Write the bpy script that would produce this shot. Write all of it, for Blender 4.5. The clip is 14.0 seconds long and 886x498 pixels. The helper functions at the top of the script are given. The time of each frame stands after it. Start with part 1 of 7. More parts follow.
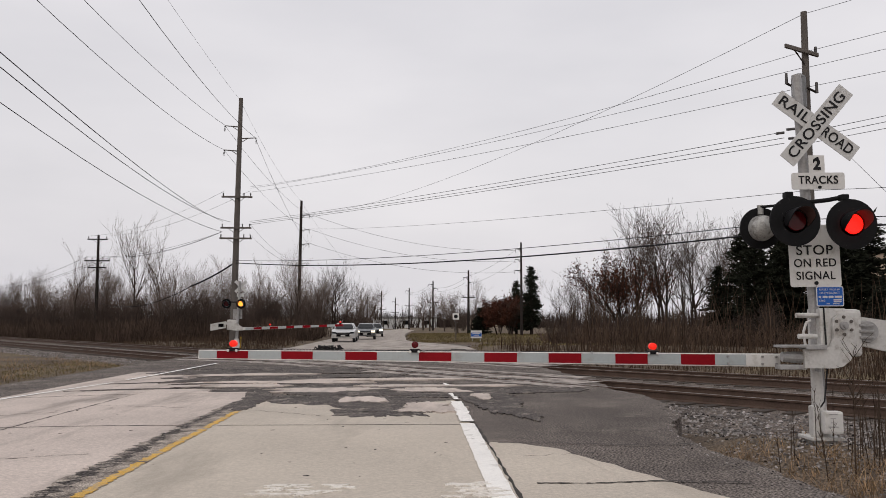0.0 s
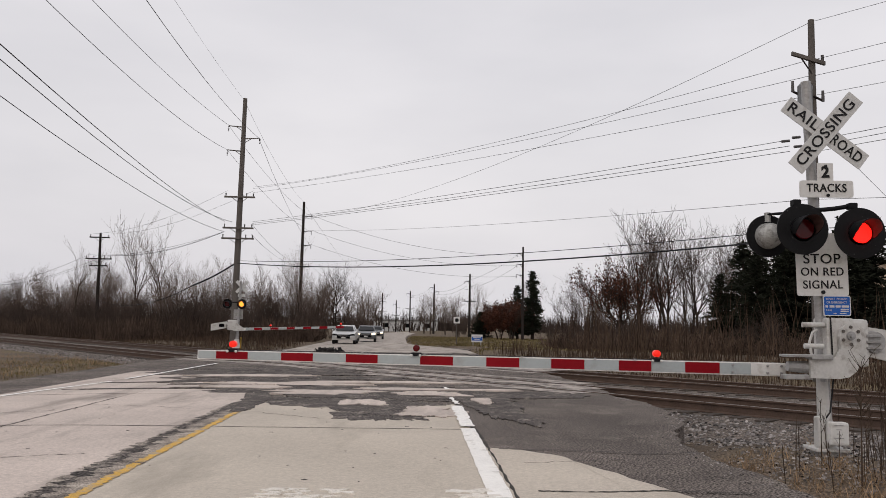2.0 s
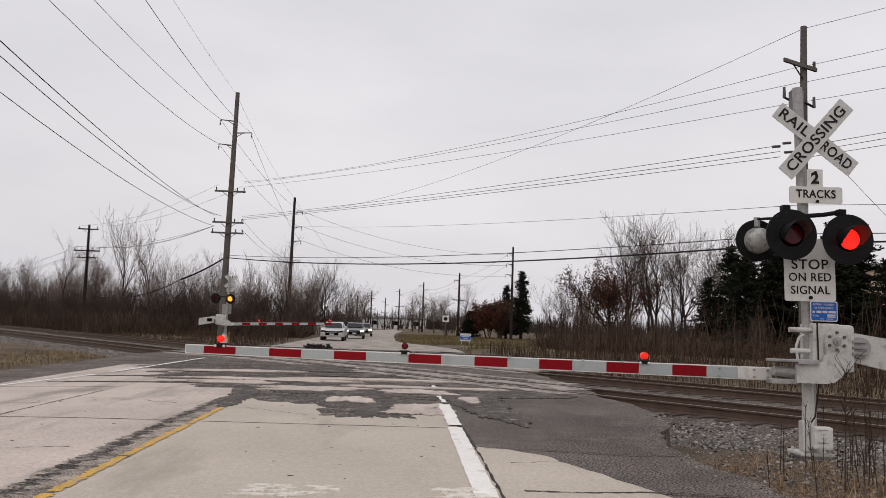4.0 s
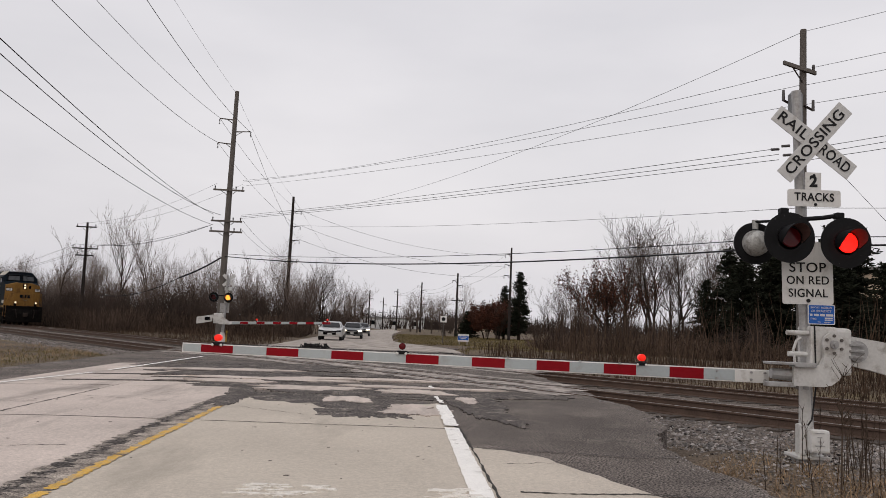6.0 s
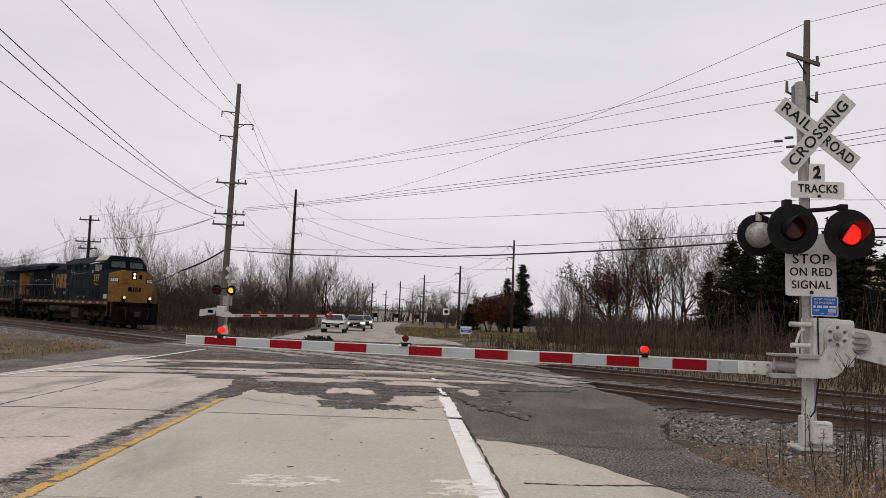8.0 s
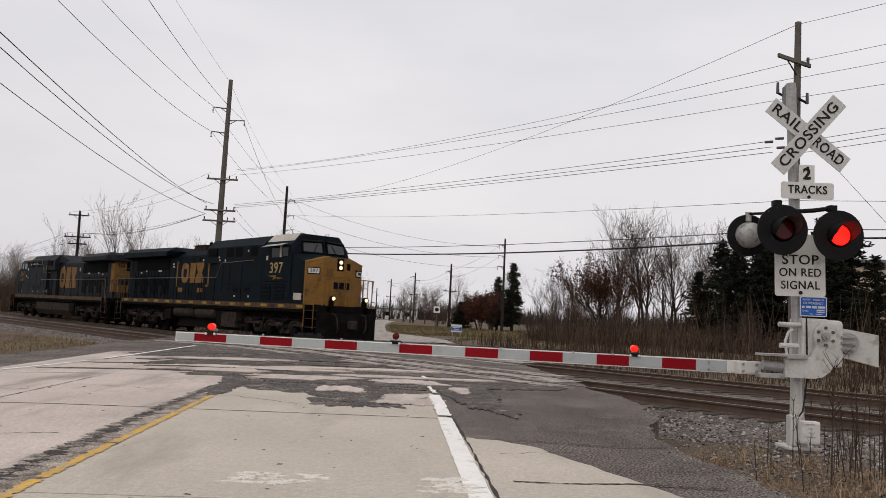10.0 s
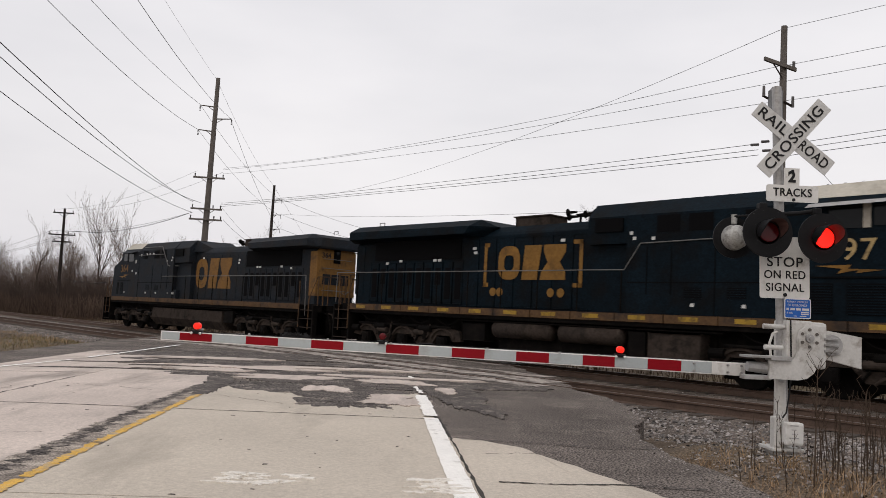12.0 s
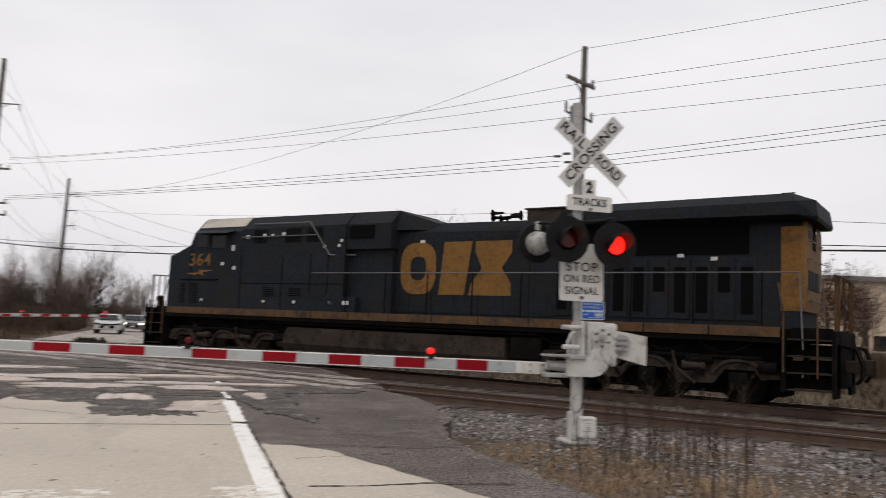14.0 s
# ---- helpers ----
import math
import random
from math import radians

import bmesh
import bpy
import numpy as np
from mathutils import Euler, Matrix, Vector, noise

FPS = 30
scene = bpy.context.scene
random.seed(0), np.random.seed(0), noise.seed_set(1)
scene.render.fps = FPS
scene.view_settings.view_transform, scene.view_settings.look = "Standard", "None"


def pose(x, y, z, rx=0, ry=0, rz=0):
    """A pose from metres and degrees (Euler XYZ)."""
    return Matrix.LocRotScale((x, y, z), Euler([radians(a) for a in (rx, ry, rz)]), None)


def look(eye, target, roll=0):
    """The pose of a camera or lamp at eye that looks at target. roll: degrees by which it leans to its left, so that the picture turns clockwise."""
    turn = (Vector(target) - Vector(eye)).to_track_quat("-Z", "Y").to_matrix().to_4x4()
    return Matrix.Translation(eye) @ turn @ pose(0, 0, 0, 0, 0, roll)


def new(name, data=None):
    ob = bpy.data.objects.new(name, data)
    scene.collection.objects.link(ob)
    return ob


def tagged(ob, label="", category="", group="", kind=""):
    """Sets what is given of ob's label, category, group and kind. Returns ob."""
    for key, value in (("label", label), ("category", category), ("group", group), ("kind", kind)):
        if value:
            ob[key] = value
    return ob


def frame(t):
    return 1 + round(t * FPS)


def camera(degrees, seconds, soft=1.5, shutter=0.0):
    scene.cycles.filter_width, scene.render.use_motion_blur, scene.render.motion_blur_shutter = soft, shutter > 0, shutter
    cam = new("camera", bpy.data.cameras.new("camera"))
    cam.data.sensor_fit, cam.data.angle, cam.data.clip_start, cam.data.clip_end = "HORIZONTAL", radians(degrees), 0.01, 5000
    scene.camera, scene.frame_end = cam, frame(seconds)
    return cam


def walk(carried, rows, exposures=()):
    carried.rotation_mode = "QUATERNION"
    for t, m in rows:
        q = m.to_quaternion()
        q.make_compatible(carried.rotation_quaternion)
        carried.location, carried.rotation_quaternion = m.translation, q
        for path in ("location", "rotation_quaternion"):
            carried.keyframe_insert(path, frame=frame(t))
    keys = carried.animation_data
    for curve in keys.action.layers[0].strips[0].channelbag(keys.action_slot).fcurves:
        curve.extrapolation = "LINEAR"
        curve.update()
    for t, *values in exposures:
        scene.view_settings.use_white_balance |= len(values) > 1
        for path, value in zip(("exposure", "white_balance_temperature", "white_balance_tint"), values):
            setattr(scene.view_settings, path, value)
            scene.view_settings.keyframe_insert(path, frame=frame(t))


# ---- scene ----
cam = camera(57.65, 14.0, soft=0.6, shutter=0.12)
# seconds, place, tilt, lean, turn
PATH = (
    (0.0, 0.000, -0.001, 1.400, 95.300, -0.100, 0.000),
    (0.5, -0.014, 0.095, 1.398, 95.350, -0.328, 0.537),
    (1.0, -0.017, 0.110, 1.398, 95.511, -0.581, 0.566),
    (1.5, -0.009, 0.108, 1.405, 95.566, -0.767, 0.375),
    (2.0, -0.018, 0.103, 1.402, 95.546, -1.001, 0.041),
    (2.5, -0.017, 0.109, 1.400, 95.468, -1.280, -0.227),
    (3.0, -0.019, 0.106, 1.404, 95.368, -1.550, -0.431),
    (5.5, -0.022, 0.100, 1.401, 95.618, -2.383, -0.942),
    (6.0, -0.017, 0.105, 1.405, 95.486, -2.418, -0.908),
    (6.5, -0.018, 0.104, 1.404, 95.350, -2.427, -0.856),
    (7.0, -0.019, 0.103, 1.400, 95.216, -2.398, -0.798),
    (7.5, -0.018, 0.103, 1.399, 95.080, -2.384, -0.748),
    (8.0, -0.022, 0.104, 1.399, 94.953, -2.353, -0.725),
    (10.5, -0.023, 0.105, 1.401, 94.835, -2.822, -1.668),
    (11.0, -0.018, 0.106, 1.409, 94.830, -2.911, -1.940),
    (11.5, -0.023, 0.101, 1.404, 94.877, -2.962, -2.170),
    (12.0, -0.022, 0.102, 1.402, 94.897, -2.970, -2.324),
    (12.5, -0.021, 0.103, 1.408, 94.881, -2.971, -2.519),
    (13.0, -0.021, 0.112, 1.406, 94.943, -3.021, -3.811),
    (13.5, -0.028, 0.102, 1.407, 94.978, -3.218, -4.967),
    (13.9, -0.020, 0.100, 1.405, 95.172, -3.129, -10.141),
    (14.0, -0.021, 0.088, 1.404, 95.702, -2.619, -15.525),
)
walk(cam, [(t, pose(*p)) for t, *p in PATH], exposures=((0.0, 0.0, 6620, 11), (8.0, 0.0, 6620, 11), (11.0, 0.10, 6660, 10), (12.5, 0.16, 6660, 10), (13.5, 0.16, 6650, 10), (14.0, 0.17, 6650, 10)))

# ---- sky and light: a closed overcast, brighter near the zenith ----
world = bpy.data.worlds.new("overcast")
scene.world = world
world.use_nodes = True
wt = world.node_tree
wt.nodes.clear()
w_out = wt.nodes.new("ShaderNodeOutputWorld")
w_bg = wt.nodes.new("ShaderNodeBackground")
w_sky = wt.nodes.new("ShaderNodeTexSky")
w_sky.sky_type = "NISHITA"
w_sky.sun_disc = False
w_sky.sun_elevation = radians(28)
w_sky.sun_rotation = radians(200)
w_sky.air_density = 2.0
w_sky.dust_density = 6.0
w_scale = wt.nodes.new("ShaderNodeVectorMath")
w_scale.operation = "SCALE"
w_scale.inputs[3].default_value = 0.10
w_coord = wt.nodes.new("ShaderNodeTexCoord")
w_map = wt.nodes.new("ShaderNodeMapping")
w_map.inputs["Scale"].default_value = (1.0, 1.0, 3.2)
w_noise = wt.nodes.new("ShaderNodeTexNoise")
w_noise.inputs["Scale"].default_value = 1.6
w_noise.inputs["Detail"].default_value = 5
w_ramp = wt.nodes.new("ShaderNodeValToRGB")
w_ramp.color_ramp.elements[0].position = 0.30
w_ramp.color_ramp.elements[0].color = (0.66, 0.66, 0.71, 1)
w_ramp.color_ramp.elements[1].position = 0.72
w_ramp.color_ramp.elements[1].color = (0.84, 0.83, 0.87, 1)
w_mix = wt.nodes.new("ShaderNodeMixRGB")
w_mix.inputs[0].default_value = 0.92
wt.links.new(w_coord.outputs["Generated"], w_map.inputs[0])
wt.links.new(w_map.outputs[0], w_noise.inputs["Vector"])
wt.links.new(w_noise.outputs[0], w_ramp.inputs[0])
wt.links.new(w_sky.outputs[0], w_scale.inputs[0])
wt.links.new(w_scale.outputs[0], w_mix.inputs[1])
wt.links.new(w_ramp.outputs[0], w_mix.inputs[2])
wt.links.new(w_mix.outputs[0], w_bg.inputs[0])
w_bg.inputs[1].default_value = 1.0
wt.links.new(w_bg.outputs[0], w_out.inputs[0])

sun = new("sun", bpy.data.lights.new("sun", "SUN"))
sun.data.energy = 0.6
sun.data.angle = radians(25)
sun.data.color = (1.0, 0.96, 0.92)
sun.matrix_basis = look((0, 0, 60), (18, 34, 0))
scene.view_settings.exposure = 0.0


# ---- materials ----
def mat(name, colour, rough=0.7, metal=0.0, vary=0.25, size=1.2, grain=14.0, bump=0.15, dirt=None, dirt_amount=0.35, dirt_size=0.8, coat=0.0, spec=0.22, island=0.0, stretch=1.0, speck=0.0, speck_size=110.0):
    """A surface with variation at two scales, dirt patches and fine relief. Sizes in features per metre."""
    m = bpy.data.materials.new(name)
    m.use_nodes = True
    nt = m.node_tree
    bs = nt.nodes["Principled BSDF"]
    co = nt.nodes.new("ShaderNodeTexCoord")
    big = nt.nodes.new("ShaderNodeTexNoise")
    big.inputs["Scale"].default_value = size
    big.inputs["Detail"].default_value = 6
    fine = nt.nodes.new("ShaderNodeTexNoise")
    fine.inputs["Scale"].default_value = grain
    fine.inputs["Detail"].default_value = 4
    for n in (big, fine):
        nt.links.new(co.outputs["Object"], n.inputs["Vector"])
    add = nt.nodes.new("ShaderNodeMath")
    add.operation = "ADD"
    nt.links.new(big.outputs[0], add.inputs[0])
    nt.links.new(fine.outputs[0], add.inputs[1])
    rng = nt.nodes.new("ShaderNodeMapRange")
    rng.inputs[1].default_value, rng.inputs[2].default_value = 0.65, 1.35
    rng.inputs[3].default_value, rng.inputs[4].default_value = 1 - vary, 1 + vary
    nt.links.new(add.outputs[0], rng.inputs[0])
    value = rng.outputs[0]
    if island:
        geo = nt.nodes.new("ShaderNodeNewGeometry")
        ir = nt.nodes.new("ShaderNodeMapRange")
        ir.inputs[3].default_value, ir.inputs[4].default_value = 1 - island, 1 + island
        nt.links.new(geo.outputs["Random Per Island"], ir.inputs[0])
        mu = nt.nodes.new("ShaderNodeMath")
        mu.operation = "MULTIPLY"
        nt.links.new(value, mu.inputs[0])
        nt.links.new(ir.outputs[0], mu.inputs[1])
        value = mu.outputs[0]
    sc = nt.nodes.new("ShaderNodeVectorMath")
    sc.operation = "SCALE"
    sc.inputs[0].default_value = colour
    nt.links.new(value, sc.inputs[3])
    colour_out = sc.outputs[0]
    if dirt:
        dn = nt.nodes.new("ShaderNodeTexNoise")
        dn.inputs["Scale"].default_value = dirt_size
        dn.inputs["Detail"].default_value = 8
        dn.inputs["Roughness"].default_value = 0.65
        mp = nt.nodes.new("ShaderNodeMapping")
        mp.inputs["Scale"].default_value = (1.0, stretch, 1.0)
        nt.links.new(co.outputs["Object"], mp.inputs[0])
        nt.links.new(mp.outputs[0], dn.inputs["Vector"])
        dr = nt.nodes.new("ShaderNodeMapRange")
        dr.inputs[1].default_value, dr.inputs[2].default_value = 0.62 - 0.3 * dirt_amount, 0.80 - 0.25 * dirt_amount
        nt.links.new(dn.outputs[0], dr.inputs[0])
        mx = nt.nodes.new("ShaderNodeMixRGB")
        mx.inputs[2].default_value = (*dirt, 1)
        nt.links.new(dr.outputs[0], mx.inputs[0])
        nt.links.new(colour_out, mx.inputs[1])
        colour_out = mx.outputs[0]
    nt.links.new(colour_out, bs.inputs["Base Color"])
    rr = nt.nodes.new("ShaderNodeMapRange")
    rr.inputs[3].default_value, rr.inputs[4].default_value = max(rough - 0.1, 0.03), min(rough + 0.1, 1.0)
    nt.links.new(big.outputs[0], rr.inputs[0])
    nt.links.new(rr.outputs[0], bs.inputs["Roughness"])
    bs.inputs["Metallic"].default_value = metal
    bs.inputs["Coat Weight"].default_value = coat
    bs.inputs["Specular IOR Level"].default_value = spec
    if speck:
        # pale and dark grains of aggregate
        sn = nt.nodes.new("ShaderNodeTexNoise")
        sn.inputs["Scale"].default_value = speck_size
        sn.inputs["Detail"].default_value = 2
        nt.links.new(co.outputs["Object"], sn.inputs["Vector"])
        sr = nt.nodes.new("ShaderNodeMapRange")
        sr.inputs[1].default_value, sr.inputs[2].default_value = 0.36, 0.66
        sr.inputs[3].default_value, sr.inputs[4].default_value = 1 - speck, 1 + 1.5 * speck
        nt.links.new(sn.outputs[0], sr.inputs[0])
        sm = nt.nodes.new("ShaderNodeVectorMath")
        sm.operation = "SCALE"
        nt.links.new(colour_out, sm.inputs[0])
        nt.links.new(sr.outputs[0], sm.inputs[3])
        nt.links.new(sm.outputs[0], bs.inputs["Base Color"])
    if bump:
        bp = nt.nodes.new("ShaderNodeBump")
        bp.inputs["Strength"].default_value = bump
        bp.inputs["Distance"].default_value = 0.01
        nt.links.new(fine.outputs[0], bp.inputs["Height"])
        nt.links.new(bp.outputs[0], bs.inputs["Normal"])
    return m


def glow(name, colour, strength, base=(0.1, 0.1, 0.1)):
    m = mat(name, base, 0.3, vary=0.05, bump=0)
    bs = m.node_tree.nodes["Principled BSDF"]
    bs.inputs["Emission Color"].default_value = (*colour, 1)
    bs.inputs["Emission Strength"].default_value = strength
    return m


CONCRETE = mat("old_concrete", (0.53, 0.455, 0.405), 0.85, vary=0.26, size=0.45, grain=26, bump=0.5, dirt=(0.29, 0.25, 0.22), dirt_amount=0.42, dirt_size=1.3, stretch=0.22, speck=0.08, speck_size=70)
CONCRETE_LANE = mat("tan_lane_concrete", (0.505, 0.448, 0.378), 0.85, vary=0.20, size=0.35, grain=26, bump=0.5, dirt=(0.34, 0.30, 0.25), dirt_amount=0.30, dirt_size=0.9, stretch=0.25, speck=0.08, speck_size=75)
ASPHALT = mat("worn_asphalt", (0.112, 0.096, 0.086), 0.95, vary=0.5, size=0.6, grain=48, bump=1.0, dirt=(0.185, 0.160, 0.14), dirt_amount=0.36, dirt_size=0.8, spec=0.12, speck=0.85, speck_size=42)
ASPHALT_DARK = mat("dark_patch_asphalt", (0.088, 0.077, 0.071), 0.95, vary=0.55, size=1.4, grain=30, bump=1.0, dirt=(0.27, 0.236, 0.205), dirt_amount=0.30, dirt_size=2.6, spec=0.12, speck=0.8, speck_size=36)
SEAM_RUBBLE = mat("crumbled_seam", (0.14, 0.12, 0.105), 0.95, vary=0.5, size=2.0, grain=30, bump=1.0, dirt=(0.40, 0.35, 0.30), dirt_amount=0.75, dirt_size=3.2, spec=0.12, speck=0.5, speck_size=60)
ROAD_FAR = mat("pale_weathered_road", (0.40, 0.355, 0.315), 0.9, vary=0.2, size=0.6, grain=26, bump=0.4, dirt=(0.13, 0.115, 0.10), dirt_amount=0.48, dirt_size=1.0)
WHITE_PAINT = mat("worn_white_road_paint", (0.84, 0.82, 0.78), 0.8, vary=0.08, size=2, grain=30, dirt=(0.42, 0.39, 0.35), dirt_amount=0.22, dirt_size=7.0, speck=0.1)
OLD_PAINT = mat("nearly_worn_off_white_paint", (0.70, 0.66, 0.60), 0.85, vary=0.1, size=2, grain=30, dirt=(0.46, 0.41, 0.35), dirt_amount=0.36, dirt_size=14.0, speck=0.1)
YELLOW_PAINT = mat("worn_yellow_road_paint", (0.60, 0.36, 0.075), 0.8, vary=0.25, size=2, grain=30, dirt=(0.36, 0.31, 0.25), dirt_amount=0.52, dirt_size=7.0, speck=0.2)
CRACK = mat("dark_joint_filler", (0.05, 0.045, 0.04), 0.9)
CROSSING = mat("patched_crossing_surface", (0.40, 0.352, 0.315), 0.9, vary=0.25, size=0.9, grain=24, bump=0.6, dirt=(0.10, 0.088, 0.079), dirt_amount=0.66, dirt_size=2.4, speck=0.3, speck_size=50)
SOIL = mat("winter_soil_and_turf", (0.115, 0.089, 0.067), 0.95, vary=0.5, size=0.4, grain=14, bump=0.9, dirt=(0.14, 0.112, 0.064), dirt_amount=0.45, dirt_size=0.2, spec=0.08, speck=0.45, speck_size=30)
BALLAST = mat("grey_ballast_bed", (0.115, 0.097, 0.085), 0.95, vary=0.6, size=2.0, grain=22, bump=1.0, spec=0.08, speck=0.6, speck_size=36)
STONE = mat("ballast_stone", (0.21, 0.194, 0.186), 0.9, vary=0.3, size=6, grain=40, bump=0.3, island=0.98, spec=0.12)
STEEL_RUST = mat("rusty_rail_steel", (0.095, 0.064, 0.050), 0.8, 0.1, vary=0.3, size=3, grain=30)
STEEL_WORN = mat("worn_rail_head", (0.30, 0.27, 0.245), 0.38, 0.85, vary=0.12, size=2, grain=20, bump=0.05)
TIE = mat("creosoted_tie", (0.065, 0.053, 0.045), 0.95, vary=0.4, size=3, grain=18, bump=0.6)
WOOD_POLE = mat("weathered_pole_wood", (0.125, 0.112, 0.102), 0.9, vary=0.25, size=1.5, grain=20, bump=0.4, spec=0.1)
WOOD_DARK = mat("dark_pole_wood", (0.032, 0.026, 0.024), 0.9, vary=0.25, size=1.5, grain=20, bump=0.4, spec=0.1)
PORCELAIN = mat("grey_insulator", (0.09, 0.085, 0.085), 0.3)
WIRE = mat("dark_wire", (0.03, 0.03, 0.033), 0.7, vary=0.05, bump=0, spec=0.1)
GALV = mat("galvanised_steel", (0.36, 0.355, 0.35), 0.5, 0.35, vary=0.18, size=4, grain=30, dirt=(0.2, 0.18, 0.16), dirt_amount=0.3, dirt_size=6)
CAN_GREY = mat("transformer_grey", (0.20, 0.205, 0.21), 0.5, vary=0.15, size=3, dirt=(0.10, 0.095, 0.09), dirt_amount=0.3, dirt_size=4)
UNDERGROWTH = mat("dark_brown_undergrowth", (0.088, 0.062, 0.048), 0.95, vary=0.4, size=0.3, grain=5, bump=0, island=0.6, spec=0.05)
ALU_PAINT = mat("dull_aluminium_paint", (0.56, 0.55, 0.53), 0.5, 0.15, vary=0.12, size=3, grain=30, dirt=(0.27, 0.24, 0.21), dirt_amount=0.33, dirt_size=5)
SIGN_WHITE = mat("sign_white", (0.66, 0.65, 0.63), 0.5, vary=0.05, size=5, grain=40, bump=0.03, dirt=(0.48, 0.46, 0.43), dirt_amount=0.25, dirt_size=7)
SIGN_GREY = mat("crossbuck_grey_white", (0.55, 0.55, 0.54), 0.5, vary=0.06, size=5, grain=40, bump=0.03, dirt=(0.42, 0.40, 0.38), dirt_amount=0.25, dirt_size=7)
SIGN_BLACK = mat("sign_black", (0.012, 0.012, 0.013), 0.55, vary=0.1, bump=0)
SIGN_BLUE = mat("sign_blue", (0.02, 0.11, 0.42), 0.45, vary=0.08, bump=0)
BLACK_PAINT = mat("flaking_black_paint", (0.008, 0.008, 0.009), 0.6, vary=0.3, size=6, grain=40, bump=0.1, dirt=(0.32, 0.32, 0.31), dirt_amount=-0.12, dirt_size=26, spec=0.15)
ARM_RED = mat("reflective_red", (0.225, 0.004, 0.010), 0.35, vary=0.12, size=3, grain=30, bump=0.05, spec=0.12)
ARM_WHITE = mat("reflective_white", (0.385, 0.42, 0.43), 0.35, vary=0.06, size=3, grain=30, bump=0.05, dirt=(0.32, 0.32, 0.31), dirt_amount=0.2, dirt_size=4)
ARM_EDGE = mat("arm_edge_white", (0.75, 0.74, 0.72), 0.5)
RED_LENS = glow("lit_red_lens", (1.0, 0.010, 0.006), 2.6, (0.3, 0.01, 0.01))
# Reddish base colour imitates the lens glow on the hood's black inside.
HOOD_GLOW_TINT = mat("red_glow_tinted_lining", (0.10, 0.055, 0.05), 0.7, vary=0.2, size=6, grain=40, bump=0)
RED_BULB = glow("lit_red_bulb", (1.0, 0.02, 0.012), 0.75, (0.3, 0.02, 0.01))
RED_OFF = mat("dark_red_lens", (0.085, 0.004, 0.006), 0.15, vary=0.1, bump=0)
YELLOW_LENS = glow("lit_amber_lens", (1.0, 0.36, 0.05), 1.8, (0.4, 0.2, 0.02))
HEADLIGHT = glow("lit_headlight", (1.0, 0.66, 0.34), 1.25, (0.8, 0.8, 0.8))
CAR_LIGHT = glow("lit_car_headlight", (1.0, 0.85, 0.62), 2.6, (0.8, 0.8, 0.8))
LAMP_BACK = mat("silver_lamp_housing", (0.40, 0.40, 0.385), 0.5, 0.25, vary=0.25, size=7, grain=40, dirt=(0.15, 0.14, 0.13), dirt_amount=0.42, dirt_size=14)
LOCO_BLUE = mat("grimy_dark_blue", (0.0033, 0.0078, 0.0120), 0.6, vary=0.45, size=0.7, grain=9, bump=0.06, dirt=(0.0050, 0.0048, 0.0048), dirt_amount=0.5, dirt_size=0.9, spec=0.05, speck=0.2, speck_size=20)
LOCO_FADED = mat("sooty_faded_blue", (0.0142, 0.0178, 0.0232), 0.65, vary=0.40, size=0.7, grain=9, bump=0.06, dirt=(0.0190, 0.0168, 0.0156), dirt_amount=0.55, dirt_size=0.9, spec=0.08, speck=0.12, speck_size=20)
LOCO_GOLD_FADED = mat("sooty_faded_gold_paint", (0.185, 0.092, 0.022), 0.65, vary=0.3, size=1.2, grain=14, bump=0.05, dirt=(0.062, 0.036, 0.018), dirt_amount=0.42, dirt_size=2.4)
LOCO_GOLD = mat("grimy_gold_paint", (0.205, 0.106, 0.027), 0.6, vary=0.25, size=1.2, grain=14, bump=0.05, dirt=(0.085, 0.046, 0.018), dirt_amount=0.36, dirt_size=1.8, spec=0.12)
LOCO_MUD = mat("dusty_gold_sill", (0.10, 0.054, 0.024), 0.75, vary=0.4, size=1.5, grain=14, dirt=(0.032, 0.023, 0.018), dirt_amount=0.55, dirt_size=1.5)
LOCO_YELLOW = mat("yellow_reflector", (0.30, 0.185, 0.025), 0.5, vary=0.25, size=3, dirt=(0.09, 0.055, 0.02), dirt_amount=0.4, dirt_size=4)
LOCO_BLACK = mat("oily_black_running_gear", (0.0045, 0.0039, 0.0036), 0.8, vary=0.4, size=2, grain=14, dirt=(0.012, 0.0095, 0.008), dirt_amount=0.4, dirt_size=2.5, spec=0.06)
LOCO_ROOF = mat("pale_cab_roof", (0.46, 0.43, 0.37), 0.7, vary=0.15, size=1.5, dirt=(0.25, 0.22, 0.18), dirt_amount=0.4)
LOCO_DARK = mat("black_louvre", (0.003, 0.003, 0.0035), 0.8, vary=0.2, spec=0.06)
TRUCK_STEEL = mat("dusty_truck_casting", (0.040, 0.031, 0.026), 0.85, vary=0.4, size=2, grain=14, dirt=(0.013, 0.011, 0.0098), dirt_amount=0.45, dirt_size=3, spec=0.08)
RAILING = mat("handrail_steel", (0.13, 0.128, 0.125), 0.55, 0.2, vary=0.2)
GLASS_DARK = mat("dark_tinted_glass", (0.006, 0.007, 0.008), 0.06, vary=0.05, bump=0, spec=0.16)
# Base colour is raised above the dark glass to suggest reflected sky.
GLASS_SKY_TINT = mat("sky_tinted_windshield", (0.030, 0.033, 0.035), 0.08, vary=0.3, size=2, bump=0, spec=0.55)
TYRE = mat("tyre_rubber", (0.02, 0.02, 0.02), 0.9)
CAR_SILVER = mat("silver_car_paint", (0.55, 0.55, 0.54), 0.3, 0.35, vary=0.04, bump=0, coat=0.6)
CAR_GREY = mat("dark_grey_car_paint", (0.12, 0.125, 0.13), 0.3, 0.4, vary=0.04, bump=0, coat=0.6)
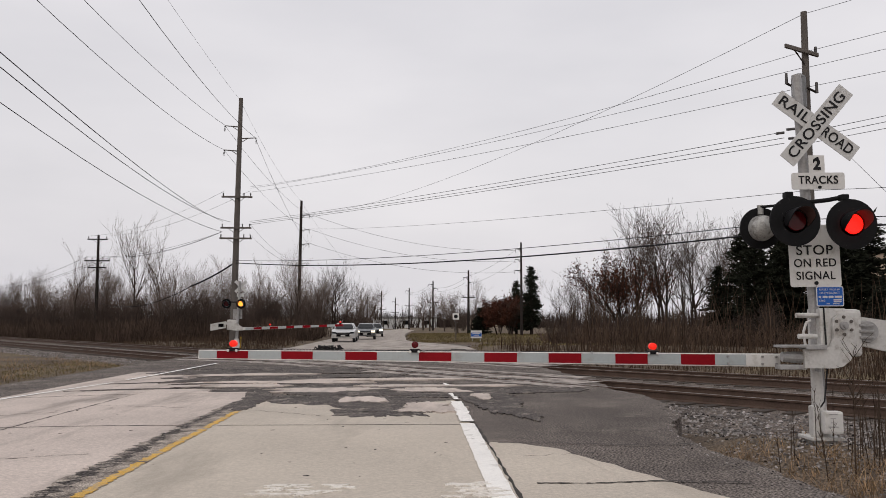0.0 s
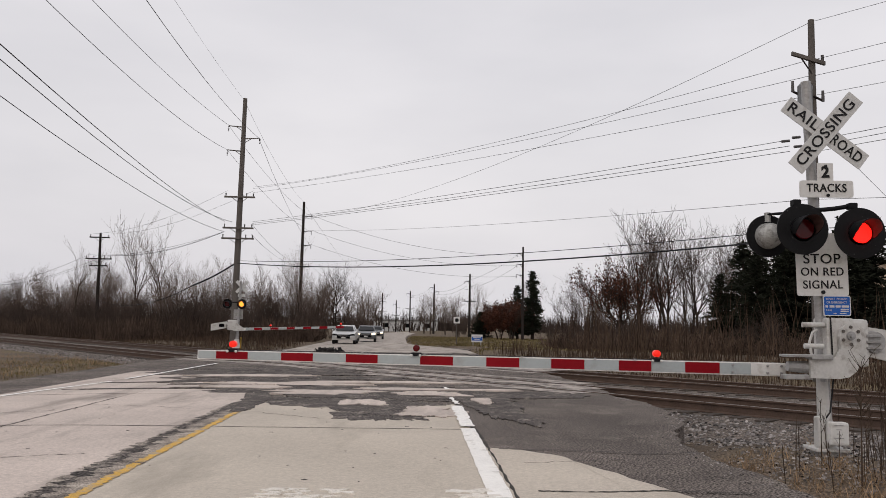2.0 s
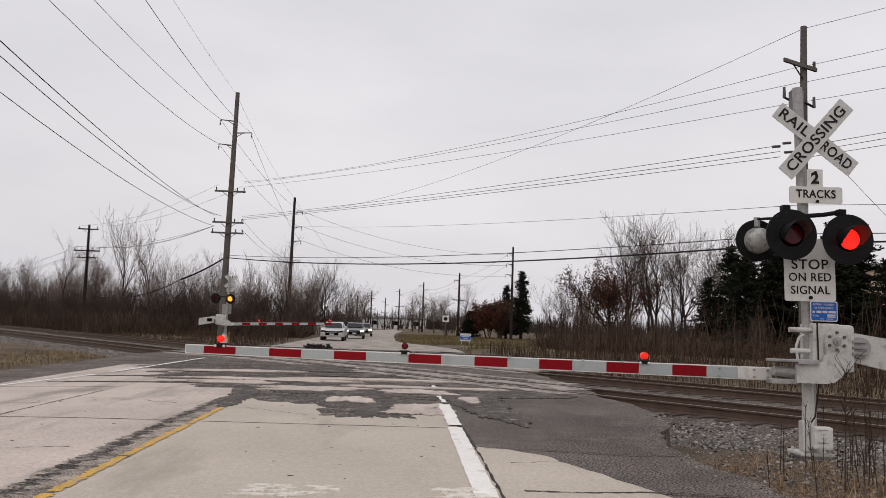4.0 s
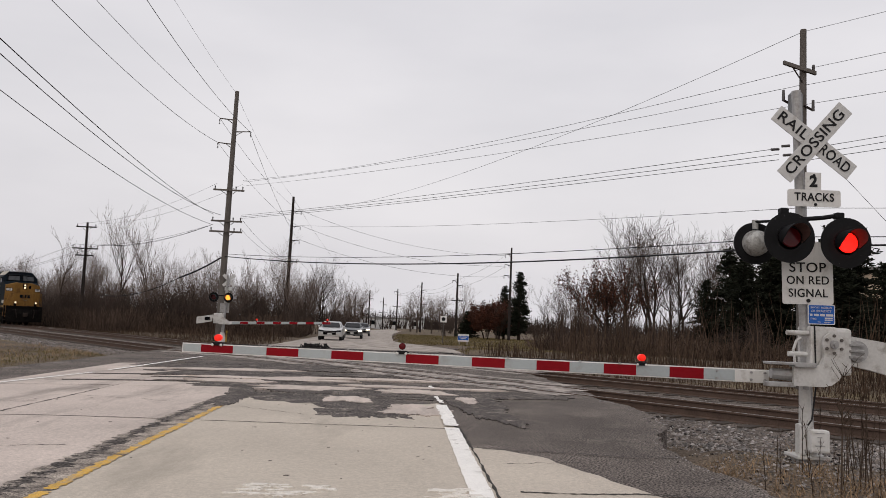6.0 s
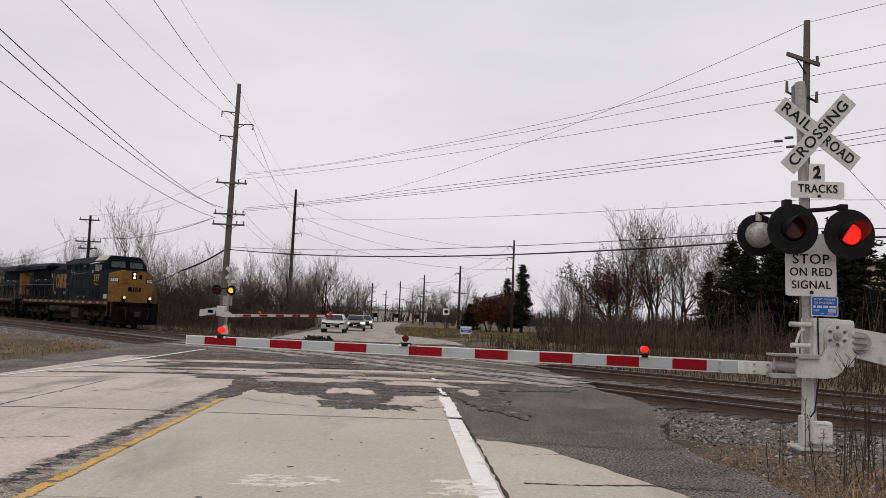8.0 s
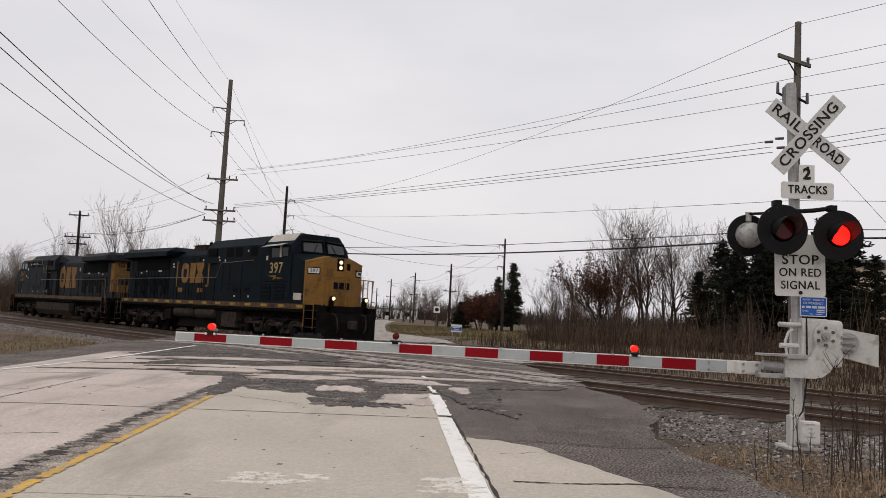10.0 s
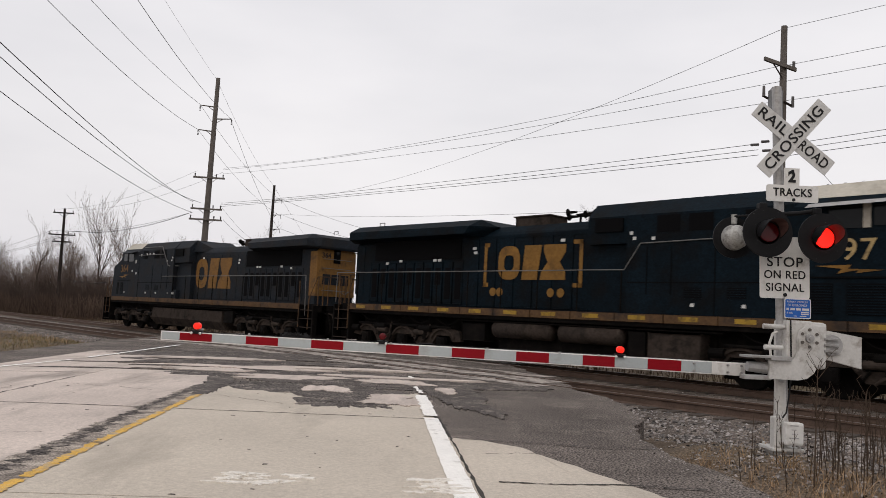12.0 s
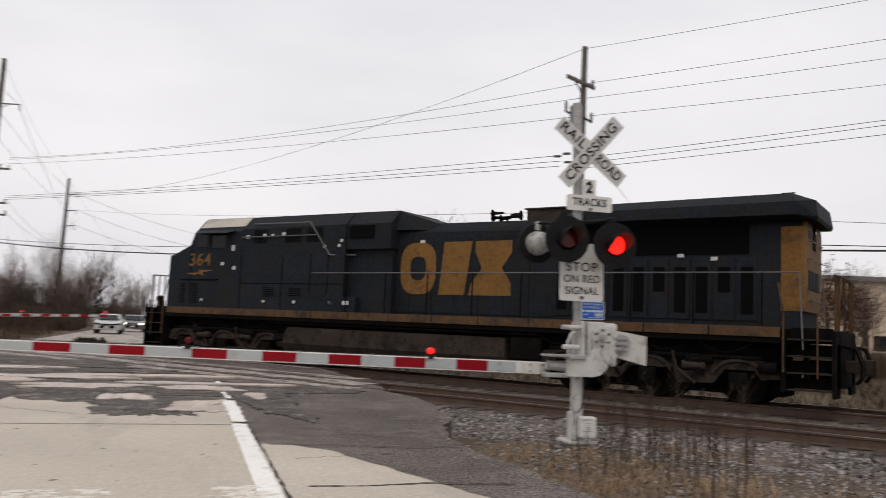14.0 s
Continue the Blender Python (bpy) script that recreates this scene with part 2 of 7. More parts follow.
BARK = mat("grey_brown_bark", (0.072, 0.056, 0.047), 0.9, vary=0.3, size=2, grain=12, spec=0.05)
BARK_DARK = mat("dark_wet_bark", (0.032, 0.024, 0.020), 0.9, vary=0.3, size=2, grain=12, spec=0.05)
TWIG = mat("thin_twigs", (0.165, 0.130, 0.112), 0.9, vary=0.3, size=0.6, grain=8, bump=0, spec=0.05)
TWIG_MID = mat("brown_thin_twigs", (0.078, 0.058, 0.049), 0.9, vary=0.3, size=0.6, grain=8, bump=0, spec=0.05)
TWIG_DARK = mat("dark_thin_twigs", (0.048, 0.036, 0.030), 0.9, vary=0.3, size=0.6, grain=8, bump=0, spec=0.05)
LEAF_BROWN = mat("withered_brown_leaves", (0.085, 0.034, 0.022), 0.85, vary=0.4, size=1, grain=6, bump=0, island=0.5, spec=0.1)
NEEDLE = mat("dark_conifer_needles", (0.020, 0.0225, 0.0155), 0.9, vary=0.4, size=1, grain=6, bump=0, island=0.5, spec=0.05)
GRASS_DRY = mat("dry_straw_grass", (0.27, 0.182, 0.108), 0.9, vary=0.25, size=1, grain=6, bump=0, island=0.7, spec=0.05)
GRASS_GREEN = mat("dull_winter_grass", (0.16, 0.127, 0.062), 0.9, vary=0.3, size=0.6, grain=6, bump=0, island=0.5, spec=0.05)
WEED = mat("dead_weed_stalk", (0.062, 0.045, 0.034), 0.9, vary=0.3, size=1, grain=6, bump=0, island=0.3, spec=0.05)
BRUSH = mat("brown_winter_brush", (0.072, 0.049, 0.035), 0.95, vary=0.4, size=0.25, grain=5, bump=0, island=0.5, spec=0.05)
WALL_BEIGE = mat("beige_metal_cladding", (0.58, 0.47, 0.36), 0.7, vary=0.1, size=0.3, grain=5)
WALL_WHITE = mat("white_cladding", (0.62, 0.62, 0.62), 0.7, vary=0.08, size=0.3, grain=5)
ROOF_GREY = mat("grey_roofing", (0.18, 0.175, 0.17), 0.8)


# ---- mesh helpers ----
def box(bm, x0, x1, y0, y1, z0, z1, bevel=0.0):
    r = bmesh.ops.create_cube(bm, size=1.0)
    for v in r["verts"]:
        v.co = Vector((x0 + (v.co.x + 0.5) * (x1 - x0), y0 + (v.co.y + 0.5) * (y1 - y0), z0 + (v.co.z + 0.5) * (z1 - z0)))
    if bevel:
        edges = list({e for v in r["verts"] for e in v.link_edges})
        bmesh.ops.bevel(bm, geom=edges, offset=bevel, segments=2, affect="EDGES", profile=0.6)
    return bm


def tube(bm, p0, p1, r0, r1=None, seg=10, caps=True):
    p0, p1 = Vector(p0), Vector(p1)
    r1 = r0 if r1 is None else r1
    d = p1 - p0
    m = Matrix.Translation((p0 + p1) / 2) @ d.to_track_quat("Z", "Y").to_matrix().to_4x4()
    bmesh.ops.create_cone(bm, cap_ends=caps, segments=seg, radius1=max(r0, 1e-4), radius2=max(r1, 1e-4), depth=d.length, matrix=m)
    return bm


def path_tube(bm, pts, r, seg=6):
    for a, b in zip(pts, pts[1:]):
        tube(bm, a, b, r, r, seg)
    return bm


def hull(bm, pts):
    vs = [bm.verts.new(p) for p in pts]
    bmesh.ops.convex_hull(bm, input=vs)
    return bm


def mirrored(pts):
    return [p for q in pts for p in (q, (q[0], -q[1], q[2]))]


def prism(bm, poly, axis, d0, d1):
    """A flat outline (pairs) pushed along an axis: 'x' takes (y, z), 'y' takes (x, z), 'z' takes (x, y)."""
    def at(p, d):
        return {"x": (d, p[0], p[1]), "y": (p[0], d, p[1]), "z": (p[0], p[1], d)}[axis]
    a = [bm.verts.new(at(p, d0)) for p in poly]
    b = [bm.verts.new(at(p, d1)) for p in poly]
    n = len(poly)
    bm.faces.new(a)
    bm.faces.new(b[::-1])
    for i in range(n):
        bm.faces.new((a[i], b[i], b[(i + 1) % n], a[(i + 1) % n]))
    bmesh.ops.recalc_face_normals(bm, faces=bm.faces)
    return bm


def ball(bm, c, r, sx=1, sy=1, sz=1, seg=12):
    bmesh.ops.create_uvsphere(bm, u_segments=seg, v_segments=max(6, seg * 2 // 3), radius=r, matrix=Matrix.Translation(c) @ Matrix.Diagonal((sx, sy, sz, 1)))
    return bm


def mesh_of(bm, material, smooth=False):
    me = bpy.data.meshes.new("mesh")
    bm.to_mesh(me)
    bm.free()
    me.materials.append(material)
    if smooth:
        for p in me.polygons:
            p.use_smooth = True
    return me


def part(name, bm, material, parent=None, label="", smooth=False):
    ob = new(name, mesh_of(bm, material, smooth))
    if parent:
        ob.parent = parent
    if label:
        ob["label"] = label
    return ob


def raw(name, verts, faces, material, parent=None, label=""):
    me = bpy.data.meshes.new("mesh")
    me.from_pydata(verts, [], faces)
    me.materials.append(material)
    ob = new(name, me)
    if parent:
        ob.parent = parent
    if label:
        ob["label"] = label
    return ob


def thing(name, m, label, category, group="", kind=""):
    ob = new(name)
    ob.empty_display_size = 0.2
    ob.matrix_basis = m
    return tagged(ob, label, category, group, kind)


def lettering(text, height, material, parent, m, name="lettering", depth=0.004, width=None, bold=0.0):
    """Raised letters, centred on the pose m, reading along its x with up along its y."""
    cu = bpy.data.curves.new("letters", "FONT")
    cu.body = text
    cu.size = height * 1.38
    cu.extrude = depth
    cu.offset = bold
    cu.align_x, cu.align_y = "CENTER", "CENTER"
    cu.space_character = 1.08
    tmp = new("letters_source", cu)
    me = bpy.data.meshes.new_from_object(tmp)
    bpy.data.objects.remove(tmp)
    if width:
        xs = [v.co.x for v in me.vertices]
        k = width / max(max(xs) - min(xs), 1e-6)
        for v in me.vertices:
            v.co.x *= k
    me.materials.clear()
    me.materials.append(material)
    ob = new(name, me)
    ob.parent = parent
    ob.matrix_basis = m
    return ob


def BM():
    return bmesh.new()


def smooth01(a, b, x):
    t = min(max((x - a) / (b - a), 0.0), 1.0)
    return t * t * (3 - 2 * t)


# ---- the plan: road axis and track axis ----
ROAD_YAW = radians(3.0)
RC, RS = math.cos(ROAD_YAW), math.sin(ROAD_YAW)
TRACK_YAW = radians(-49.5)
UX, UY = math.cos(TRACK_YAW), math.sin(TRACK_YAW)
NX, NY = -UY, UX
NEAR_TRACK, FAR_TRACK = 15.27, 20.35


def road_xy(a, b):
    return (a * RC - b * RS, a * RS + b * RC)


def road_ab(x, y):
    return (x * RC + y * RS, -x * RS + y * RC)


def track_xy(u, n):
    return (u * UX + n * NX, u * UY + n * NY)


def track_un(x, y):
    return (x * UX + y * UY, x * NX + y * NY)


def fall(x, y):
    """The road and the track dip towards the far left verge."""
    a, b = road_ab(x, y)
    return -0.14 * smooth01(-4.0, -10.5, a)


def road_right(b):
    ragged = 0.22 * noise.noise((b * 0.9, 0.3, 0)) + 0.10 * noise.noise((b * 3.7, 7.1, 0))
    return 3.5 + ragged + 1.2 * smooth01(9, 15, b) - 0.6 * smooth01(24, 32, b) - 3.6 * smooth01(50, 66, b)


def road_left(b):
    return -9.95 + 3.6 * smooth01(36, 52, b)


def ground_z(x, y):
    u, n = track_un(x, y)
    a, b = road_ab(x, y)
    off_road = max(smooth01(0.0, 1.2, a - road_right(b)), smooth01(0.0, 1.2, road_left(b) - a))
    near_bed = smooth01(10.0, 12.8, n) * (1 - smooth01(23.0, 27.0, n))
    z = -0.05 - 0.32 * near_bed * off_road - 0.35 * (1 - off_road)
    away = smooth01(24, 34, n)
    z += off_road * (0.10 * away + 0.06 * noise.noise((x * 0.4, y * 0.4, 0)) + 0.25 * away * noise.noise((x * 0.05, y * 0.05, 3)))
    return fall(x, y) + z


# ---- ground, road and track bed ----
def axis_steps(lo, hi, fine_lo, fine_hi, step):
    out = list(np.arange(fine_lo, fine_hi + 1e-6, step))
    s, v = step, fine_hi
    while v < hi:
        s *= 1.35
        v += s
        out.append(min(v, hi))
    s, v = step, fine_lo
    while v > lo:
        s *= 1.35
        v -= s
        out.insert(0, max(v, lo))
    return out


def build_ground():
    xs = axis_steps(-2500, 2500, -60, 60, 1.0)
    ys = axis_steps(-400, 3500, -12, 110, 1.0)
    verts = [(x, y, ground_z(x, y)) for y in ys for x in xs]
    w = len(xs)
    faces = [(j * w + i, j * w + i + 1, (j + 1) * w + i + 1, (j + 1) * w + i) for j in range(len(ys) - 1) for i in range(w - 1)]
    tagged(raw("ground", verts, faces, SOIL), "brown winter turf and bare soil beside the road", "ground", kind="structure")


def sheet(name, cols, rows, at, thick, material, label, category="road"):
    """A slab surface over a grid of parameters, with side walls."""
    verts, faces = [], []
    nc, nr = len(cols), len(rows)
    for k in (0, 1):
        for r in rows:
            for c in cols:
                x, y, z = at(c, r)
                verts.append((x, y, z - k * thick))
    o = nc * nr
    for j in range(nr - 1):
        for i in range(nc - 1):
            p = j * nc + i
            faces.append((p, p + 1, p + nc + 1, p + nc))
    rim = [i for i in range(nc)] + [j * nc + nc - 1 for j in range(1, nr)] + [(nr - 1) * nc + i for i in range(nc - 2, -1, -1)] + [j * nc for j in range(nr - 2, 0, -1)]
    for p, q in zip(rim, rim[1:] + rim[:1]):
        faces.append((p, p + o, q + o, q))
    return tagged(raw(name, verts, faces, material), label, category, kind="structure")


def build_road():
    def at(c, b):
        lo, hi = road_left(b), road_right(b)
        x, y = road_xy(lo + (hi - lo) * c, b)
        return x, y, fall(x, y) + 0.006 * noise.noise((x * 0.8, y * 0.8, 1))
    rows = [-12 + i * 0.8 for i in range(16)] + [0.8 + i * 0.2 for i in range(100)] + [20.8 + i * 0.8 for i in range(30)] + [45 + i * 4 for i in range(12)]
    road = sheet("road", [i / 24 for i in range(25)], rows, at, 0.4, ASPHALT, "worn grey asphalt road with patched concrete lanes", "road")

    def far_at(c, b):
        bend = 0.00045 * max(b - 90, 0) ** 2
        lo, hi = -6.35 + bend, 4.1 - 3.6 * smooth01(50, 66, b) + bend
        x, y = road_xy(lo + (hi - lo) * c, b)
        return x, y, fall(-2, y) + 0.004
    sheet("road_beyond", [0, 0.25, 0.5, 0.75, 1], [44 + i * 6 for i in range(60)], far_at, 0.3, ROAD_FAR, "pale weathered road running on beyond the crossing", "road")

    def turn_at(c, b):
        x = -1.2 + b
        return x, 52.5 + 4.2 * c + 0.10 * b + 0.5 * noise.noise((b * 0.3, c, 2)), -0.02
    sheet("side_road", [0, 0.5, 1], [i * 2.0 for i in range(22)], turn_at, 0.2, ASPHALT, "short asphalt turning joining the road", "road")
    return road


def irregular(cx, cy, rx, ry, turn, seed, jag=0.22, n=96):
    """An uneven outline in road directions round a centre."""
    rnd = random.Random(seed)
    ph = [rnd.uniform(0, 6.28) for _ in range(6)]
    out = []
    for i in range(n):
        t = 2 * math.pi * i / n
        k = 1 + jag * (0.5 * math.sin(2 * t + ph[0]) + 0.4 * math.sin(3 * t + ph[1]) + 0.3 * math.sin(5 * t + ph[2]) + 1.0 * noise.noise((2.2 * math.cos(t), 2.2 * math.sin(t), ph[3])) + 0.8 * noise.noise((6 * math.cos(t), 6 * math.sin(t), ph[4])) + 0.6 * noise.noise((17 * math.cos(t), 17 * math.sin(t), ph[5]))) + jag * 0.12 * rnd.uniform(-1, 1)
        ct, st = math.cos(t), math.sin(t)
        px = rx * k * math.copysign(abs(ct) ** 0.75, ct)
        py = ry * k * math.copysign(abs(st) ** 0.75, st)
        c, s = math.cos(radians(turn)), math.sin(radians(turn))
        out.append((cx + px * c - py * s, cy + px * s + py * c))
    return out


def patch(name, outline, lift, material, parent):
    """A thin worn layer lying on the road."""
    verts = [(x, y, fall(x, y) + lift) for x, y in outline]
    low = [(x, y, fall(x, y) - 0.01) for x, y in outline]
    n = len(outline)
    cx, cy = sum(p[0] for p in outline) / n, sum(p[1] for p in outline) / n
    verts.append((cx, cy, fall(cx, cy) + lift))
    faces = [(i, (i + 1) % n, n + 0) for i in range(n)]
    verts = verts[:n] + [verts[n]] + low
    faces += [((i + 1) % n, i, n + 1 + i, n + 1 + (i + 1) % n) for i in range(n)]
    return raw(name, verts, faces, material, parent)


def slab(parent, a0, a1, b0, b1, material, lift=0.012):
    """A concrete lane slab with slightly broken edges and an open joint round it."""
    g = 0.012
    out = []
    sides = (((a0 + g, b0 + g), (a1 - g, b0 + g)), ((a1 - g, b0 + g), (a1 - g, b1 - g)), ((a1 - g, b1 - g), (a0 + g, b1 - g)), ((a0 + g, b1 - g), (a0 + g, b0 + g)))
    for (pa, pb), (qa, qb) in sides:
        for i in range(14):
            t = i / 14
            a, b = pa + (qa - pa) * t, pb + (qb - pb) * t
            j = 0.012 * noise.noise((a * 3.1, b * 3.1, 5))
            out.append(road_xy(a + j, b + j))
    verts = [(x, y, fall(x, y) + lift) for x, y in out]
    n = len(out)
    low = [(x, y, fall(x, y) - 0.02) for x, y in out]
    cx, cy = road_xy((a0 + a1) / 2, (b0 + b1) / 2)
    verts.append((cx, cy, fall(cx, cy) + lift))
    faces = [(i, (i + 1) % n, n) for i in range(n)] + [((i + 1) % n, i, n + 1 + i, n + 1 + (i + 1) % n) for i in range(n)]
    return raw("concrete_slab", verts + low, faces, material, parent)


def ribbon(name, line, width, lift, material, parent, ragged=0.0, seed=1, step=0.12):
    """A painted line along road points (a, b)."""
    rnd = random.Random(seed)
    pts = []
    for (a0, b0), (a1, b1) in zip(line, line[1:]):
        k = max(2, int(math.hypot(a1 - a0, b1 - b0) / step))
        pts += [(a0 + (a1 - a0) * i / k, b0 + (b1 - b0) * i / k) for i in range(k)]
    pts.append(line[-1])
    verts, faces = [], []
    for i, (a, b) in enumerate(pts):
        q = pts[min(i + 1, len(pts) - 1)]
        p = pts[max(i - 1, 0)]
        da, db = q[0] - p[0], q[1] - p[1]
        d = math.hypot(da, db) or 1
        na, nb = -db / d, da / d
        for side in (-1, 1):
            w = width / 2 * side + ragged * rnd.uniform(-1, 1)
            x, y = road_xy(a + na * w, b + nb * w)
            verts.append((x, y, fall(x, y) + lift))
    for i in range(len(pts) - 1):
        faces.append((2 * i, 2 * i + 1, 2 * i + 3, 2 * i + 2))
    return raw(name, verts, faces, material, parent)


def build_surface(road):
    # concrete lanes, slab by slab
    for a0, a1 in ((-2.67, 1.0), (-5.25, -2.67), (-7.95, -5.25)):
        edges = (-9.0, -4.0, 1.1, 6.2, 11.3, 16.4, 21.5, 25.0) if a0 < -6 else (-9.0, -4.0, 1.1, 6.2, 11.3, 16.4, 20.4) if a0 < -2.7 else (-9.0, -4.0, 1.1, 6.2, 11.3, 14.9)
        for b0, b1 in zip(edges, edges[1:]):
            slab(road, a0, a1, b0, b1, CONCRETE_LANE if a0 > -3 else CONCRETE)
    # the concrete apron beside the edge line
    apron = [(0.42, 9.75), (0.62, 9.62), (0.90, 9.55), (1.26, 9.22), (1.50, 8.6), (1.72, 8.06), (2.03, 7.3), (2.15, 6.95), (2.75, 5.8), (3.2, 4.6), (3.5, 3.0), (3.9, -6), (1.35, -6)]
    ap = []
    for (x0, y0), (x1, y1) in zip(apron, apron[1:] + apron[:1]):
        for i in range(5):
            t = i / 5
            x, y = x0 + (x1 - x0) * t, y0 + (y1 - y0) * t
            ap.append((x + 0.05 * noise.noise((x * 4, y * 4, 0)), y + 0.05 * noise.noise((x * 4, y * 4, 9))))
    patch("concrete_apron", ap[::-1], 0.010, CONCRETE_LANE, road)
    # broken asphalt laid over the slab ends towards the rails: centre, half sizes, turn
    dark = ((-1.75, 14.75, 1.45, 1.0, -32), (-1.0, 13.2, 0.62, 1.15, 18), (-0.2, 16.7, 2.6, 1.3, 5), (-2.9, 17.9, 2.4, 0.9, 8), (0.95, 14.7, 0.5, 2.1, 3), (-4.4, 20.8, 2.2, 1.1, 5), (-3.5, 15.0, 0.30, 1.7, 6), (-6.3, 23.5, 2.0, 1.2, 4), (-0.6, 13.3, 0.7, 0.42, 10), (-6.6, 17.4, 1.2, 0.12, 4), (-7.0, 19.4, 0.9, 0.10, 6),
            (-4.9, 18.9, 1.3, 0.14, 12), (-5.6, 21.3, 0.9, 0.12, 2), (-1.5, 16.2, 1.6, 0.5, 4), (-3.7, 23.6, 1.5, 1.0, 5), (-2.4, 21.6, 1.6, 0.6, 5), (-5.4, 25.2, 1.8, 0.9, 5), (-3.9, 24.9, 1.4, 0.9, 4), (-4.0, 19.6, 1.3, 0.8, -20), (-5.6, 19.9, 0.9, 0.5, 12))
    for i, (x, y, rx, ry, turn) in enumerate(dark):
        patch("asphalt_patch", irregular(x, y, rx, ry, turn, 20 + i, 0.30), 0.0165 + 0.0006 * i, ASPHALT_DARK, road)
    # the crumbled seam beside the centre line
    ribbon("asphalt_seam", [(-2.90, -3), (-2.88, 5), (-2.86, 9), (-2.90, 11.5), (-2.84, 14.6)], 0.13, 0.0172, ASPHALT_DARK, road, 0.075, 30, 0.045)
    ribbon("asphalt_seam", [(-2.80, -3), (-2.79, 5), (-2.78, 9), (-2.77, 11.5), (-2.74, 14.6)], 0.42, 0.0158, SEAM_RUBBLE, road, 0.06, 32, 0.07)
    ribbon("asphalt_seam", [(-5.26, 3), (-5.24, 9), (-5.25, 15.6)], 0.03, 0.0140, ASPHALT_DARK, road, 0.02, 31, 0.1)
    # concrete showing through
    pale = ((-1.45, 14.9, 0.36, 0.60, 4), (-0.27, 17.05, 0.68, 0.50, 5), (-2.45, 17.0, 1.15, 0.52, 6), (-0.22, 13.45, 0.48, 0.72, -12), (-3.6, 19.2, 1.6, 0.45, 4), (-0.3, 18.2, 1.5, 0.30, 5), (-1.6, 20.2, 1.7, 0.4, 6), (-5.2, 22.0, 1.3, 0.5, 5), (0.75, 15.6, 0.2, 0.55, 5), (-4.4, 18.0, 1.0, 0.30, 3))
    for i, (x, y, rx, ry, turn) in enumerate(pale):
        patch("concrete_patch", irregular(x, y, rx, ry, turn, 60 + i, 0.32), 0.028 + 0.0005 * i, CONCRETE, road)
    # pale filled strips along the rails in the crossing
    k = 0
    for n0, w, u0, u1 in ((13.98, 0.62, -33.5, -11.6), (15.27, 0.85, -34.5, -12.4), (16.62, 0.55, -35.5, -13.6), (19.1, 0.5, -39, -17.6), (20.35, 0.9, -40, -18.2), (21.6, 0.6, -41, -19.5)):
        us = np.arange(u0, u1, 0.16)
        lo = [track_xy(u, n0 - w / 2 + 0.30 * noise.noise((u * 0.9, n0, 0)) + 0.12 * noise.noise((u * 4.0, n0, 3))) for u in us]
        hi = [track_xy(u, n0 + w / 2 + 0.30 * noise.noise((u * 0.9, n0, 7)) + 0.12 * noise.noise((u * 4.0, n0, 5))) for u in us]
        verts = [(x, y, fall(x, y) + 0.010) for x, y in lo + hi]
        m = len(us)
        raw("crossing_panel", verts, [(i, i + 1, m + i + 1, m + i) for i in range(m - 1)], CROSSING, road)
        k += 1
    # paint
    ribbon("edge_line", [(0.58, -6), (0.84, 6.75), (0.935, 11.38)], 0.20, 0.0185, WHITE_PAINT, road, 0.006, 1)
    ribbon("edge_line", [(0.945, 11.5), (1.0, 14.45)], 0.20, 0.031, WHITE_PAINT, road, 0.02, 2)
    ribbon("edge_line", [(1.02, 14.8), (1.0, 16.1)], 0.08, 0.034, WHITE_PAINT, road, 0.03, 3)
    ribbon("edge_line", [(1.03, 18.2), (1.03, 18.8)], 0.10, 0.034, WHITE_PAINT, road, 0.03, 4)
    cuts = (-3.0, 6.62, 6.70, 8.35, 8.42, 10.9, 11.0, 12.2, 12.27, 13.1)
    for i in range(0, len(cuts), 2):
        b0, b1 = cuts[i], cuts[i + 1]
        ribbon("centre_line", [(-2.575, b0), (-2.575, b1)], 0.098, 0.0190, YELLOW_PAINT, road, 0.022, 500 + i, 0.045)
    ribbon("centre_line", [(-2.78, 1), (-2.80, 4.2)], 0.07, 0.0195, YELLOW_PAINT, road, 0.02, 5, 0.07)
    ribbon("edge_line", [(-8.25, 8), (-7.98, 13), (-7.67, 16.5), (-7.0, 20.2)], 0.14, 0.020, WHITE_PAINT, road, 0.01, 6)
    ribbon("edge_line", [(-6.92, 21.0), (-6.80, 22.8), (-6.54, 29.5)], 0.14, 0.030, WHITE_PAINT, road, 0.015, 7)
    rnd = random.Random(77)
    for a0, a1, b0, b1, count in ((-1.13, -0.45, 6.72, 7.12, 30), (0.42, 0.80, 6.60, 7.16, 24)):
        for i in range(count):
            x, y = road_xy(rnd.uniform(a0, a1), rnd.uniform(b0, b1))
            patch("stop_line", irregular(x, y, rnd.uniform(0.02, 0.11), rnd.uniform(0.015, 0.05), 3, 200 + i, 0.55, 24), 0.0185 + 0.0002 * i, OLD_PAINT, road)
    # spots of tar and spalls
    for i in range(70):
        a, b = rnd.uniform(-7.5, 0.8), rnd.uniform(4, 14)
        x, y = road_xy(a, b)
        r = rnd.uniform(0.004, 0.018)
        patch("spall", irregular(x, y, r * 1.4, r, 3, 300 + i, 0.4, 14), 0.0150 + 0.00002 * i, ASPHALT_DARK if rnd.random() < 0.7 else ROAD_FAR, road)
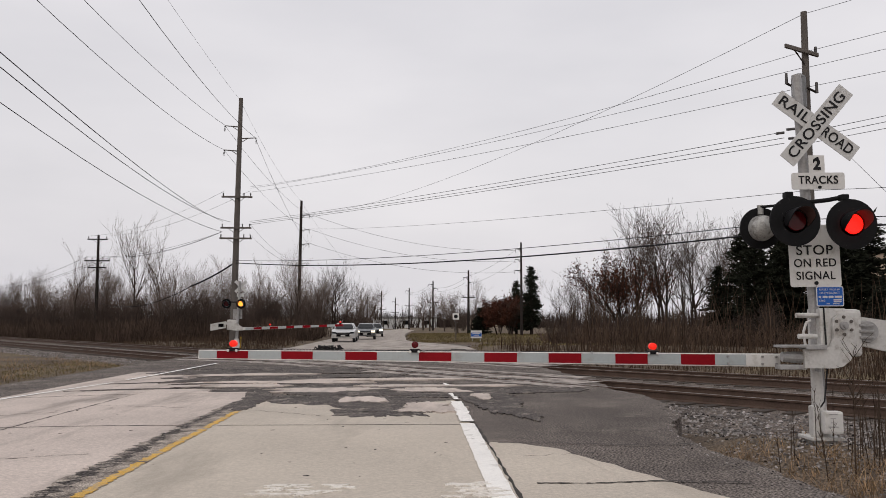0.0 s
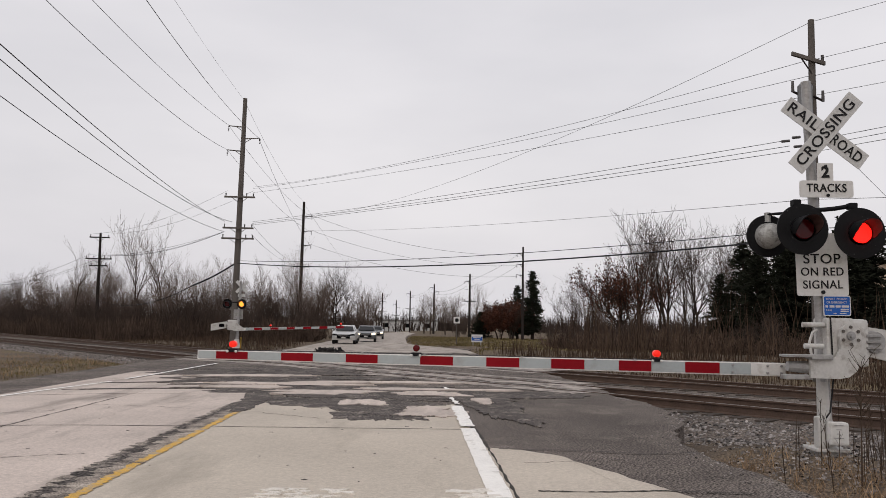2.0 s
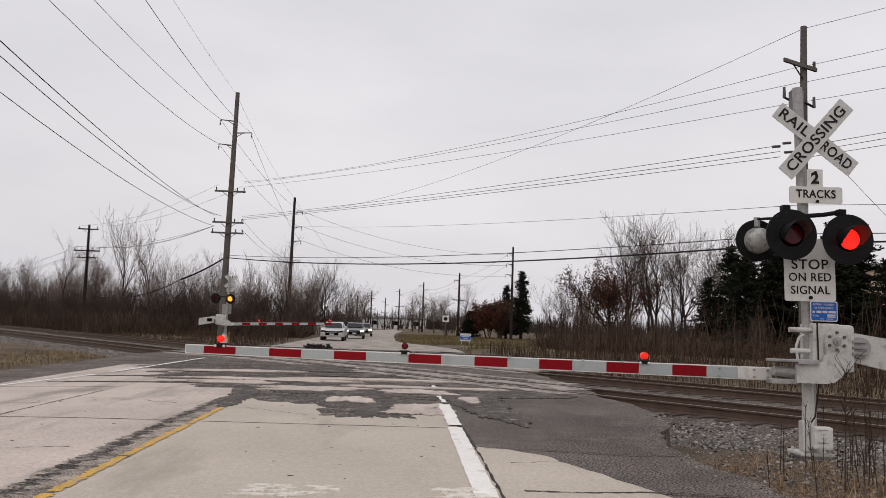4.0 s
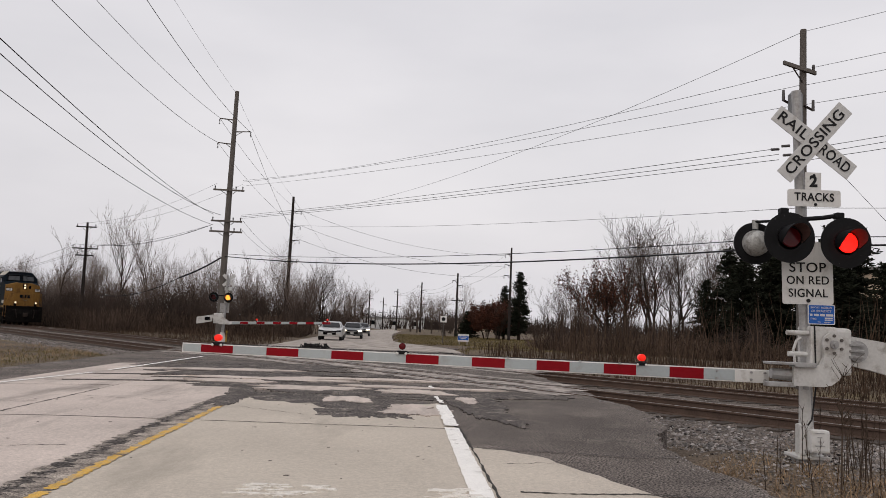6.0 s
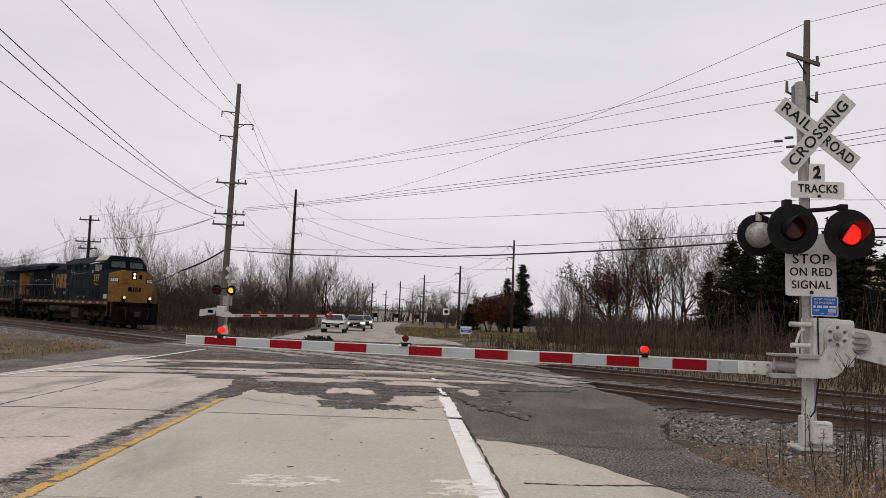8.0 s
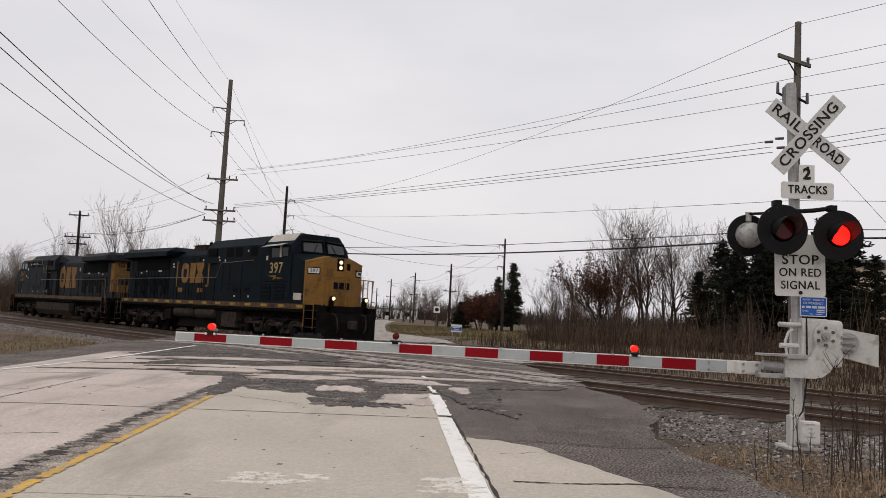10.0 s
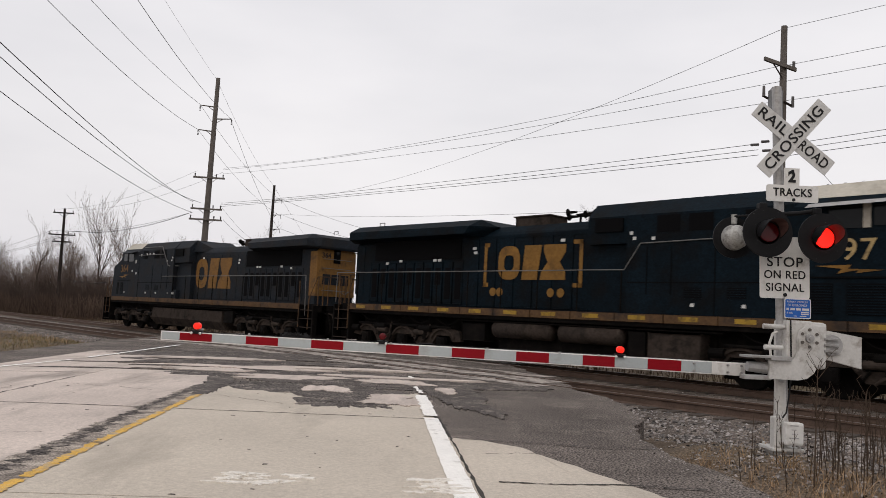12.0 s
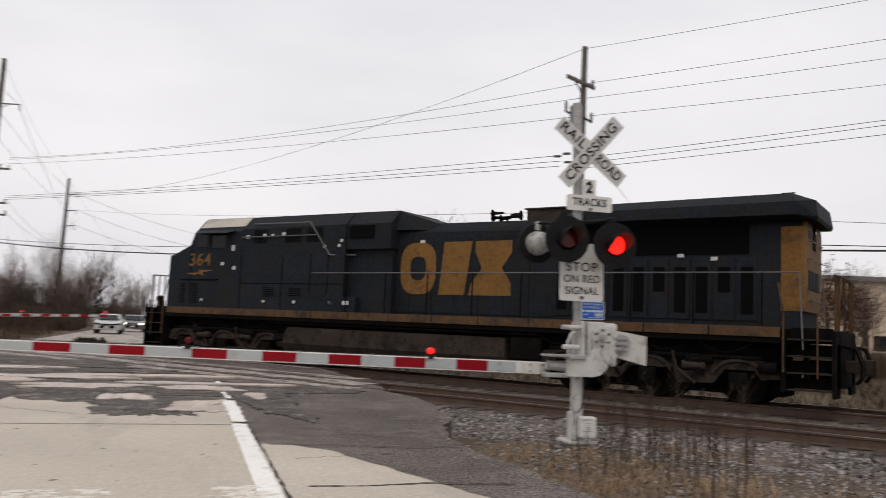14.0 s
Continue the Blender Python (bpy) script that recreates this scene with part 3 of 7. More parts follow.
    for i, (a0, b0, a1, b1) in enumerate(((-7.6, 12.6, -5.4, 13.2), (-5.2, 14.2, -3.4, 13.6), (-7.2, 9.6, -5.6, 9.3), (-2.3, 13.2, -1.2, 12.4), (-4.9, 8.4, -3.3, 8.9), (1.3, 8.6, 2.4, 8.9), (1.6, 11.0, 3.2, 10.6))):
        pts = [(a0 + (a1 - a0) * k / 9 + 0.12 * noise.noise((k * 0.9, i, 0)), b0 + (b1 - b0) * k / 9 + 0.16 * noise.noise((k * 0.9, i, 5))) for k in range(10)]
        ribbon("crack", pts, 0.014, 0.0148 if a0 < 1 else 0.0105, CRACK, road, 0.009, 400 + i, 0.05)
    # open joints and cracks
    for i, line in enumerate(([(1.2, 7.15), (1.7, 7.12), (2.3, 7.2), (3.1, 7.1)], [(-2.62, 11.35), (-5.2, 11.28), (-7.9, 11.3)], [(-2.5, 11.32), (0.95, 11.3)], [(-5.4, 16.45), (-7.8, 16.42)], [(1.15, 9.55), (1.9, 9.5), (2.8, 9.3), (3.4, 9.4)], [(1.06, 11.3), (1.02, 9.0), (0.965, 6.0), (0.88, 2)])):
        ribbon("joint_filler", line, 0.03 if i < 5 else 0.022, 0.0145 if i else 0.0155, CRACK, road, 0.013, 40 + i, 0.04 + 0.05 * (i % 3))


def rail_profile():
    return [(-0.07, -0.19), (0.07, -0.19), (0.07, -0.178), (0.012, -0.155), (0.009, -0.05), (0.036, -0.036), (0.037, -0.006), (0.028, 0.0), (-0.028, 0.0), (-0.037, -0.006), (-0.036, -0.036), (-0.009, -0.05), (-0.012, -0.155), (-0.07, -0.178)]


RAIL_TOP = 0.016


def build_tracks():
    us = list(np.arange(-260, -60, 8.0)) + list(np.arange(-60, 12, 1.5)) + list(np.arange(12, 130, 8.0))
    prof = rail_profile()
    m = len(prof)
    for c in (NEAR_TRACK, FAR_TRACK):
        for side in (-0.755, 0.755):
            verts, faces, mats = [], [], []
            for u in us:
                for dn, dz in prof:
                    x, y = track_xy(u, c + side + dn)
                    xc, yc = track_xy(u, c)
                    verts.append((x, y, fall(xc, yc) + RAIL_TOP + dz))
            for i in range(len(us) - 1):
                for j in range(m):
                    faces.append((i * m + j, i * m + (j + 1) % m, (i + 1) * m + (j + 1) % m, (i + 1) * m + j))
                    mats.append(1 if j in (7,) else 0)
            ob = raw("rail", verts, faces, STEEL_RUST)
            ob.data.materials.append(STEEL_WORN)
            ob.data.polygons.foreach_set("material_index", mats)
            tagged(ob, "rusty steel rail with a worn shiny head", "rail", "rails of the two tracks", "structure")
    # ties
    me = mesh_of(box(BM(), -0.115, 0.115, -1.3, 1.3, -0.36, -0.175, 0.012), TIE)
    for c in (NEAR_TRACK, FAR_TRACK):
        bed = thing("track_ties", pose(0, 0, 0), "dark creosoted wooden ties bedded in ballast", "ties", "ties of the two tracks", "structure")
        for u in list(np.arange(-70, -33.5 if c < 17 else -39, 0.55)) + list(np.arange(-12.5 if c < 17 else -18, 22, 0.55)):
            x, y = track_xy(u, c + random.uniform(-0.05, 0.05))
            ob = new("tie", me)
            ob.parent = bed
            ob.matrix_basis = pose(x, y, fall(x, y) + 0.012, 0, 0, -49.5 + random.uniform(-1.2, 1.2))
    # ballast bed
    ns = (11.4, 12.2, 13.0, 13.5, 14.0, 14.5, 15.3, 16.0, 16.6, 17.8, 19.0, 19.6, 20.4, 21.1, 21.7, 22.3, 23.2, 24.2)
    top = (-0.42, -0.36, -0.245, -0.20, -0.19, -0.185, -0.185, -0.185, -0.19, -0.26, -0.19, -0.185, -0.185, -0.185, -0.19, -0.21, -0.33, -0.50)
    bu = list(np.arange(-260, -70, 8.0)) + list(np.arange(-70, 24, 0.6)) + list(np.arange(24, 130, 8.0))
    verts, faces = [], []
    for u in bu:
        for n, z in zip(ns, top):
            x, y = track_xy(u, n)
            verts.append((x, y, fall(x, y) + z + 0.03 * noise.noise((x * 1.7, y * 1.7, 4))))
    w = len(ns)
    for i in range(len(bu) - 1):
        for j in range(w - 1):
            faces.append((i * w + j, i * w + j + 1, (i + 1) * w + j + 1, (i + 1) * w + j))
    tagged(raw("ballast_bed", verts, faces, BALLAST), "grey crushed stone ballast bed under both tracks", "ballast", kind="structure")
    # loose stones on the shoulder
    rnd = random.Random(5)
    v, f = [], []
    def stone(x, y, z, s):
        o = len(v)
        t = rnd.uniform(0, 6.3)
        c, sn = math.cos(t), math.sin(t)
        for dx, dy, dz in ((-1, -0.7, 0), (0.9, -0.8, 0), (1.1, 0.7, 0), (-0.8, 0.9, 0), (-0.5, -0.35, 0.75), (0.55, -0.3, 0.85), (0.45, 0.45, 0.7), (-0.45, 0.4, 0.9)):
            dx, dy, dz = (dx + rnd.uniform(-.3, .3)) * s, (dy + rnd.uniform(-.3, .3)) * s, (dz + rnd.uniform(-.25, .25)) * s
            v.append((x + dx * c - dy * sn, y + dx * sn + dy * c, z + dz))
        for q in ((0, 1, 5, 4), (1, 2, 6, 5), (2, 3, 7, 6), (3, 0, 4, 7), (4, 5, 6, 7)):
            f.append(tuple(o + i for i in q))
    for _ in range(19000):
        right = rnd.random() < 0.72
        u = rnd.uniform(-12.8, 9) if right else rnd.uniform(-62, -36)
        n = rnd.triangular(10.6, 14.3, 13.0) if rnd.random() < 0.86 else rnd.uniform(14.6, 22)
        x, y = track_xy(u, n)
        a, b = road_ab(x, y)
        if right and a < road_right(b) + 0.15 - (0.9 if rnd.random() < 0.06 else 0):
            continue
        if not right and a > road_left(b) - 0.2:
            continue
        if n < 11.6 and rnd.random() < 0.45:
            continue
        z = fall(x, y) + float(np.interp(n, ns, top)) if n > 11.9 else ground_z(x, y)
        z = max(z, ground_z(x, y))
        stone(x, y, z - 0.008, rnd.uniform(0.008, 0.034) * (0.7 if n > 14.4 else 1.0) * (1.0 if rnd.random() < 0.9 else 1.5))
    # grit strewn along the road edge
    for _ in range(5200):
        b = rnd.uniform(4, 17)
        a = road_right(b) + rnd.gauss(0.30, 0.35)
        if a < road_right(b) - 0.45 or rnd.random() < 0.3:
            continue
        x, y = road_xy(a, b)
        z = 0.0 if a < road_right(b) else ground_z(x, y)
        stone(x, y, z - 0.004, rnd.uniform(0.004, 0.014))
    # gravel spread round the signal's foot
    for _ in range(9000):
        x, y = rnd.uniform(3.6, 9.8), rnd.uniform(4.6, 11.5)
        a, b = road_ab(x, y)
        if a < road_right(b) + 0.25 + abs(rnd.gauss(0, 0.5)) or track_un(x, y)[1] > 12.4:
            continue
        stone(x, y, ground_z(x, y) - 0.006, rnd.uniform(0.006, 0.022))
    tagged(raw("ballast_stones", v, f, STONE), "loose pale and grey crushed stones on the track shoulder", "stones", kind="stuff")


# ---- poles and wires ----
def pole(name, x, y, h, r, material, label, lean=(0.0, 0.0), arms=(), brackets=(), extra=None):
    """arms: (height, x from, x to, pins); brackets: (height, reach). Both lie across the road."""
    z0 = ground_z(x, y)
    t = thing(name, pose(x, y, z0, 0, 0, 3), label, "utility pole", "utility poles")
    top = (lean[0], lean[1], h - z0)
    part("shaft", tube(BM(), (0, 0, -0.3), top, r, r * 0.55, 12), material, t, smooth=False)
    for z, x0, x1, pins in arms:
        cx = lean[0] * z / h
        arm = part("crossarm", box(BM(), cx + x0, cx + x1, -0.16 - r * 0.6, -0.04 - r * 0.6, z - 0.06, z + 0.06, 0.01), material, t)
        b = BM()
        for s in (x0, x1):
            tube(b, (cx + s * 0.55, -0.10 - r * 0.6, z), (cx, -0.10, z - 0.45), 0.02, 0.02, 6)
        part("brace", b, material, t)
        for p in pins:
            b = BM()
            tube(b, (cx + p, -0.10 - r * 0.6, z + 0.06), (cx + p, -0.10 - r * 0.6, z + 0.28), 0.035, 0.05, 8)
            part("insulator", b, PORCELAIN, arm)
    for z, reach in brackets:
        cx = lean[0] * z / h
        b = BM()
        tube(b, (cx, 0, z), (cx + reach, 0, z + 0.08), 0.05, 0.035, 8)
        tube(b, (cx, 0, z - 0.35), (cx + reach * 0.5, 0, z + 0.03), 0.025, 0.025, 6)
        br = part("bracket", b, material, t)
        b = BM()
        for k in range(4):
            tube(b, (cx + reach, 0, z + 0.02 - 0.10 * k), (cx + reach, 0, z - 0.03 - 0.10 * k), 0.06, 0.045, 8)
        part("insulator", b, PORCELAIN, br)
    return t


def wire(p, q, sag, r=0.012, label="thin dark overhead wire"):
    cu = bpy.data.curves.new("wire", "CURVE")
    cu.dimensions = "3D"
    cu.bevel_depth = r
    cu.bevel_resolution = 0
    sp = cu.splines.new("POLY")
    n = 20
    sp.points.add(n)
    for i in range(n + 1):
        t = i / n
        sp.points[i].co = (p[0] + (q[0] - p[0]) * t, p[1] + (q[1] - p[1]) * t, p[2] + (q[2] - p[2]) * t - 4 * sag * t * (1 - t), 1)
    cu.materials.append(WIRE)
    return tagged(new("overhead_wire", cu), label, "wire", "overhead wires")


def build_poles():
    A = pole("utility_pole", -15.05, 58, 17.9, 0.27, WOOD_POLE, "tall weathered grey wooden utility pole with crossarms", (0.15, 0), ((10.74, -1.1, 1.1, (-0.98, 0.5, 0.98)), (8.48, -1.1, 1.1, (-0.98, 0.46, 0.98)), (7.72, -1.15, 1.15, (-1.05, 0.58, 1.05))), ((15.96, -1.1), (14.16, -1.1), (15.09, 1.2)))
    pole("utility_pole", -16.1, 90, 15.2, 0.24, WOOD_DARK, "tall dark wooden utility pole with side brackets", (0.1, 0), ((8.0, -0.9, 0.9, (-0.8, 0.8)),), ((13.7, 0.95), (12.0, 0.95), (10.4, 0.95)))
    pole("utility_pole", -35.2, 82, 10.4, 0.2, WOOD_DARK, "dark wooden distribution pole with two crossarms", (-0.1, 0), ((10.1, -1.0, 1.0, (-0.9, 0.9)), (7.9, -1.3, 1.3, (-1.2, -0.5, 0.6, 1.2)), (7.2, -0.9, 0.9, (-0.7, 0.7))))
    pole("utility_pole", -68.5, 120, 8.2, 0.2, WOOD_DARK, "distant dark pole with two crossarms", (0, 0), ((7.9, -1.2, 1.2, (-1.0, 1.0)), (6.3, -1.6, 1.6, (-1.3, 1.3))))
    pole("utility_pole", 8.75, 90, 10.5, 0.17, WOOD_DARK, "slim dark wooden pole among the trees", (0, 0), (), ((9.6, -0.65), (8.4, -0.7), (7.2, -0.75)))
    pole("utility_pole", 3.47, 110, 8.7, 0.2, WOOD_DARK, "wooden pole beside the road beyond the crossing", (0, 0), ((4.95, -0.85, 0.85, (-0.7, 0.7)),), ((7.6, -0.7), (7.0, 0.7)))
    for x, y, h in ((-2.0, 160, 9.9), (-8.4, 200, 10.2), (-15.3, 200, 9.5), (-18.8, 200, 8.1), (-23.5, 220, 6.4), (-13.6, 230, 8.8), (-34, 260, 6.6)):
        pole("utility_pole", x, y, h, 0.22, WOOD_DARK, "far wooden pole along the road", (0, 0), ((h * 0.56, -1.1, 1.1, (-1.0, 1.0)),), ((h - 0.8, -0.9), (h - 1.6, 0.9)))
    # the pole with the transformer beyond the tracks
    x, y = 11.98, 26.0
    z0 = ground_z(x, y)
    t = thing("transformer_pole", pose(x, y, z0), "weathered wooden pole carrying a grey transformer and crossarm", "utility pole", "utility poles")
    zz = -z0
    part("shaft", tube(BM(), (-0.05, 0, -0.3), (0.03, 0, 11.77 + zz), 0.17, 0.10, 14), WOOD_POLE, t)
    arm = part("crossarm", hull(BM(), [(-0.70, -0.2, 10.62 + zz), (-0.70, -0.1, 10.62 + zz), (-0.70, -0.2, 10.50 + zz), (-0.70, -0.1, 10.50 + zz), (0.38, -0.2, 10.30 + zz), (0.38, -0.1, 10.30 + zz), (0.38, -0.2, 10.18 + zz), (0.38, -0.1, 10.18 + zz)]), WOOD_POLE, t)
    part("brace", tube(BM(), (-0.42, -0.13, 10.48 + zz), (-0.06, -0.1, 9.95 + zz), 0.025, 0.025, 6), WOOD_DARK, t)
    part("insulator", tube(BM(), (0.30, -0.15, 10.28 + zz), (0.30, -0.15, 10.52 + zz), 0.05, 0.05, 8), PORCELAIN, arm)
    b = BM()
    tube(b, (-0.36, -0.28, 8.42 + zz), (-0.36, -0.28, 9.42 + zz), 0.23, 0.23, 20)
    tube(b, (-0.36, -0.28, 9.42 + zz), (-0.36, -0.28, 9.55 + zz), 0.235, 0.12, 20)
    tr = part("transformer", b, CAN_GREY, t, "grey cylindrical transformer can", smooth=False)
    b = BM()
    for dx, h0 in ((-0.72, 9.25), (0.26, 8.95)):
        tube(b, (dx, -0.2, h0 + zz), (dx, -0.2, h0 + 0.36 + zz), 0.055, 0.045, 8)
    part("bushing", b, PORCELAIN, t)
    b = BM()
    tube(b, (-0.72, -0.2, 9.27 + zz), (-0.3, -0.2, 9.05 + zz), 0.04, 0.04, 8)
    tube(b, (0.26, -0.2, 8.97 + zz), (0.0, -0.1, 9.15 + zz), 0.04, 0.04, 8)
    part("bracket", b, WOOD_DARK, t)
    for dx, dz in ((-0.95, 7.62), (-0.55, 7.45), (-0.6, 7.75), (0.7, 7.7), (0.95, 7.55), (0.75, 7.45)):
        part("strain_insulator", tube(BM(), (dx - 0.13, -0.1, dz + zz), (dx + 0.13, -0.1, dz + 0.03 + zz), 0.045, 0.045, 8), PORCELAIN, t)
    # wires: over the road verge past the viewer
    def at_a(x, z):
        return (x * 1.16, 58.0, 1.4 + (z - 1.4) * 1.16)
    wire(at_a(-13.85, 13.9), (-10.5, -14, 15.50), 2.0, 0.015)
    wire(at_a(-13.85, 12.3), (-8.35, -14, 12.25), 2.0, 0.015)
    wire(at_a(-11.9, 13.1), (-5.75, -14, 13.25), 2.0, 0.015)
    wire(at_a(-12.9, 15.5), (-8.05, -14, 16.5), 1.1, 0.008)
    wire(at_a(-13.8, 7.75), (-3.9, -14, 7.25), 1.1, 0.015)
    wire(at_a(-13.35, 7.72), (-6.4, -14, 10.0), 2.0, 0.015)
    wire(at_a(-13.85, 7.1), (-9.35, -14, 11.5), 2.0, 0.015)
    for (z, dx), (z2, dx2) in zip(((13.9, -13.85), (12.3, -13.85), (13.1, -11.9), (15.5, -12.9)), ((13.5, -15.1), (11.8, -15.1), (10.2, -15.1), (15.1, -16.0))):
        wire(at_a(dx, z), (dx2, 90, z2), 0.7, 0.014 if z < 15 else 0.009)
    for z, dx in ((7.6, -12.1), (6.95, -12.1)):
        wire(at_a(dx, z), (-15.4, 90, 8.1), 0.8, 0.012)
    # to the transformer pole and on
    wire(at_a(-12.1, 9.95), (11.9, 26, 10.4), 0.56, 0.008)
    wire(at_a(-12.1, 9.85), (11.9, 26, 9.86), 0.34, 0.008)
    wire(at_a(-12.1, 9.6), (11.9, 26, 9.2), 0.26, 0.008)
    wire(at_a(-12.1, 7.75), (11.2, 26, 7.7), 0.16, 0.010)
    wire(at_a(-12.1, 7.65), (11.2, 26, 7.5), 0.16, 0.010)
    wire(at_a(-12.1, 7.55), (11.2, 26, 7.32), 0.12, 0.010)
    wire(at_a(-13, 5.15), (11.9, 26, 4.5), 0.58, 0.03, "thick black overhead cable")
    wire(at_a(-13, 5.3), (11.9, 26, 4.8), 0.44, 0.014)
    wire((-15.0, 90, 13.7), (12.0, 26, 11.7), 1.4, 0.009)
    wire((-15.0, 90, 12.0), (11.9, 26, 5.75), 0.36, 0.008)
    wire((12.0, 26, 11.7), (40, 0, 14.47), 0.3, 0.0075)
    wire((12.0, 26, 10.4), (40, 0, 13.0), 0.3, 0.0075)
    wire((12.0, 26, 9.86), (40, 0, 12.2), 0.3, 0.0075)
    wire((12.0, 26, 9.2), (40, 0, 10.92), 0.3, 0.0075)
    wire((12.0, 26, 7.7), (40, 0, 11.02), 0.3, 0.009)
    wire((12.0, 26, 7.5), (40, 0, 11.0), 0.3, 0.009)
    wire((12.0, 26, 7.32), (40, 0, 10.4), 0.3, 0.009)
    wire((12.0, 26, 5.75), (40, 0, 4.25), 0.3, 0.008)
    wire((12.0, 26, 4.8), (40, 0, 4.33), 0.3, 0.014)
    wire((12.0, 26, 4.5), (40, 0, 4.71), 0.3, 0.03, "thick black overhead cable")
    wire((12.0, 26, 8.25), (18.6, 26.2, 1.6), 0.0, 0.008, "thin steel guy wire of the transformer pole")
    wire(at_a(-13.0, 5.15), (-20.0, 64, 4.35), 0.12, 0.07, "thick black spliced overhead cable")
    wire((-20.0, 64, 4.35), (-34.9, 82, 3.4), 0.9, 0.03, "thick black overhead cable")
    for dx, z in ((-36.4, 8.15), (-34.6, 8.15), (-34.0, 8.15)):
        wire((dx, 82, z), at_a(-13.8, 7.1), 0.6, 0.012)
        wire((dx, 82, z), (dx - 33, 120, 6.5), 0.8, 0.014)
    wire((-36.1, 82, 10.3), at_a(-13.7, 9.7), 0.7, 0.009)
    wire((-34.2, 82, 10.3), at_a(-12.1, 9.7), 0.7, 0.009)
    for z, z2 in ((13.7, 9.6), (12.0, 8.4), (10.4, 7.2)):
        wire((-15.1, 90, z), (8.1, 90, z2), 1.2, 0.013)
    wire((-15.2, 90, 8.2), (-15.3, 200, 5.4), 1.5, 0.016)
    for z in (9.6, 8.4):
        wire((8.1, 90, z), (2.8, 110, z - 1.9), 0.4, 0.012)
    wire((-16.0, 90, 15.0), (-15.3, 200, 9.4), 2.0, 0.012)
    for z in (7.6, 7.0):
        wire((3.0, 110, z), (-2.9, 160, z + 1.4), 0.9, 0.014)
        wire((-2.9, 160, z + 1.4), (-9.3, 200, z + 2.0), 0.9, 0.016)


# ---- signals ----
def letters_pose(x, y, z, lean=0.0):
    return pose(x, y, z, 90, 0, 0) @ pose(0, 0, 0, 0, 0, lean)


def rounded_plate(w, h, t, r):
    pts = []
    for cx, cy, a0 in ((w / 2 - r, h / 2 - r, 0), (-w / 2 + r, h / 2 - r, 90), (-w / 2 + r, -h / 2 + r, 180), (w / 2 - r, -h / 2 + r, 270)):
        pts += [(cx + r * math.cos(radians(a0 + k * 30)), cy + r * math.sin(radians(a0 + k * 30))) for k in range(4)]
    return prism(BM(), pts, "y", -t / 2, t / 2)


def light_head(parent, x, y, z, lit, front=True, r=0.31, lens=RED_LENS):
    """A flashing-light unit: round background, hood, lens or, from behind, its housing."""
    s = -1 if front else 1
    b = BM()
    tube(b, (x, y, z), (x, y - s * 0.025, z), r, r, 36)
    bg = part("background_disc", b, BLACK_PAINT, parent, "round flaking black background disc")
    b = BM()
    if not front:
        ball(b, (x, y - 0.10, z), 0.155, 1, 0.75, 1, 24)
        tube(b, (x, y, z), (x, y - 0.12, z), 0.172, 0.157, 28)
        tube(b, (x, y - 0.02, z + 0.18), (x, y - 0.02, z + 0.30), 0.04, 0.04, 10)
    else:
        tube(b, (x, y, z), (x, y + 0.16, z), 0.15, 0.12, 24)
    part("housing", b, LAMP_BACK, bg, "weathered silver lamp housing", smooth=False)
    b = BM()
    tube(b, (x, y + s * 0.026, z), (x, y + s * 0.04, z), 0.125, 0.115, 28)
    part("lens", b, lens if lit else RED_OFF, bg, "glowing red lens" if lit else "unlit dark red lens")
    if lit and front and r > 0.2 and lens is RED_LENS:
        b = BM()
        for ring in range(1, 7):
            for k in range(ring * 6):
                t = 2 * math.pi * k / (ring * 6)
                p = (x + 0.0185 * ring * math.cos(t), y + s * 0.042, z + 0.0185 * ring * math.sin(t))
                box(b, p[0] - 0.0042, p[0] + 0.0042, p[1] - 0.002, p[1] + 0.002, p[2] - 0.0042, p[2] + 0.0042)
        part("light_diodes", b, RED_BULB, bg, "bright red diodes")
    # hood: a tunnel open below
    verts, faces = [], []
    n = 22
    for i in range(n + 1):
        t = radians(-28 + 236 * i / n)
        reach = 0.31 * (0.66 + 0.34 * max(0.0, math.sin(t)) ** 0.6) if math.sin(t) > 0 else 0.31 * 0.66 + 0.25 * math.sin(t)
        for rr, d in ((0.150, 0.02), (0.150, reach), (0.140, reach), (0.140, 0.02)):
            verts.append((x + rr * math.cos(t), y + s * d, z + rr * math.sin(t)))
    for i in range(n):
        for k in range(3):
            faces.append((i * 4 + k, i * 4 + k + 1, i * 4 + k + 5, i * 4 + k + 4))
    hood = raw("hood", verts, faces, BLACK_PAINT, bg)
    # inner faces take the colour with the red glow painted in
    hood.data.materials.append(HOOD_GLOW_TINT)
    hood.data.polygons.foreach_set("material_index", [1 if k == 2 else 0 for _ in range(n) for k in range(3)])
    return bg


def arm_lamp(parent, x, y, z, lit, r=0.043):
    b = BM()
    box(b, x - 0.07, x + 0.07, y - 0.05, y + 0.05, z - 0.10, z - 0.055, 0.012)
    base = part("lamp_base", b, BLACK_PAINT, parent)
    for dx in (-0.06, 0.05):
        part("lamp_clamp", ball(BM(), (x + dx, y - 0.05, z - 0.09), 0.018, seg=8), SIGN_WHITE, base)
    b = BM()
    tube(b, (x, y - 0.05, z), (x, y + 0.05, z), r, r, 20)
    ball(b, (x, y - 0.05, z), r * 0.97, 1, 0.35, 1, 16)
    part("lamp_lens", b, RED_BULB if lit else RED_OFF, base, "glowing red lamp" if lit else "unlit dark red lamp", smooth=True)


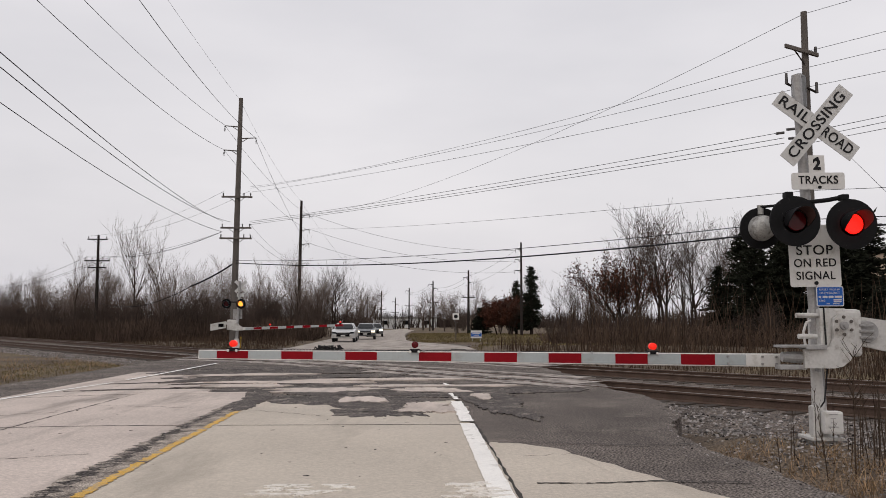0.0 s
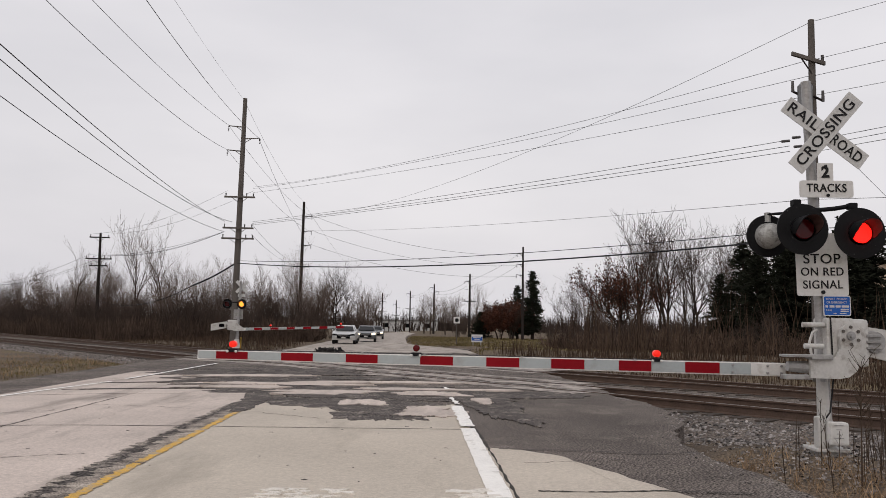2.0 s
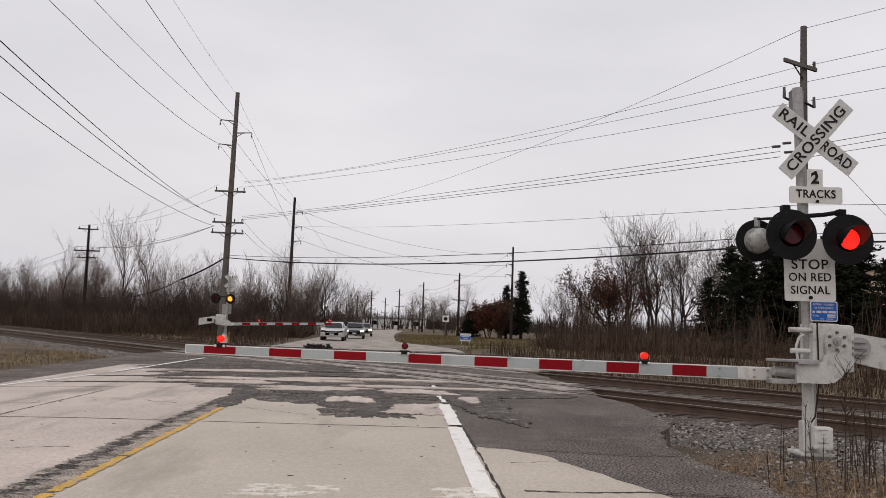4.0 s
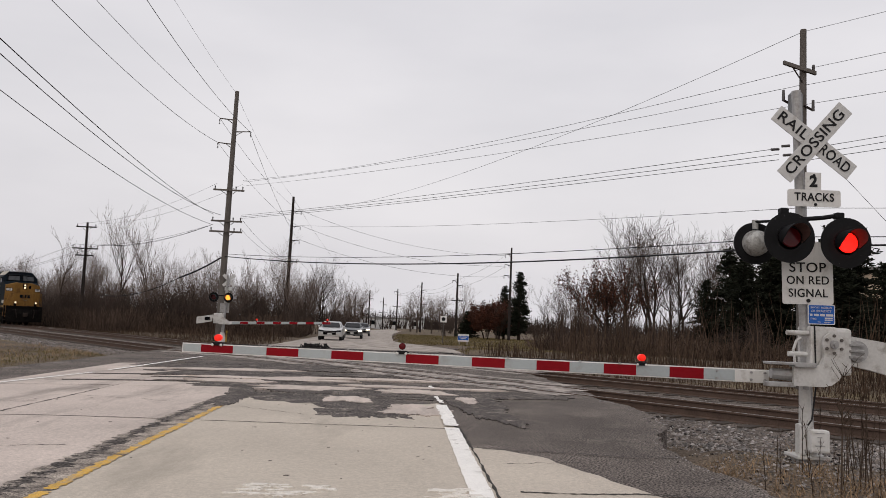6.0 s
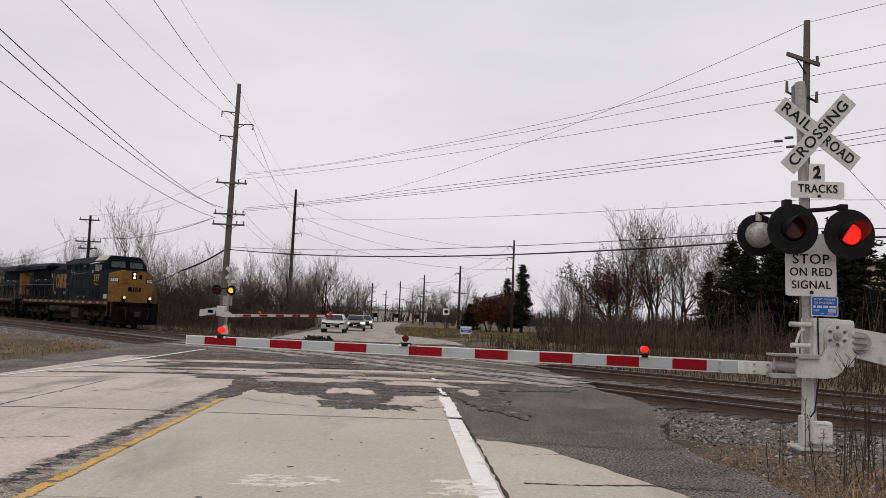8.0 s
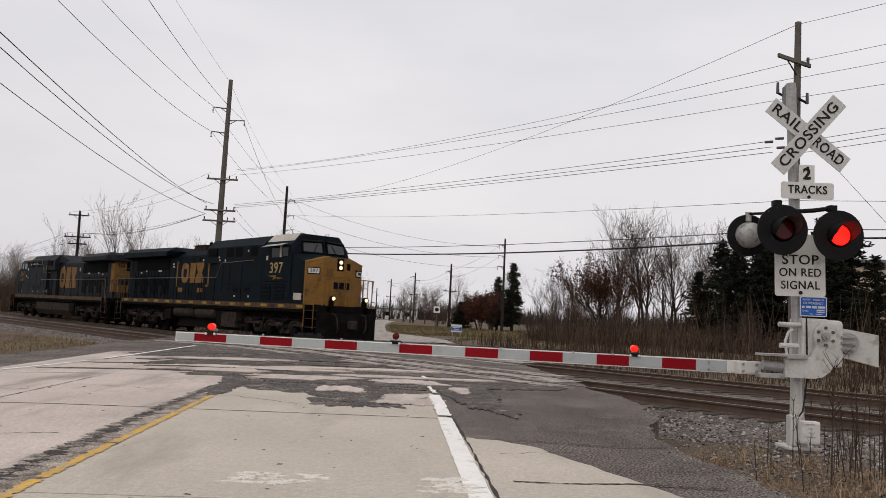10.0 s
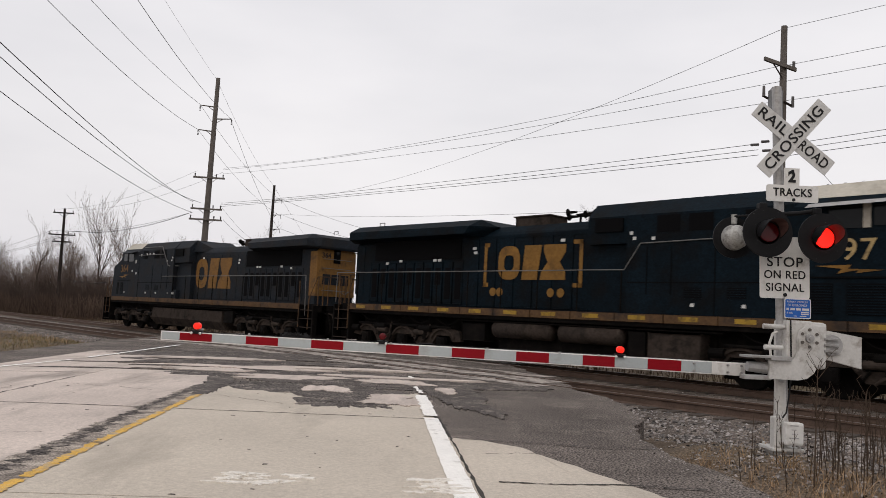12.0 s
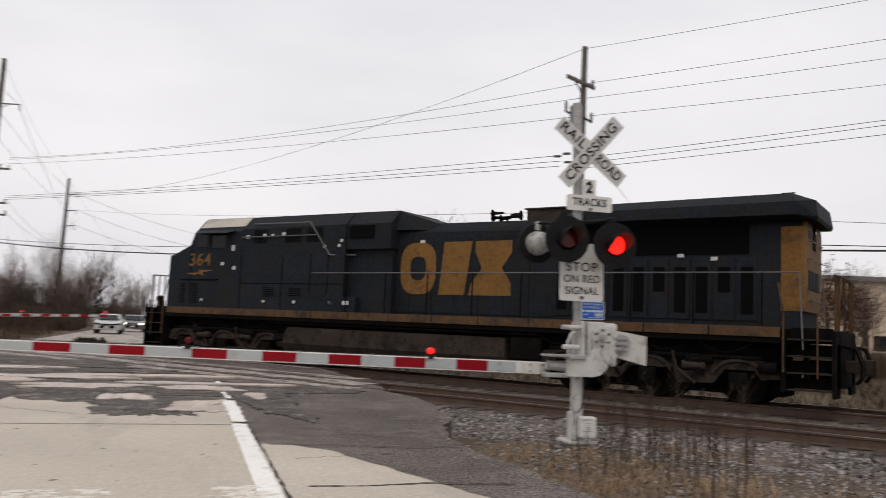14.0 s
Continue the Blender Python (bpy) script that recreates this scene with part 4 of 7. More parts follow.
def build_near_signal():
    X, Y = 4.70, 10.2
    g = ground_z(X, Y)
    s = thing("crossing_signal", pose(0, 0, 0), "white-painted railroad crossing signal with lowered striped gate arm", "crossing signal")
    part("mast", tube(BM(), (X + 0.04, Y, 0.05), (X - 0.12, Y, 4.62), 0.066, 0.060, 20), GALV, s, "galvanised steel mast")
    b = BM()
    tube(b, (X + 0.02, Y, 0.0), (X + 0.0, Y, 0.42), 0.12, 0.082, 18)
    tube(b, (X + 0.0, Y, 0.40), (X - 0.01, Y, 0.9), 0.082, 0.072, 18)
    box(b, X - 0.19, X + 0.22, Y - 0.2, Y + 0.2, -0.02, 0.02, 0.01)
    for dx in (-0.14, 0.17):
        for dy in (-0.15, 0.15):
            tube(b, (X + dx, Y + dy, 0.0), (X + dx, Y + dy, 0.05), 0.02, 0.02, 8)
    part("base_casting", b, ALU_PAINT, s)
    part("foundation", box(BM(), X - 0.13, X + 0.16, Y - 0.14, Y + 0.14, min(g, -0.05) - 0.1, -0.015, 0.01), GALV, s, "dull concrete footing")
    b = BM()
    box(b, X - 0.16, X - 0.07, Y - 0.18, Y - 0.05, 0.03, 0.40, 0.02)
    part("conduit_box", b, ALU_PAINT, s)
    jb = part("junction_box", box(BM(), X - 0.06, X + 0.17, Y - 0.28, Y - 0.14, 0.07, 0.345, 0.03), SIGN_WHITE, s, "small white junction box")
    b = BM()
    for k, (w, h) in enumerate(((0.11, 0.012), (0.06, 0.01), (0.05, 0.01), (0.12, 0.012))):
        zc = 0.31 - 0.05 * k
        box(b, X + 0.04 - w / 2, X + 0.04 + w / 2, Y - 0.284, Y - 0.278, zc - h / 2, zc + h / 2)
    part("box_marking", b, GALV, jb)
    # sign blades
    for lean, words, dy in ((-43.5, (("RAIL", -0.34), ("ROAD", 0.33)), -0.10), (50.5, (("CROSSING", 0.0),), -0.125)):
        cx, cz = X + 0.06, 3.93
        blade = part("crossbuck_blade", rounded_plate(1.22, 0.225, 0.012, 0.008), SIGN_GREY, s, "grey-white crossbuck blade with black letters")
        if lean < 0:
            lean = -37.5
        else:
            lean = 49.5
        blade.matrix_basis = pose(cx, Y + dy, cz, 0, -lean, 0)
        for word, off in words:
            lettering(word, 0.135, SIGN_BLACK, blade, pose(off, -0.008, 0.0, 90, 0, 0), width=0.44 if len(word) == 4 else 1.06, bold=0.002)
    p2 = part("track_count_sign", box(BM(), X - 0.055, X + 0.145, Y - 0.115, Y - 0.105, 3.31, 3.54), SIGN_WHITE, s, "white number plate above the tracks sign")
    lettering("2", 0.14, SIGN_BLACK, p2, letters_pose(X + 0.045, Y - 0.118, 3.42), bold=0.008)
    b = rounded_plate(0.675, 0.215, 0.010, 0.03)
    tr = part("tracks_sign", b, SIGN_WHITE, s, "white sign reading tracks")
    tr.matrix_basis = pose(X + 0.055, Y - 0.112, 3.21, 0, -0.5, 0)
    lettering("TRACKS", 0.105, SIGN_BLACK, tr, pose(0.0, -0.008, 0.01, 90, 0, 0), width=0.50, bold=0.002)
    st = part("stop_sign_plate", rounded_plate(0.64, 0.78, 0.010, 0.03), SIGN_WHITE, s, "white sign with black words and rounded corners")
    st.matrix_basis = pose(X - 0.03, Y - 0.11, 2.26, 0, -1.2, 0)
    for k, (word, w) in enumerate((("STOP", 0.46), ("ON RED", 0.53), ("SIGNAL", 0.49))):
        lettering(word, 0.125 if k == 0 else 0.105, SIGN_BLACK, st, pose(0.0, -0.008, 0.065 - 0.16 * k, 90, 0, 0), width=w, bold=0.001)
    b = BM()
    tube(b, (0.0, -0.005, -0.345), (0.0, -0.02, -0.345), 0.024, 0.024, 12)
    part("sign_bolt", b, SIGN_BLACK, st)
    b = BM()
    tube(b, (X + 0.05, Y - 0.112, 3.50), (X + 0.05, Y - 0.13, 3.50), 0.018, 0.018, 12)
    tube(b, (X + 0.07, Y - 0.112, 3.13), (X + 0.07, Y - 0.13, 3.13), 0.02, 0.02, 12)
    part("sign_bolt", b, SIGN_BLACK, s)
    bl = part("emergency_sign", rounded_plate(0.34, 0.25, 0.008, 0.02), SIGN_WHITE, s, "small blue sign with white rim")
    bl.matrix_basis = pose(X + 0.145, Y - 0.11, 1.75, 0, -0.5, 0)
    part("sign_face", rounded_plate(0.318, 0.228, 0.012, 0.016), SIGN_BLUE, bl)
    for word, w, z, h in (("REPORT  PROBLEM", 0.26, 0.083, 0.024), ("OR EMERGENCY", 0.25, 0.040, 0.030)):
        lettering(word, h, SIGN_GREY, bl, pose(-0.005, -0.0072, z, 90, 0, 0), width=w, depth=0.002)
    lettering("X-ING", 0.024, SIGN_GREY, bl, pose(-0.105, -0.0072, -0.056, 90, 0, 0), width=0.075, depth=0.002)
    for x0, x1, z, h in ((-0.145, -0.115, -0.008, 0.028), (-0.095, -0.035, -0.008, 0.028), (-0.02, 0.04, -0.008, 0.028), (0.055, 0.145, -0.008, 0.028), (0.04, 0.14, -0.045, 0.016), (0.04, 0.14, -0.068, 0.014), (-0.05, -0.01, -0.094, 0.008), (0.03, 0.11, -0.094, 0.008)):
        part("sign_bar", box(BM(), x0, x1, -0.0085, -0.0062, z - h / 2, z + h / 2), SIGN_GREY, bl)
    # flashing lights on their arms
    lt = part("light_crossarm", path_tube(BM(), [(X - 0.60, Y + 0.12, 2.91), (X - 0.35, Y, 2.92), (X - 0.06, Y - 0.02, 2.93)], 0.018, 10), BLACK_PAINT, s)
    part("light_crossarm", path_tube(BM(), [(X - 0.38, Y - 0.2, 2.98), (X - 0.08, Y - 0.1, 2.94), (X + 0.14, Y - 0.14, 2.96), (X + 0.32, Y - 0.2, 2.99)], 0.028, 10), BLACK_PAINT, s)
    light_head(s, X - 0.38, Y - 0.40, 2.662, False)
    light_head(s, X + 0.315, Y - 0.40, 2.625, True)
    light_head(s, X - 0.59, Y + 0.16, 2.635, False, front=False, r=0.27)
    for x0, z0 in ((X - 0.38, 2.96), (X + 0.315, 2.93)):
        b = BM()
        tube(b, (x0, Y - 0.30, z0 - 0.2), (x0, Y - 0.22, z0 + 0.06), 0.03, 0.03, 8)
        box(b, x0 - 0.05, x0 + 0.05, Y - 0.27, Y - 0.16, z0 + 0.01, z0 + 0.09, 0.015)
        part("light_bracket", b, BLACK_PAINT, s)
    # gate mechanism
    mech = part("gate_mechanism", box(BM(), X + 0.17, X + 0.54, Y - 0.10, Y + 0.34, 1.0, 1.59, 0.05), ALU_PAINT, s, "white gate mechanism case")
    b = BM()
    box(b, X - 0.02, X + 0.32, Y - 0.17, Y + 0.2, 1.12, 1.60, 0.03)
    part("case_cover", b, ALU_PAINT, mech)
    hub = (X + 0.235, 1.385)
    pts = [(X - 0.26, 1.115), (X - 0.26, 0.865), (X + 0.10, 0.862), (X + 0.21, 0.885), (X + 0.30, 0.955), (X + 0.345, 1.05), (X + 0.375, 1.36), (X + 0.35, 1.46), (X + 0.28, 1.525), (X + 0.19, 1.525), (X + 0.12, 1.47), (X + 0.10, 1.38), (X + 0.11, 1.22), (X + 0.07, 1.13), (X - 0.01, 1.10), (X - 0.05, 1.115)]
    side = part("gate_arm_bracket", prism(BM(), pts, "y", Y - 0.245, Y - 0.19), ALU_PAINT, s, "curved white cast arm bracket")
    b = BM()
    tube(b, (hub[0], Y - 0.24, hub[1]), (hub[0], Y - 0.275, hub[1]), 0.055, 0.05, 20)
    tube(b, (hub[0], Y - 0.27, hub[1]), (hub[0], Y - 0.30, hub[1]), 0.025, 0.025, 12)
    part("hub", b, GALV, side)
    for k in range(6):
        t = radians(60 * k + 30)
        part("hub_bolt", tube(BM(), (hub[0] + 0.105 * math.cos(t), Y - 0.245, hub[1] + 0.105 * math.sin(t)), (hub[0] + 0.105 * math.cos(t), Y - 0.262, hub[1] + 0.105 * math.sin(t)), 0.02, 0.02, 8), WOOD_POLE, side)
    b = BM()
    box(b, X - 0.55, X - 0.02, Y - 0.28, Y - 0.02, 1.115, 1.145, 0.006)
    box(b, X - 0.26, X + 0.0, Y - 0.29, Y - 0.1, 1.09, 1.15, 0.01)
    box(b, X - 0.56, X - 0.22, Y - 0.22, Y - 0.06, 0.845, 0.90, 0.008)
    box(b, X - 0.08, X - 0.06, Y - 0.22, Y - 0.1, 0.82, 0.87)
    part("arm_clamp", b, GALV, side)
    b = BM()
    tube(b, (X - 0.50, Y - 0.14, 1.0), (X - 0.26, Y - 0.14, 0.99), 0.06, 0.075, 14)
    part("arm_socket", b, GALV, side)
    b = BM()
    for z, x0, x1, r in ((1.51, -0.30, -0.03, 0.032), (1.25, -0.28, -0.05, 0.032), (1.12, -0.22, 0.08, 0.026)):
        tube(b, (X + x0, Y - 0.13, z), (X + x1, Y - 0.13, z), r, r, 10)
    path_tube(b, [(X - 0.20, Y - 0.14, 1.14), (X - 0.22, Y - 0.14, 1.30), (X - 0.18, Y - 0.14, 1.42), (X - 0.12, Y - 0.13, 1.45)], 0.017, 8)
    part("mast_clamp", b, ALU_PAINT, s)
    path = [(X + 0.03, Y - 0.17, 1.60), (X + 0.03, Y - 0.2, 1.1), (X + 0.05, Y - 0.16, 0.86), (X + 0.03, Y - 0.14, 0.6), (X - 0.02, Y - 0.2, 0.46), (X - 0.09, Y - 0.25, 0.40)]
    part("cable", path_tube(BM(), path, 0.010, 6), SIGN_BLACK, s)
    cw = part("counterweight", hull(BM(), [(X + 0.52, Y + d, z) for d in (-0.03, 0.06) for z in (1.14, 1.50)] + [(X + 1.02, Y + d, z) for d in (-0.03, 0.06) for z in (1.03, 1.43)]), ALU_PAINT, s, "pale counterweight plate")
    b = BM()
    tube(b, (X + 0.62, Y - 0.03, 1.31), (X + 0.62, Y - 0.08, 1.31), 0.14, 0.13, 20)
    for k in range(3):
        box(b, X + 0.50, X + 0.68, Y - 0.11, Y - 0.05, 1.22 + 0.075 * k, 1.255 + 0.075 * k, 0.006)
    part("counterweight_hub", b, GALV, cw)
    # the gate arm: striped segments from root to tip
    arm = part("gate_arm", hull(BM(), [(4.28, Y + d, z) for d in (0.10, 0.135) for z in (0.862, 1.028)] + [(-3.17, Y + d + 0.2, z) for d in (0.12, 0.145) for z in (0.942, 1.058)]), ARM_EDGE, s, "long red and white striped gate arm")
    stops = ((-3.16, 0), (-2.93, 1), (-2.52, 0), (-2.09, 1), (-1.68, 0), (-1.26, 1), (-0.85, 0), (-0.31, 1), (0.11, 0), (0.53, 1), (0.95, 0), (1.35, 1), (1.77, 0), (2.20, 1), (2.61, 0), (3.03, 1), (3.46, 0), (3.85, 2), (4.27, 2))
    for (x0, kind), (x1, _) in zip(stops, stops[1:]):
        def yy(x):
            return Y + 0.10 + 0.22 * (4.28 - x) / 7.45
        def zc(x):
            return 0.945 + 0.055 * (4.28 - x) / 7.45
        def hh(x):
            return 0.070 - 0.024 * (4.28 - x) / 7.45
        b = hull(BM(), [(x, yy(x) + d, zc(x) + k * hh(x)) for x in (x0 + 0.001, x1 - 0.001) for d in (-0.006, 0.001) for k in (-1, 1)])
        part(("white_stripe", "red_stripe", "arm_sleeve")[kind], b, (ARM_WHITE, ARM_RED, SIGN_WHITE)[kind], arm)
    for x in (4.22, 4.05, 3.62, 2.4, 1.9, 0.98, -0.25, -1.05, -2.05):
        for dz in ((0.045, -0.045) if x > 3.5 else (0.10,)):
            z = 0.945 + 0.055 * (4.28 - x) / 7.45 + dz * (1 if x > 3.5 else 0.75)
            part("arm_bolt", tube(BM(), (x, Y + 0.06 + 0.22 * (4.28 - x) / 7.45, z), (x, Y + 0.10 + 0.22 * (4.28 - x) / 7.45, z), 0.014, 0.014, 8), GALV, arm)
    # lamp lead lying in small waves along the top
    pts = []
    for i in range(420):
        x = 2.6 - 5.2 * i / 419
        wob = 0.012 * math.sin(i * 1.9) if x < 0.1 or x > 0.3 else 0.02
        pts.append((x, Y + 0.12 + 0.22 * (4.28 - x) / 7.45, 0.945 + 0.055 * (4.28 - x) / 7.45 + 0.075 - 0.022 * (4.28 - x) / 7.45 + 0.008 + wob))
    part("lamp_cable", path_tube(BM(), pts, 0.006, 4), SIGN_BLACK, arm)
    b = BM()
    rnd = random.Random(3)
    for i in range(30):
        x = -1.66 + 0.012 * i
        path_tube(b, [(x, Y + 0.29 + rnd.uniform(-.03, .03), 1.06), (x + rnd.uniform(-.05, .05), Y + 0.28, 1.09 + rnd.uniform(0, .035)), (x + 0.03, Y + 0.3, 1.07)], 0.006, 4)
    part("cable_coil", b, SIGN_BLACK, arm)
    for x, lit in ((-2.72, True), (-0.36, False), (2.68, True)):
        k = (4.28 - x) / 7.45
        arm_lamp(arm, x, Y + 0.12 + 0.22 * k, 0.945 + 0.055 * k + 0.07 - 0.024 * k + 0.095, lit)


def build_far_signal():
    s = thing("crossing_signal", pose(-13.26, 52.0, -0.42) @ Matrix.Diagonal((1.3, 1.3, 1.3, 1)), "crossing signal seen from behind with lowered striped arm", "crossing signal")
    part("mast", tube(BM(), (0, 0, 0.2), (0.1, 0, 3.5), 0.075, 0.06, 14), GALV, s)
    part("base_casting", tube(BM(), (0, 0, 0.2), (0, 0, 0.65), 0.2, 0.1, 14), ALU_PAINT, s)
    for lean in (-45, 45):
        blade = part("crossbuck_blade", rounded_plate(1.22, 0.225, 0.012, 0.008), SIGN_GREY, s, "bare grey back of a crossbuck blade")
        blade.matrix_basis = pose(0.13, 0.08 if lean > 0 else 0.10, 3.22, 0, lean, 0) @ Matrix.Diagonal((0.64, 1, 0.64, 1))
    part("track_count_sign", box(BM(), -0.05, 0.3, 0.06, 0.07, 2.72, 2.88), SIGN_GREY, s)
    part("stop_sign_plate", box(BM(), -0.22, 0.24, 0.06, 0.07, 1.62, 2.10), GALV, s)
    part("light_crossarm", path_tube(BM(), [(-0.45, 0, 2.45), (0.3, 0, 2.45)], 0.03, 8), BLACK_PAINT, s)
    light_head(s, -0.47, -0.25, 2.36, False, r=0.235)
    light_head(s, 0.24, -0.25, 2.36, True, r=0.235, lens=YELLOW_LENS)
    part("gate_mechanism", box(BM(), -0.42, 0.05, -0.3, 0.2, 1.08, 1.58, 0.05), ALU_PAINT, s)
    part("gate_arm_bracket", hull(BM(), [(-0.55, d, 1.45) for d in (-0.34, -0.3)] + [(-0.1, d, 1.5) for d in (-0.34, -0.3)] + [(0.4, d, 1.2) for d in (-0.34, -0.3)] + [(0.4, d, 1.05) for d in (-0.34, -0.3)] + [(-0.1, d, 1.05) for d in (-0.34, -0.3)]), ALU_PAINT, s)
    cw = part("counterweight", hull(BM(), [(-1.25, d, z) for d in (-0.2, -0.1) for z in (1.03, 1.36)] + [(-0.5, d, z) for d in (-0.2, -0.1) for z in (1.17, 1.5)]), ALU_PAINT, s, "pale counterweight plate")
    part("counterweight_slot", box(BM(), -0.85, -0.6, -0.22, -0.2, 1.22, 1.38), LOCO_DARK, cw)
    arm = part("gate_arm", hull(BM(), [(0.3, d, z) for d in (-0.28, -0.24) for z in (1.06, 1.20)] + [(5.3, d, z) for d in (-0.28, -0.24) for z in (1.27, 1.37)]), ARM_EDGE, s, "striped gate arm")
    for k in range(12):
        x0, x1 = 0.5 + 0.4 * k, 0.9 + 0.4 * k
        f0, f1 = 1.13 + 0.19 * (x0 - 0.3) / 5, 1.13 + 0.19 * (x1 - 0.3) / 5
        b = hull(BM(), [(x0, d, f0 + e) for d in (-0.29, -0.27) for e in (-0.055, 0.055)] + [(x1, d, f1 + e) for d in (-0.29, -0.27) for e in (-0.055, 0.055)])
        part("red_stripe" if k % 2 else "white_stripe", b, ARM_RED if k % 2 else ARM_WHITE, arm)
    for x in (1.7, 5.15):
        arm_lamp(arm, x, -0.25, 1.13 + 0.19 * (x - 0.3) / 5 + 0.16, True)
    b = BM()
    tube(b, (0.32, -0.5, 0.2), (0.34, -0.5, 0.75), 0.04, 0.04, 8)
    part("guard_post", b, LOCO_YELLOW, s, "yellow marker post")


# ---- locomotives ----
def build_truck(loco, cx, wheels_out):
    b = BM()
    frame_pts = [(-3.0, 0.62), (-2.9, 0.95), (-2.5, 1.02), (-1.5, 0.98), (-1.1, 0.72), (-0.7, 0.68), (-0.35, 0.98), (0.35, 0.98), (0.7, 0.68), (1.1, 0.72), (1.5, 0.98), (2.5, 1.02), (2.9, 0.95), (3.0, 0.62), (2.6, 0.58), (2.45, 0.78), (1.8, 0.78), (1.55, 0.45), (0.75, 0.42), (0.45, 0.74), (-0.45, 0.74), (-0.75, 0.42), (-1.55, 0.45), (-1.8, 0.78), (-2.45, 0.78), (-2.6, 0.58)]
    tr = part("truck_frame", prism(b, [(cx + x, z) for x, z in frame_pts], "y", -1.28, -1.12), TRUCK_STEEL, loco, "dusty cast steel truck side frame")
    part("truck_frame", prism(BM(), [(cx + x, z) for x, z in frame_pts], "y", 1.12, 1.28), TRUCK_STEEL, loco)
    b = BM()
    for y in (-1.34, 1.34):
        for x in (-2.12, 0, 2.12):
            box(b, cx + x - 0.2, cx + x + 0.2, y - 0.09, y + 0.09, 0.36, 0.72, 0.04)
            tube(b, (cx + x, y - 0.12, 0.54), (cx + x, y + 0.12, 0.54), 0.14, 0.14, 14)
        for x in (-1.25, 1.25):
            tube(b, (cx + x - 0.3, y, 0.98), (cx + x + 0.3, y, 0.98), 0.11, 0.11, 12)
            tube(b, (cx + x, y, 0.62), (cx + x, y, 0.95), 0.10, 0.10, 10)
        box(b, cx - 2.6, cx + 2.6, y - 0.04, y + 0.03, 1.03, 1.10, 0.02)
        for x in (-0.7, 0.75):
            path_tube(b, [(cx + x, y, 1.1), (cx + x + 0.1, y, 0.7), (cx + x - 0.05, y, 0.5)], 0.035, 6)
        tube(b, (cx - 2.95, y, 0.86), (cx - 2.55, y, 0.86), 0.13, 0.13, 12)
    part("axle_gear", b, LOCO_BLACK, tr)
    for y in (-1.30, 1.30):
        for x in (-2.12, 0, 2.12):
            arch = [(cx + x + 0.62 * math.cos(radians(20 + 14 * k)), y, 0.50 + 0.50 * math.sin(radians(20 + 14 * k))) for k in range(11)]
            part("box_arch", path_tube(BM(), arch, 0.055, 6), TRUCK_STEEL, tr)
            part("axle_cap", tube(BM(), (cx + x, y * 1.08, 0.54), (cx + x, y * 1.12, 0.54), 0.15, 0.11, 14), TRUCK_STEEL, tr)
        for x in (-1.06, 1.06):
            part("brake_cylinder", tube(BM(), (cx + x - 0.34, y * 1.04, 0.84), (cx + x + 0.2, y * 1.04, 0.84), 0.10, 0.10, 12), TRUCK_STEEL, tr)
            part("hanger", path_tube(BM(), [(cx + x + 0.45, y * 1.04, 1.15), (cx + x + 0.35, y * 1.04, 0.75), (cx + x - 0.1, y * 1.04, 0.42)], 0.035, 6), TRUCK_STEEL, tr)
    # added black block that imitates the shade between the wheels
    part("underside_filler", box(BM(), cx - 2.95, cx + 2.95, -0.62, 0.62, 0.2, 0.9, 0.03), LOCO_BLACK, loco)
    for x in (-2.12, 0, 2.12):
        b = BM()
        tube(b, (0, -1.1, 0), (0, 1.1, 0), 0.09, 0.09, 10)
        for y in (-0.76, 0.76):
            tube(b, (0, y - 0.07, 0), (0, y + 0.07, 0), 0.53, 0.53, 36)
            tube(b, (0, y - 0.09, 0), (0, y - 0.065, 0), 0.575, 0.575, 36) if y > 0 else tube(b, (0, y + 0.065, 0), (0, y + 0.09, 0), 0.575, 0.575, 36)
            for k in range(5):
                t = radians(72 * k)
                tube(b, (0.3 * math.cos(t), y - 0.085, 0.3 * math.sin(t)), (0.3 * math.cos(t), y + 0.085, 0.3 * math.sin(t)), 0.06, 0.06, 8)
        w = part("wheelset", b, LOCO_BLACK, loco)
        w.matrix_basis = pose(cx + x, 0, 0.53)
        wheels_out.append((w, cx + x))


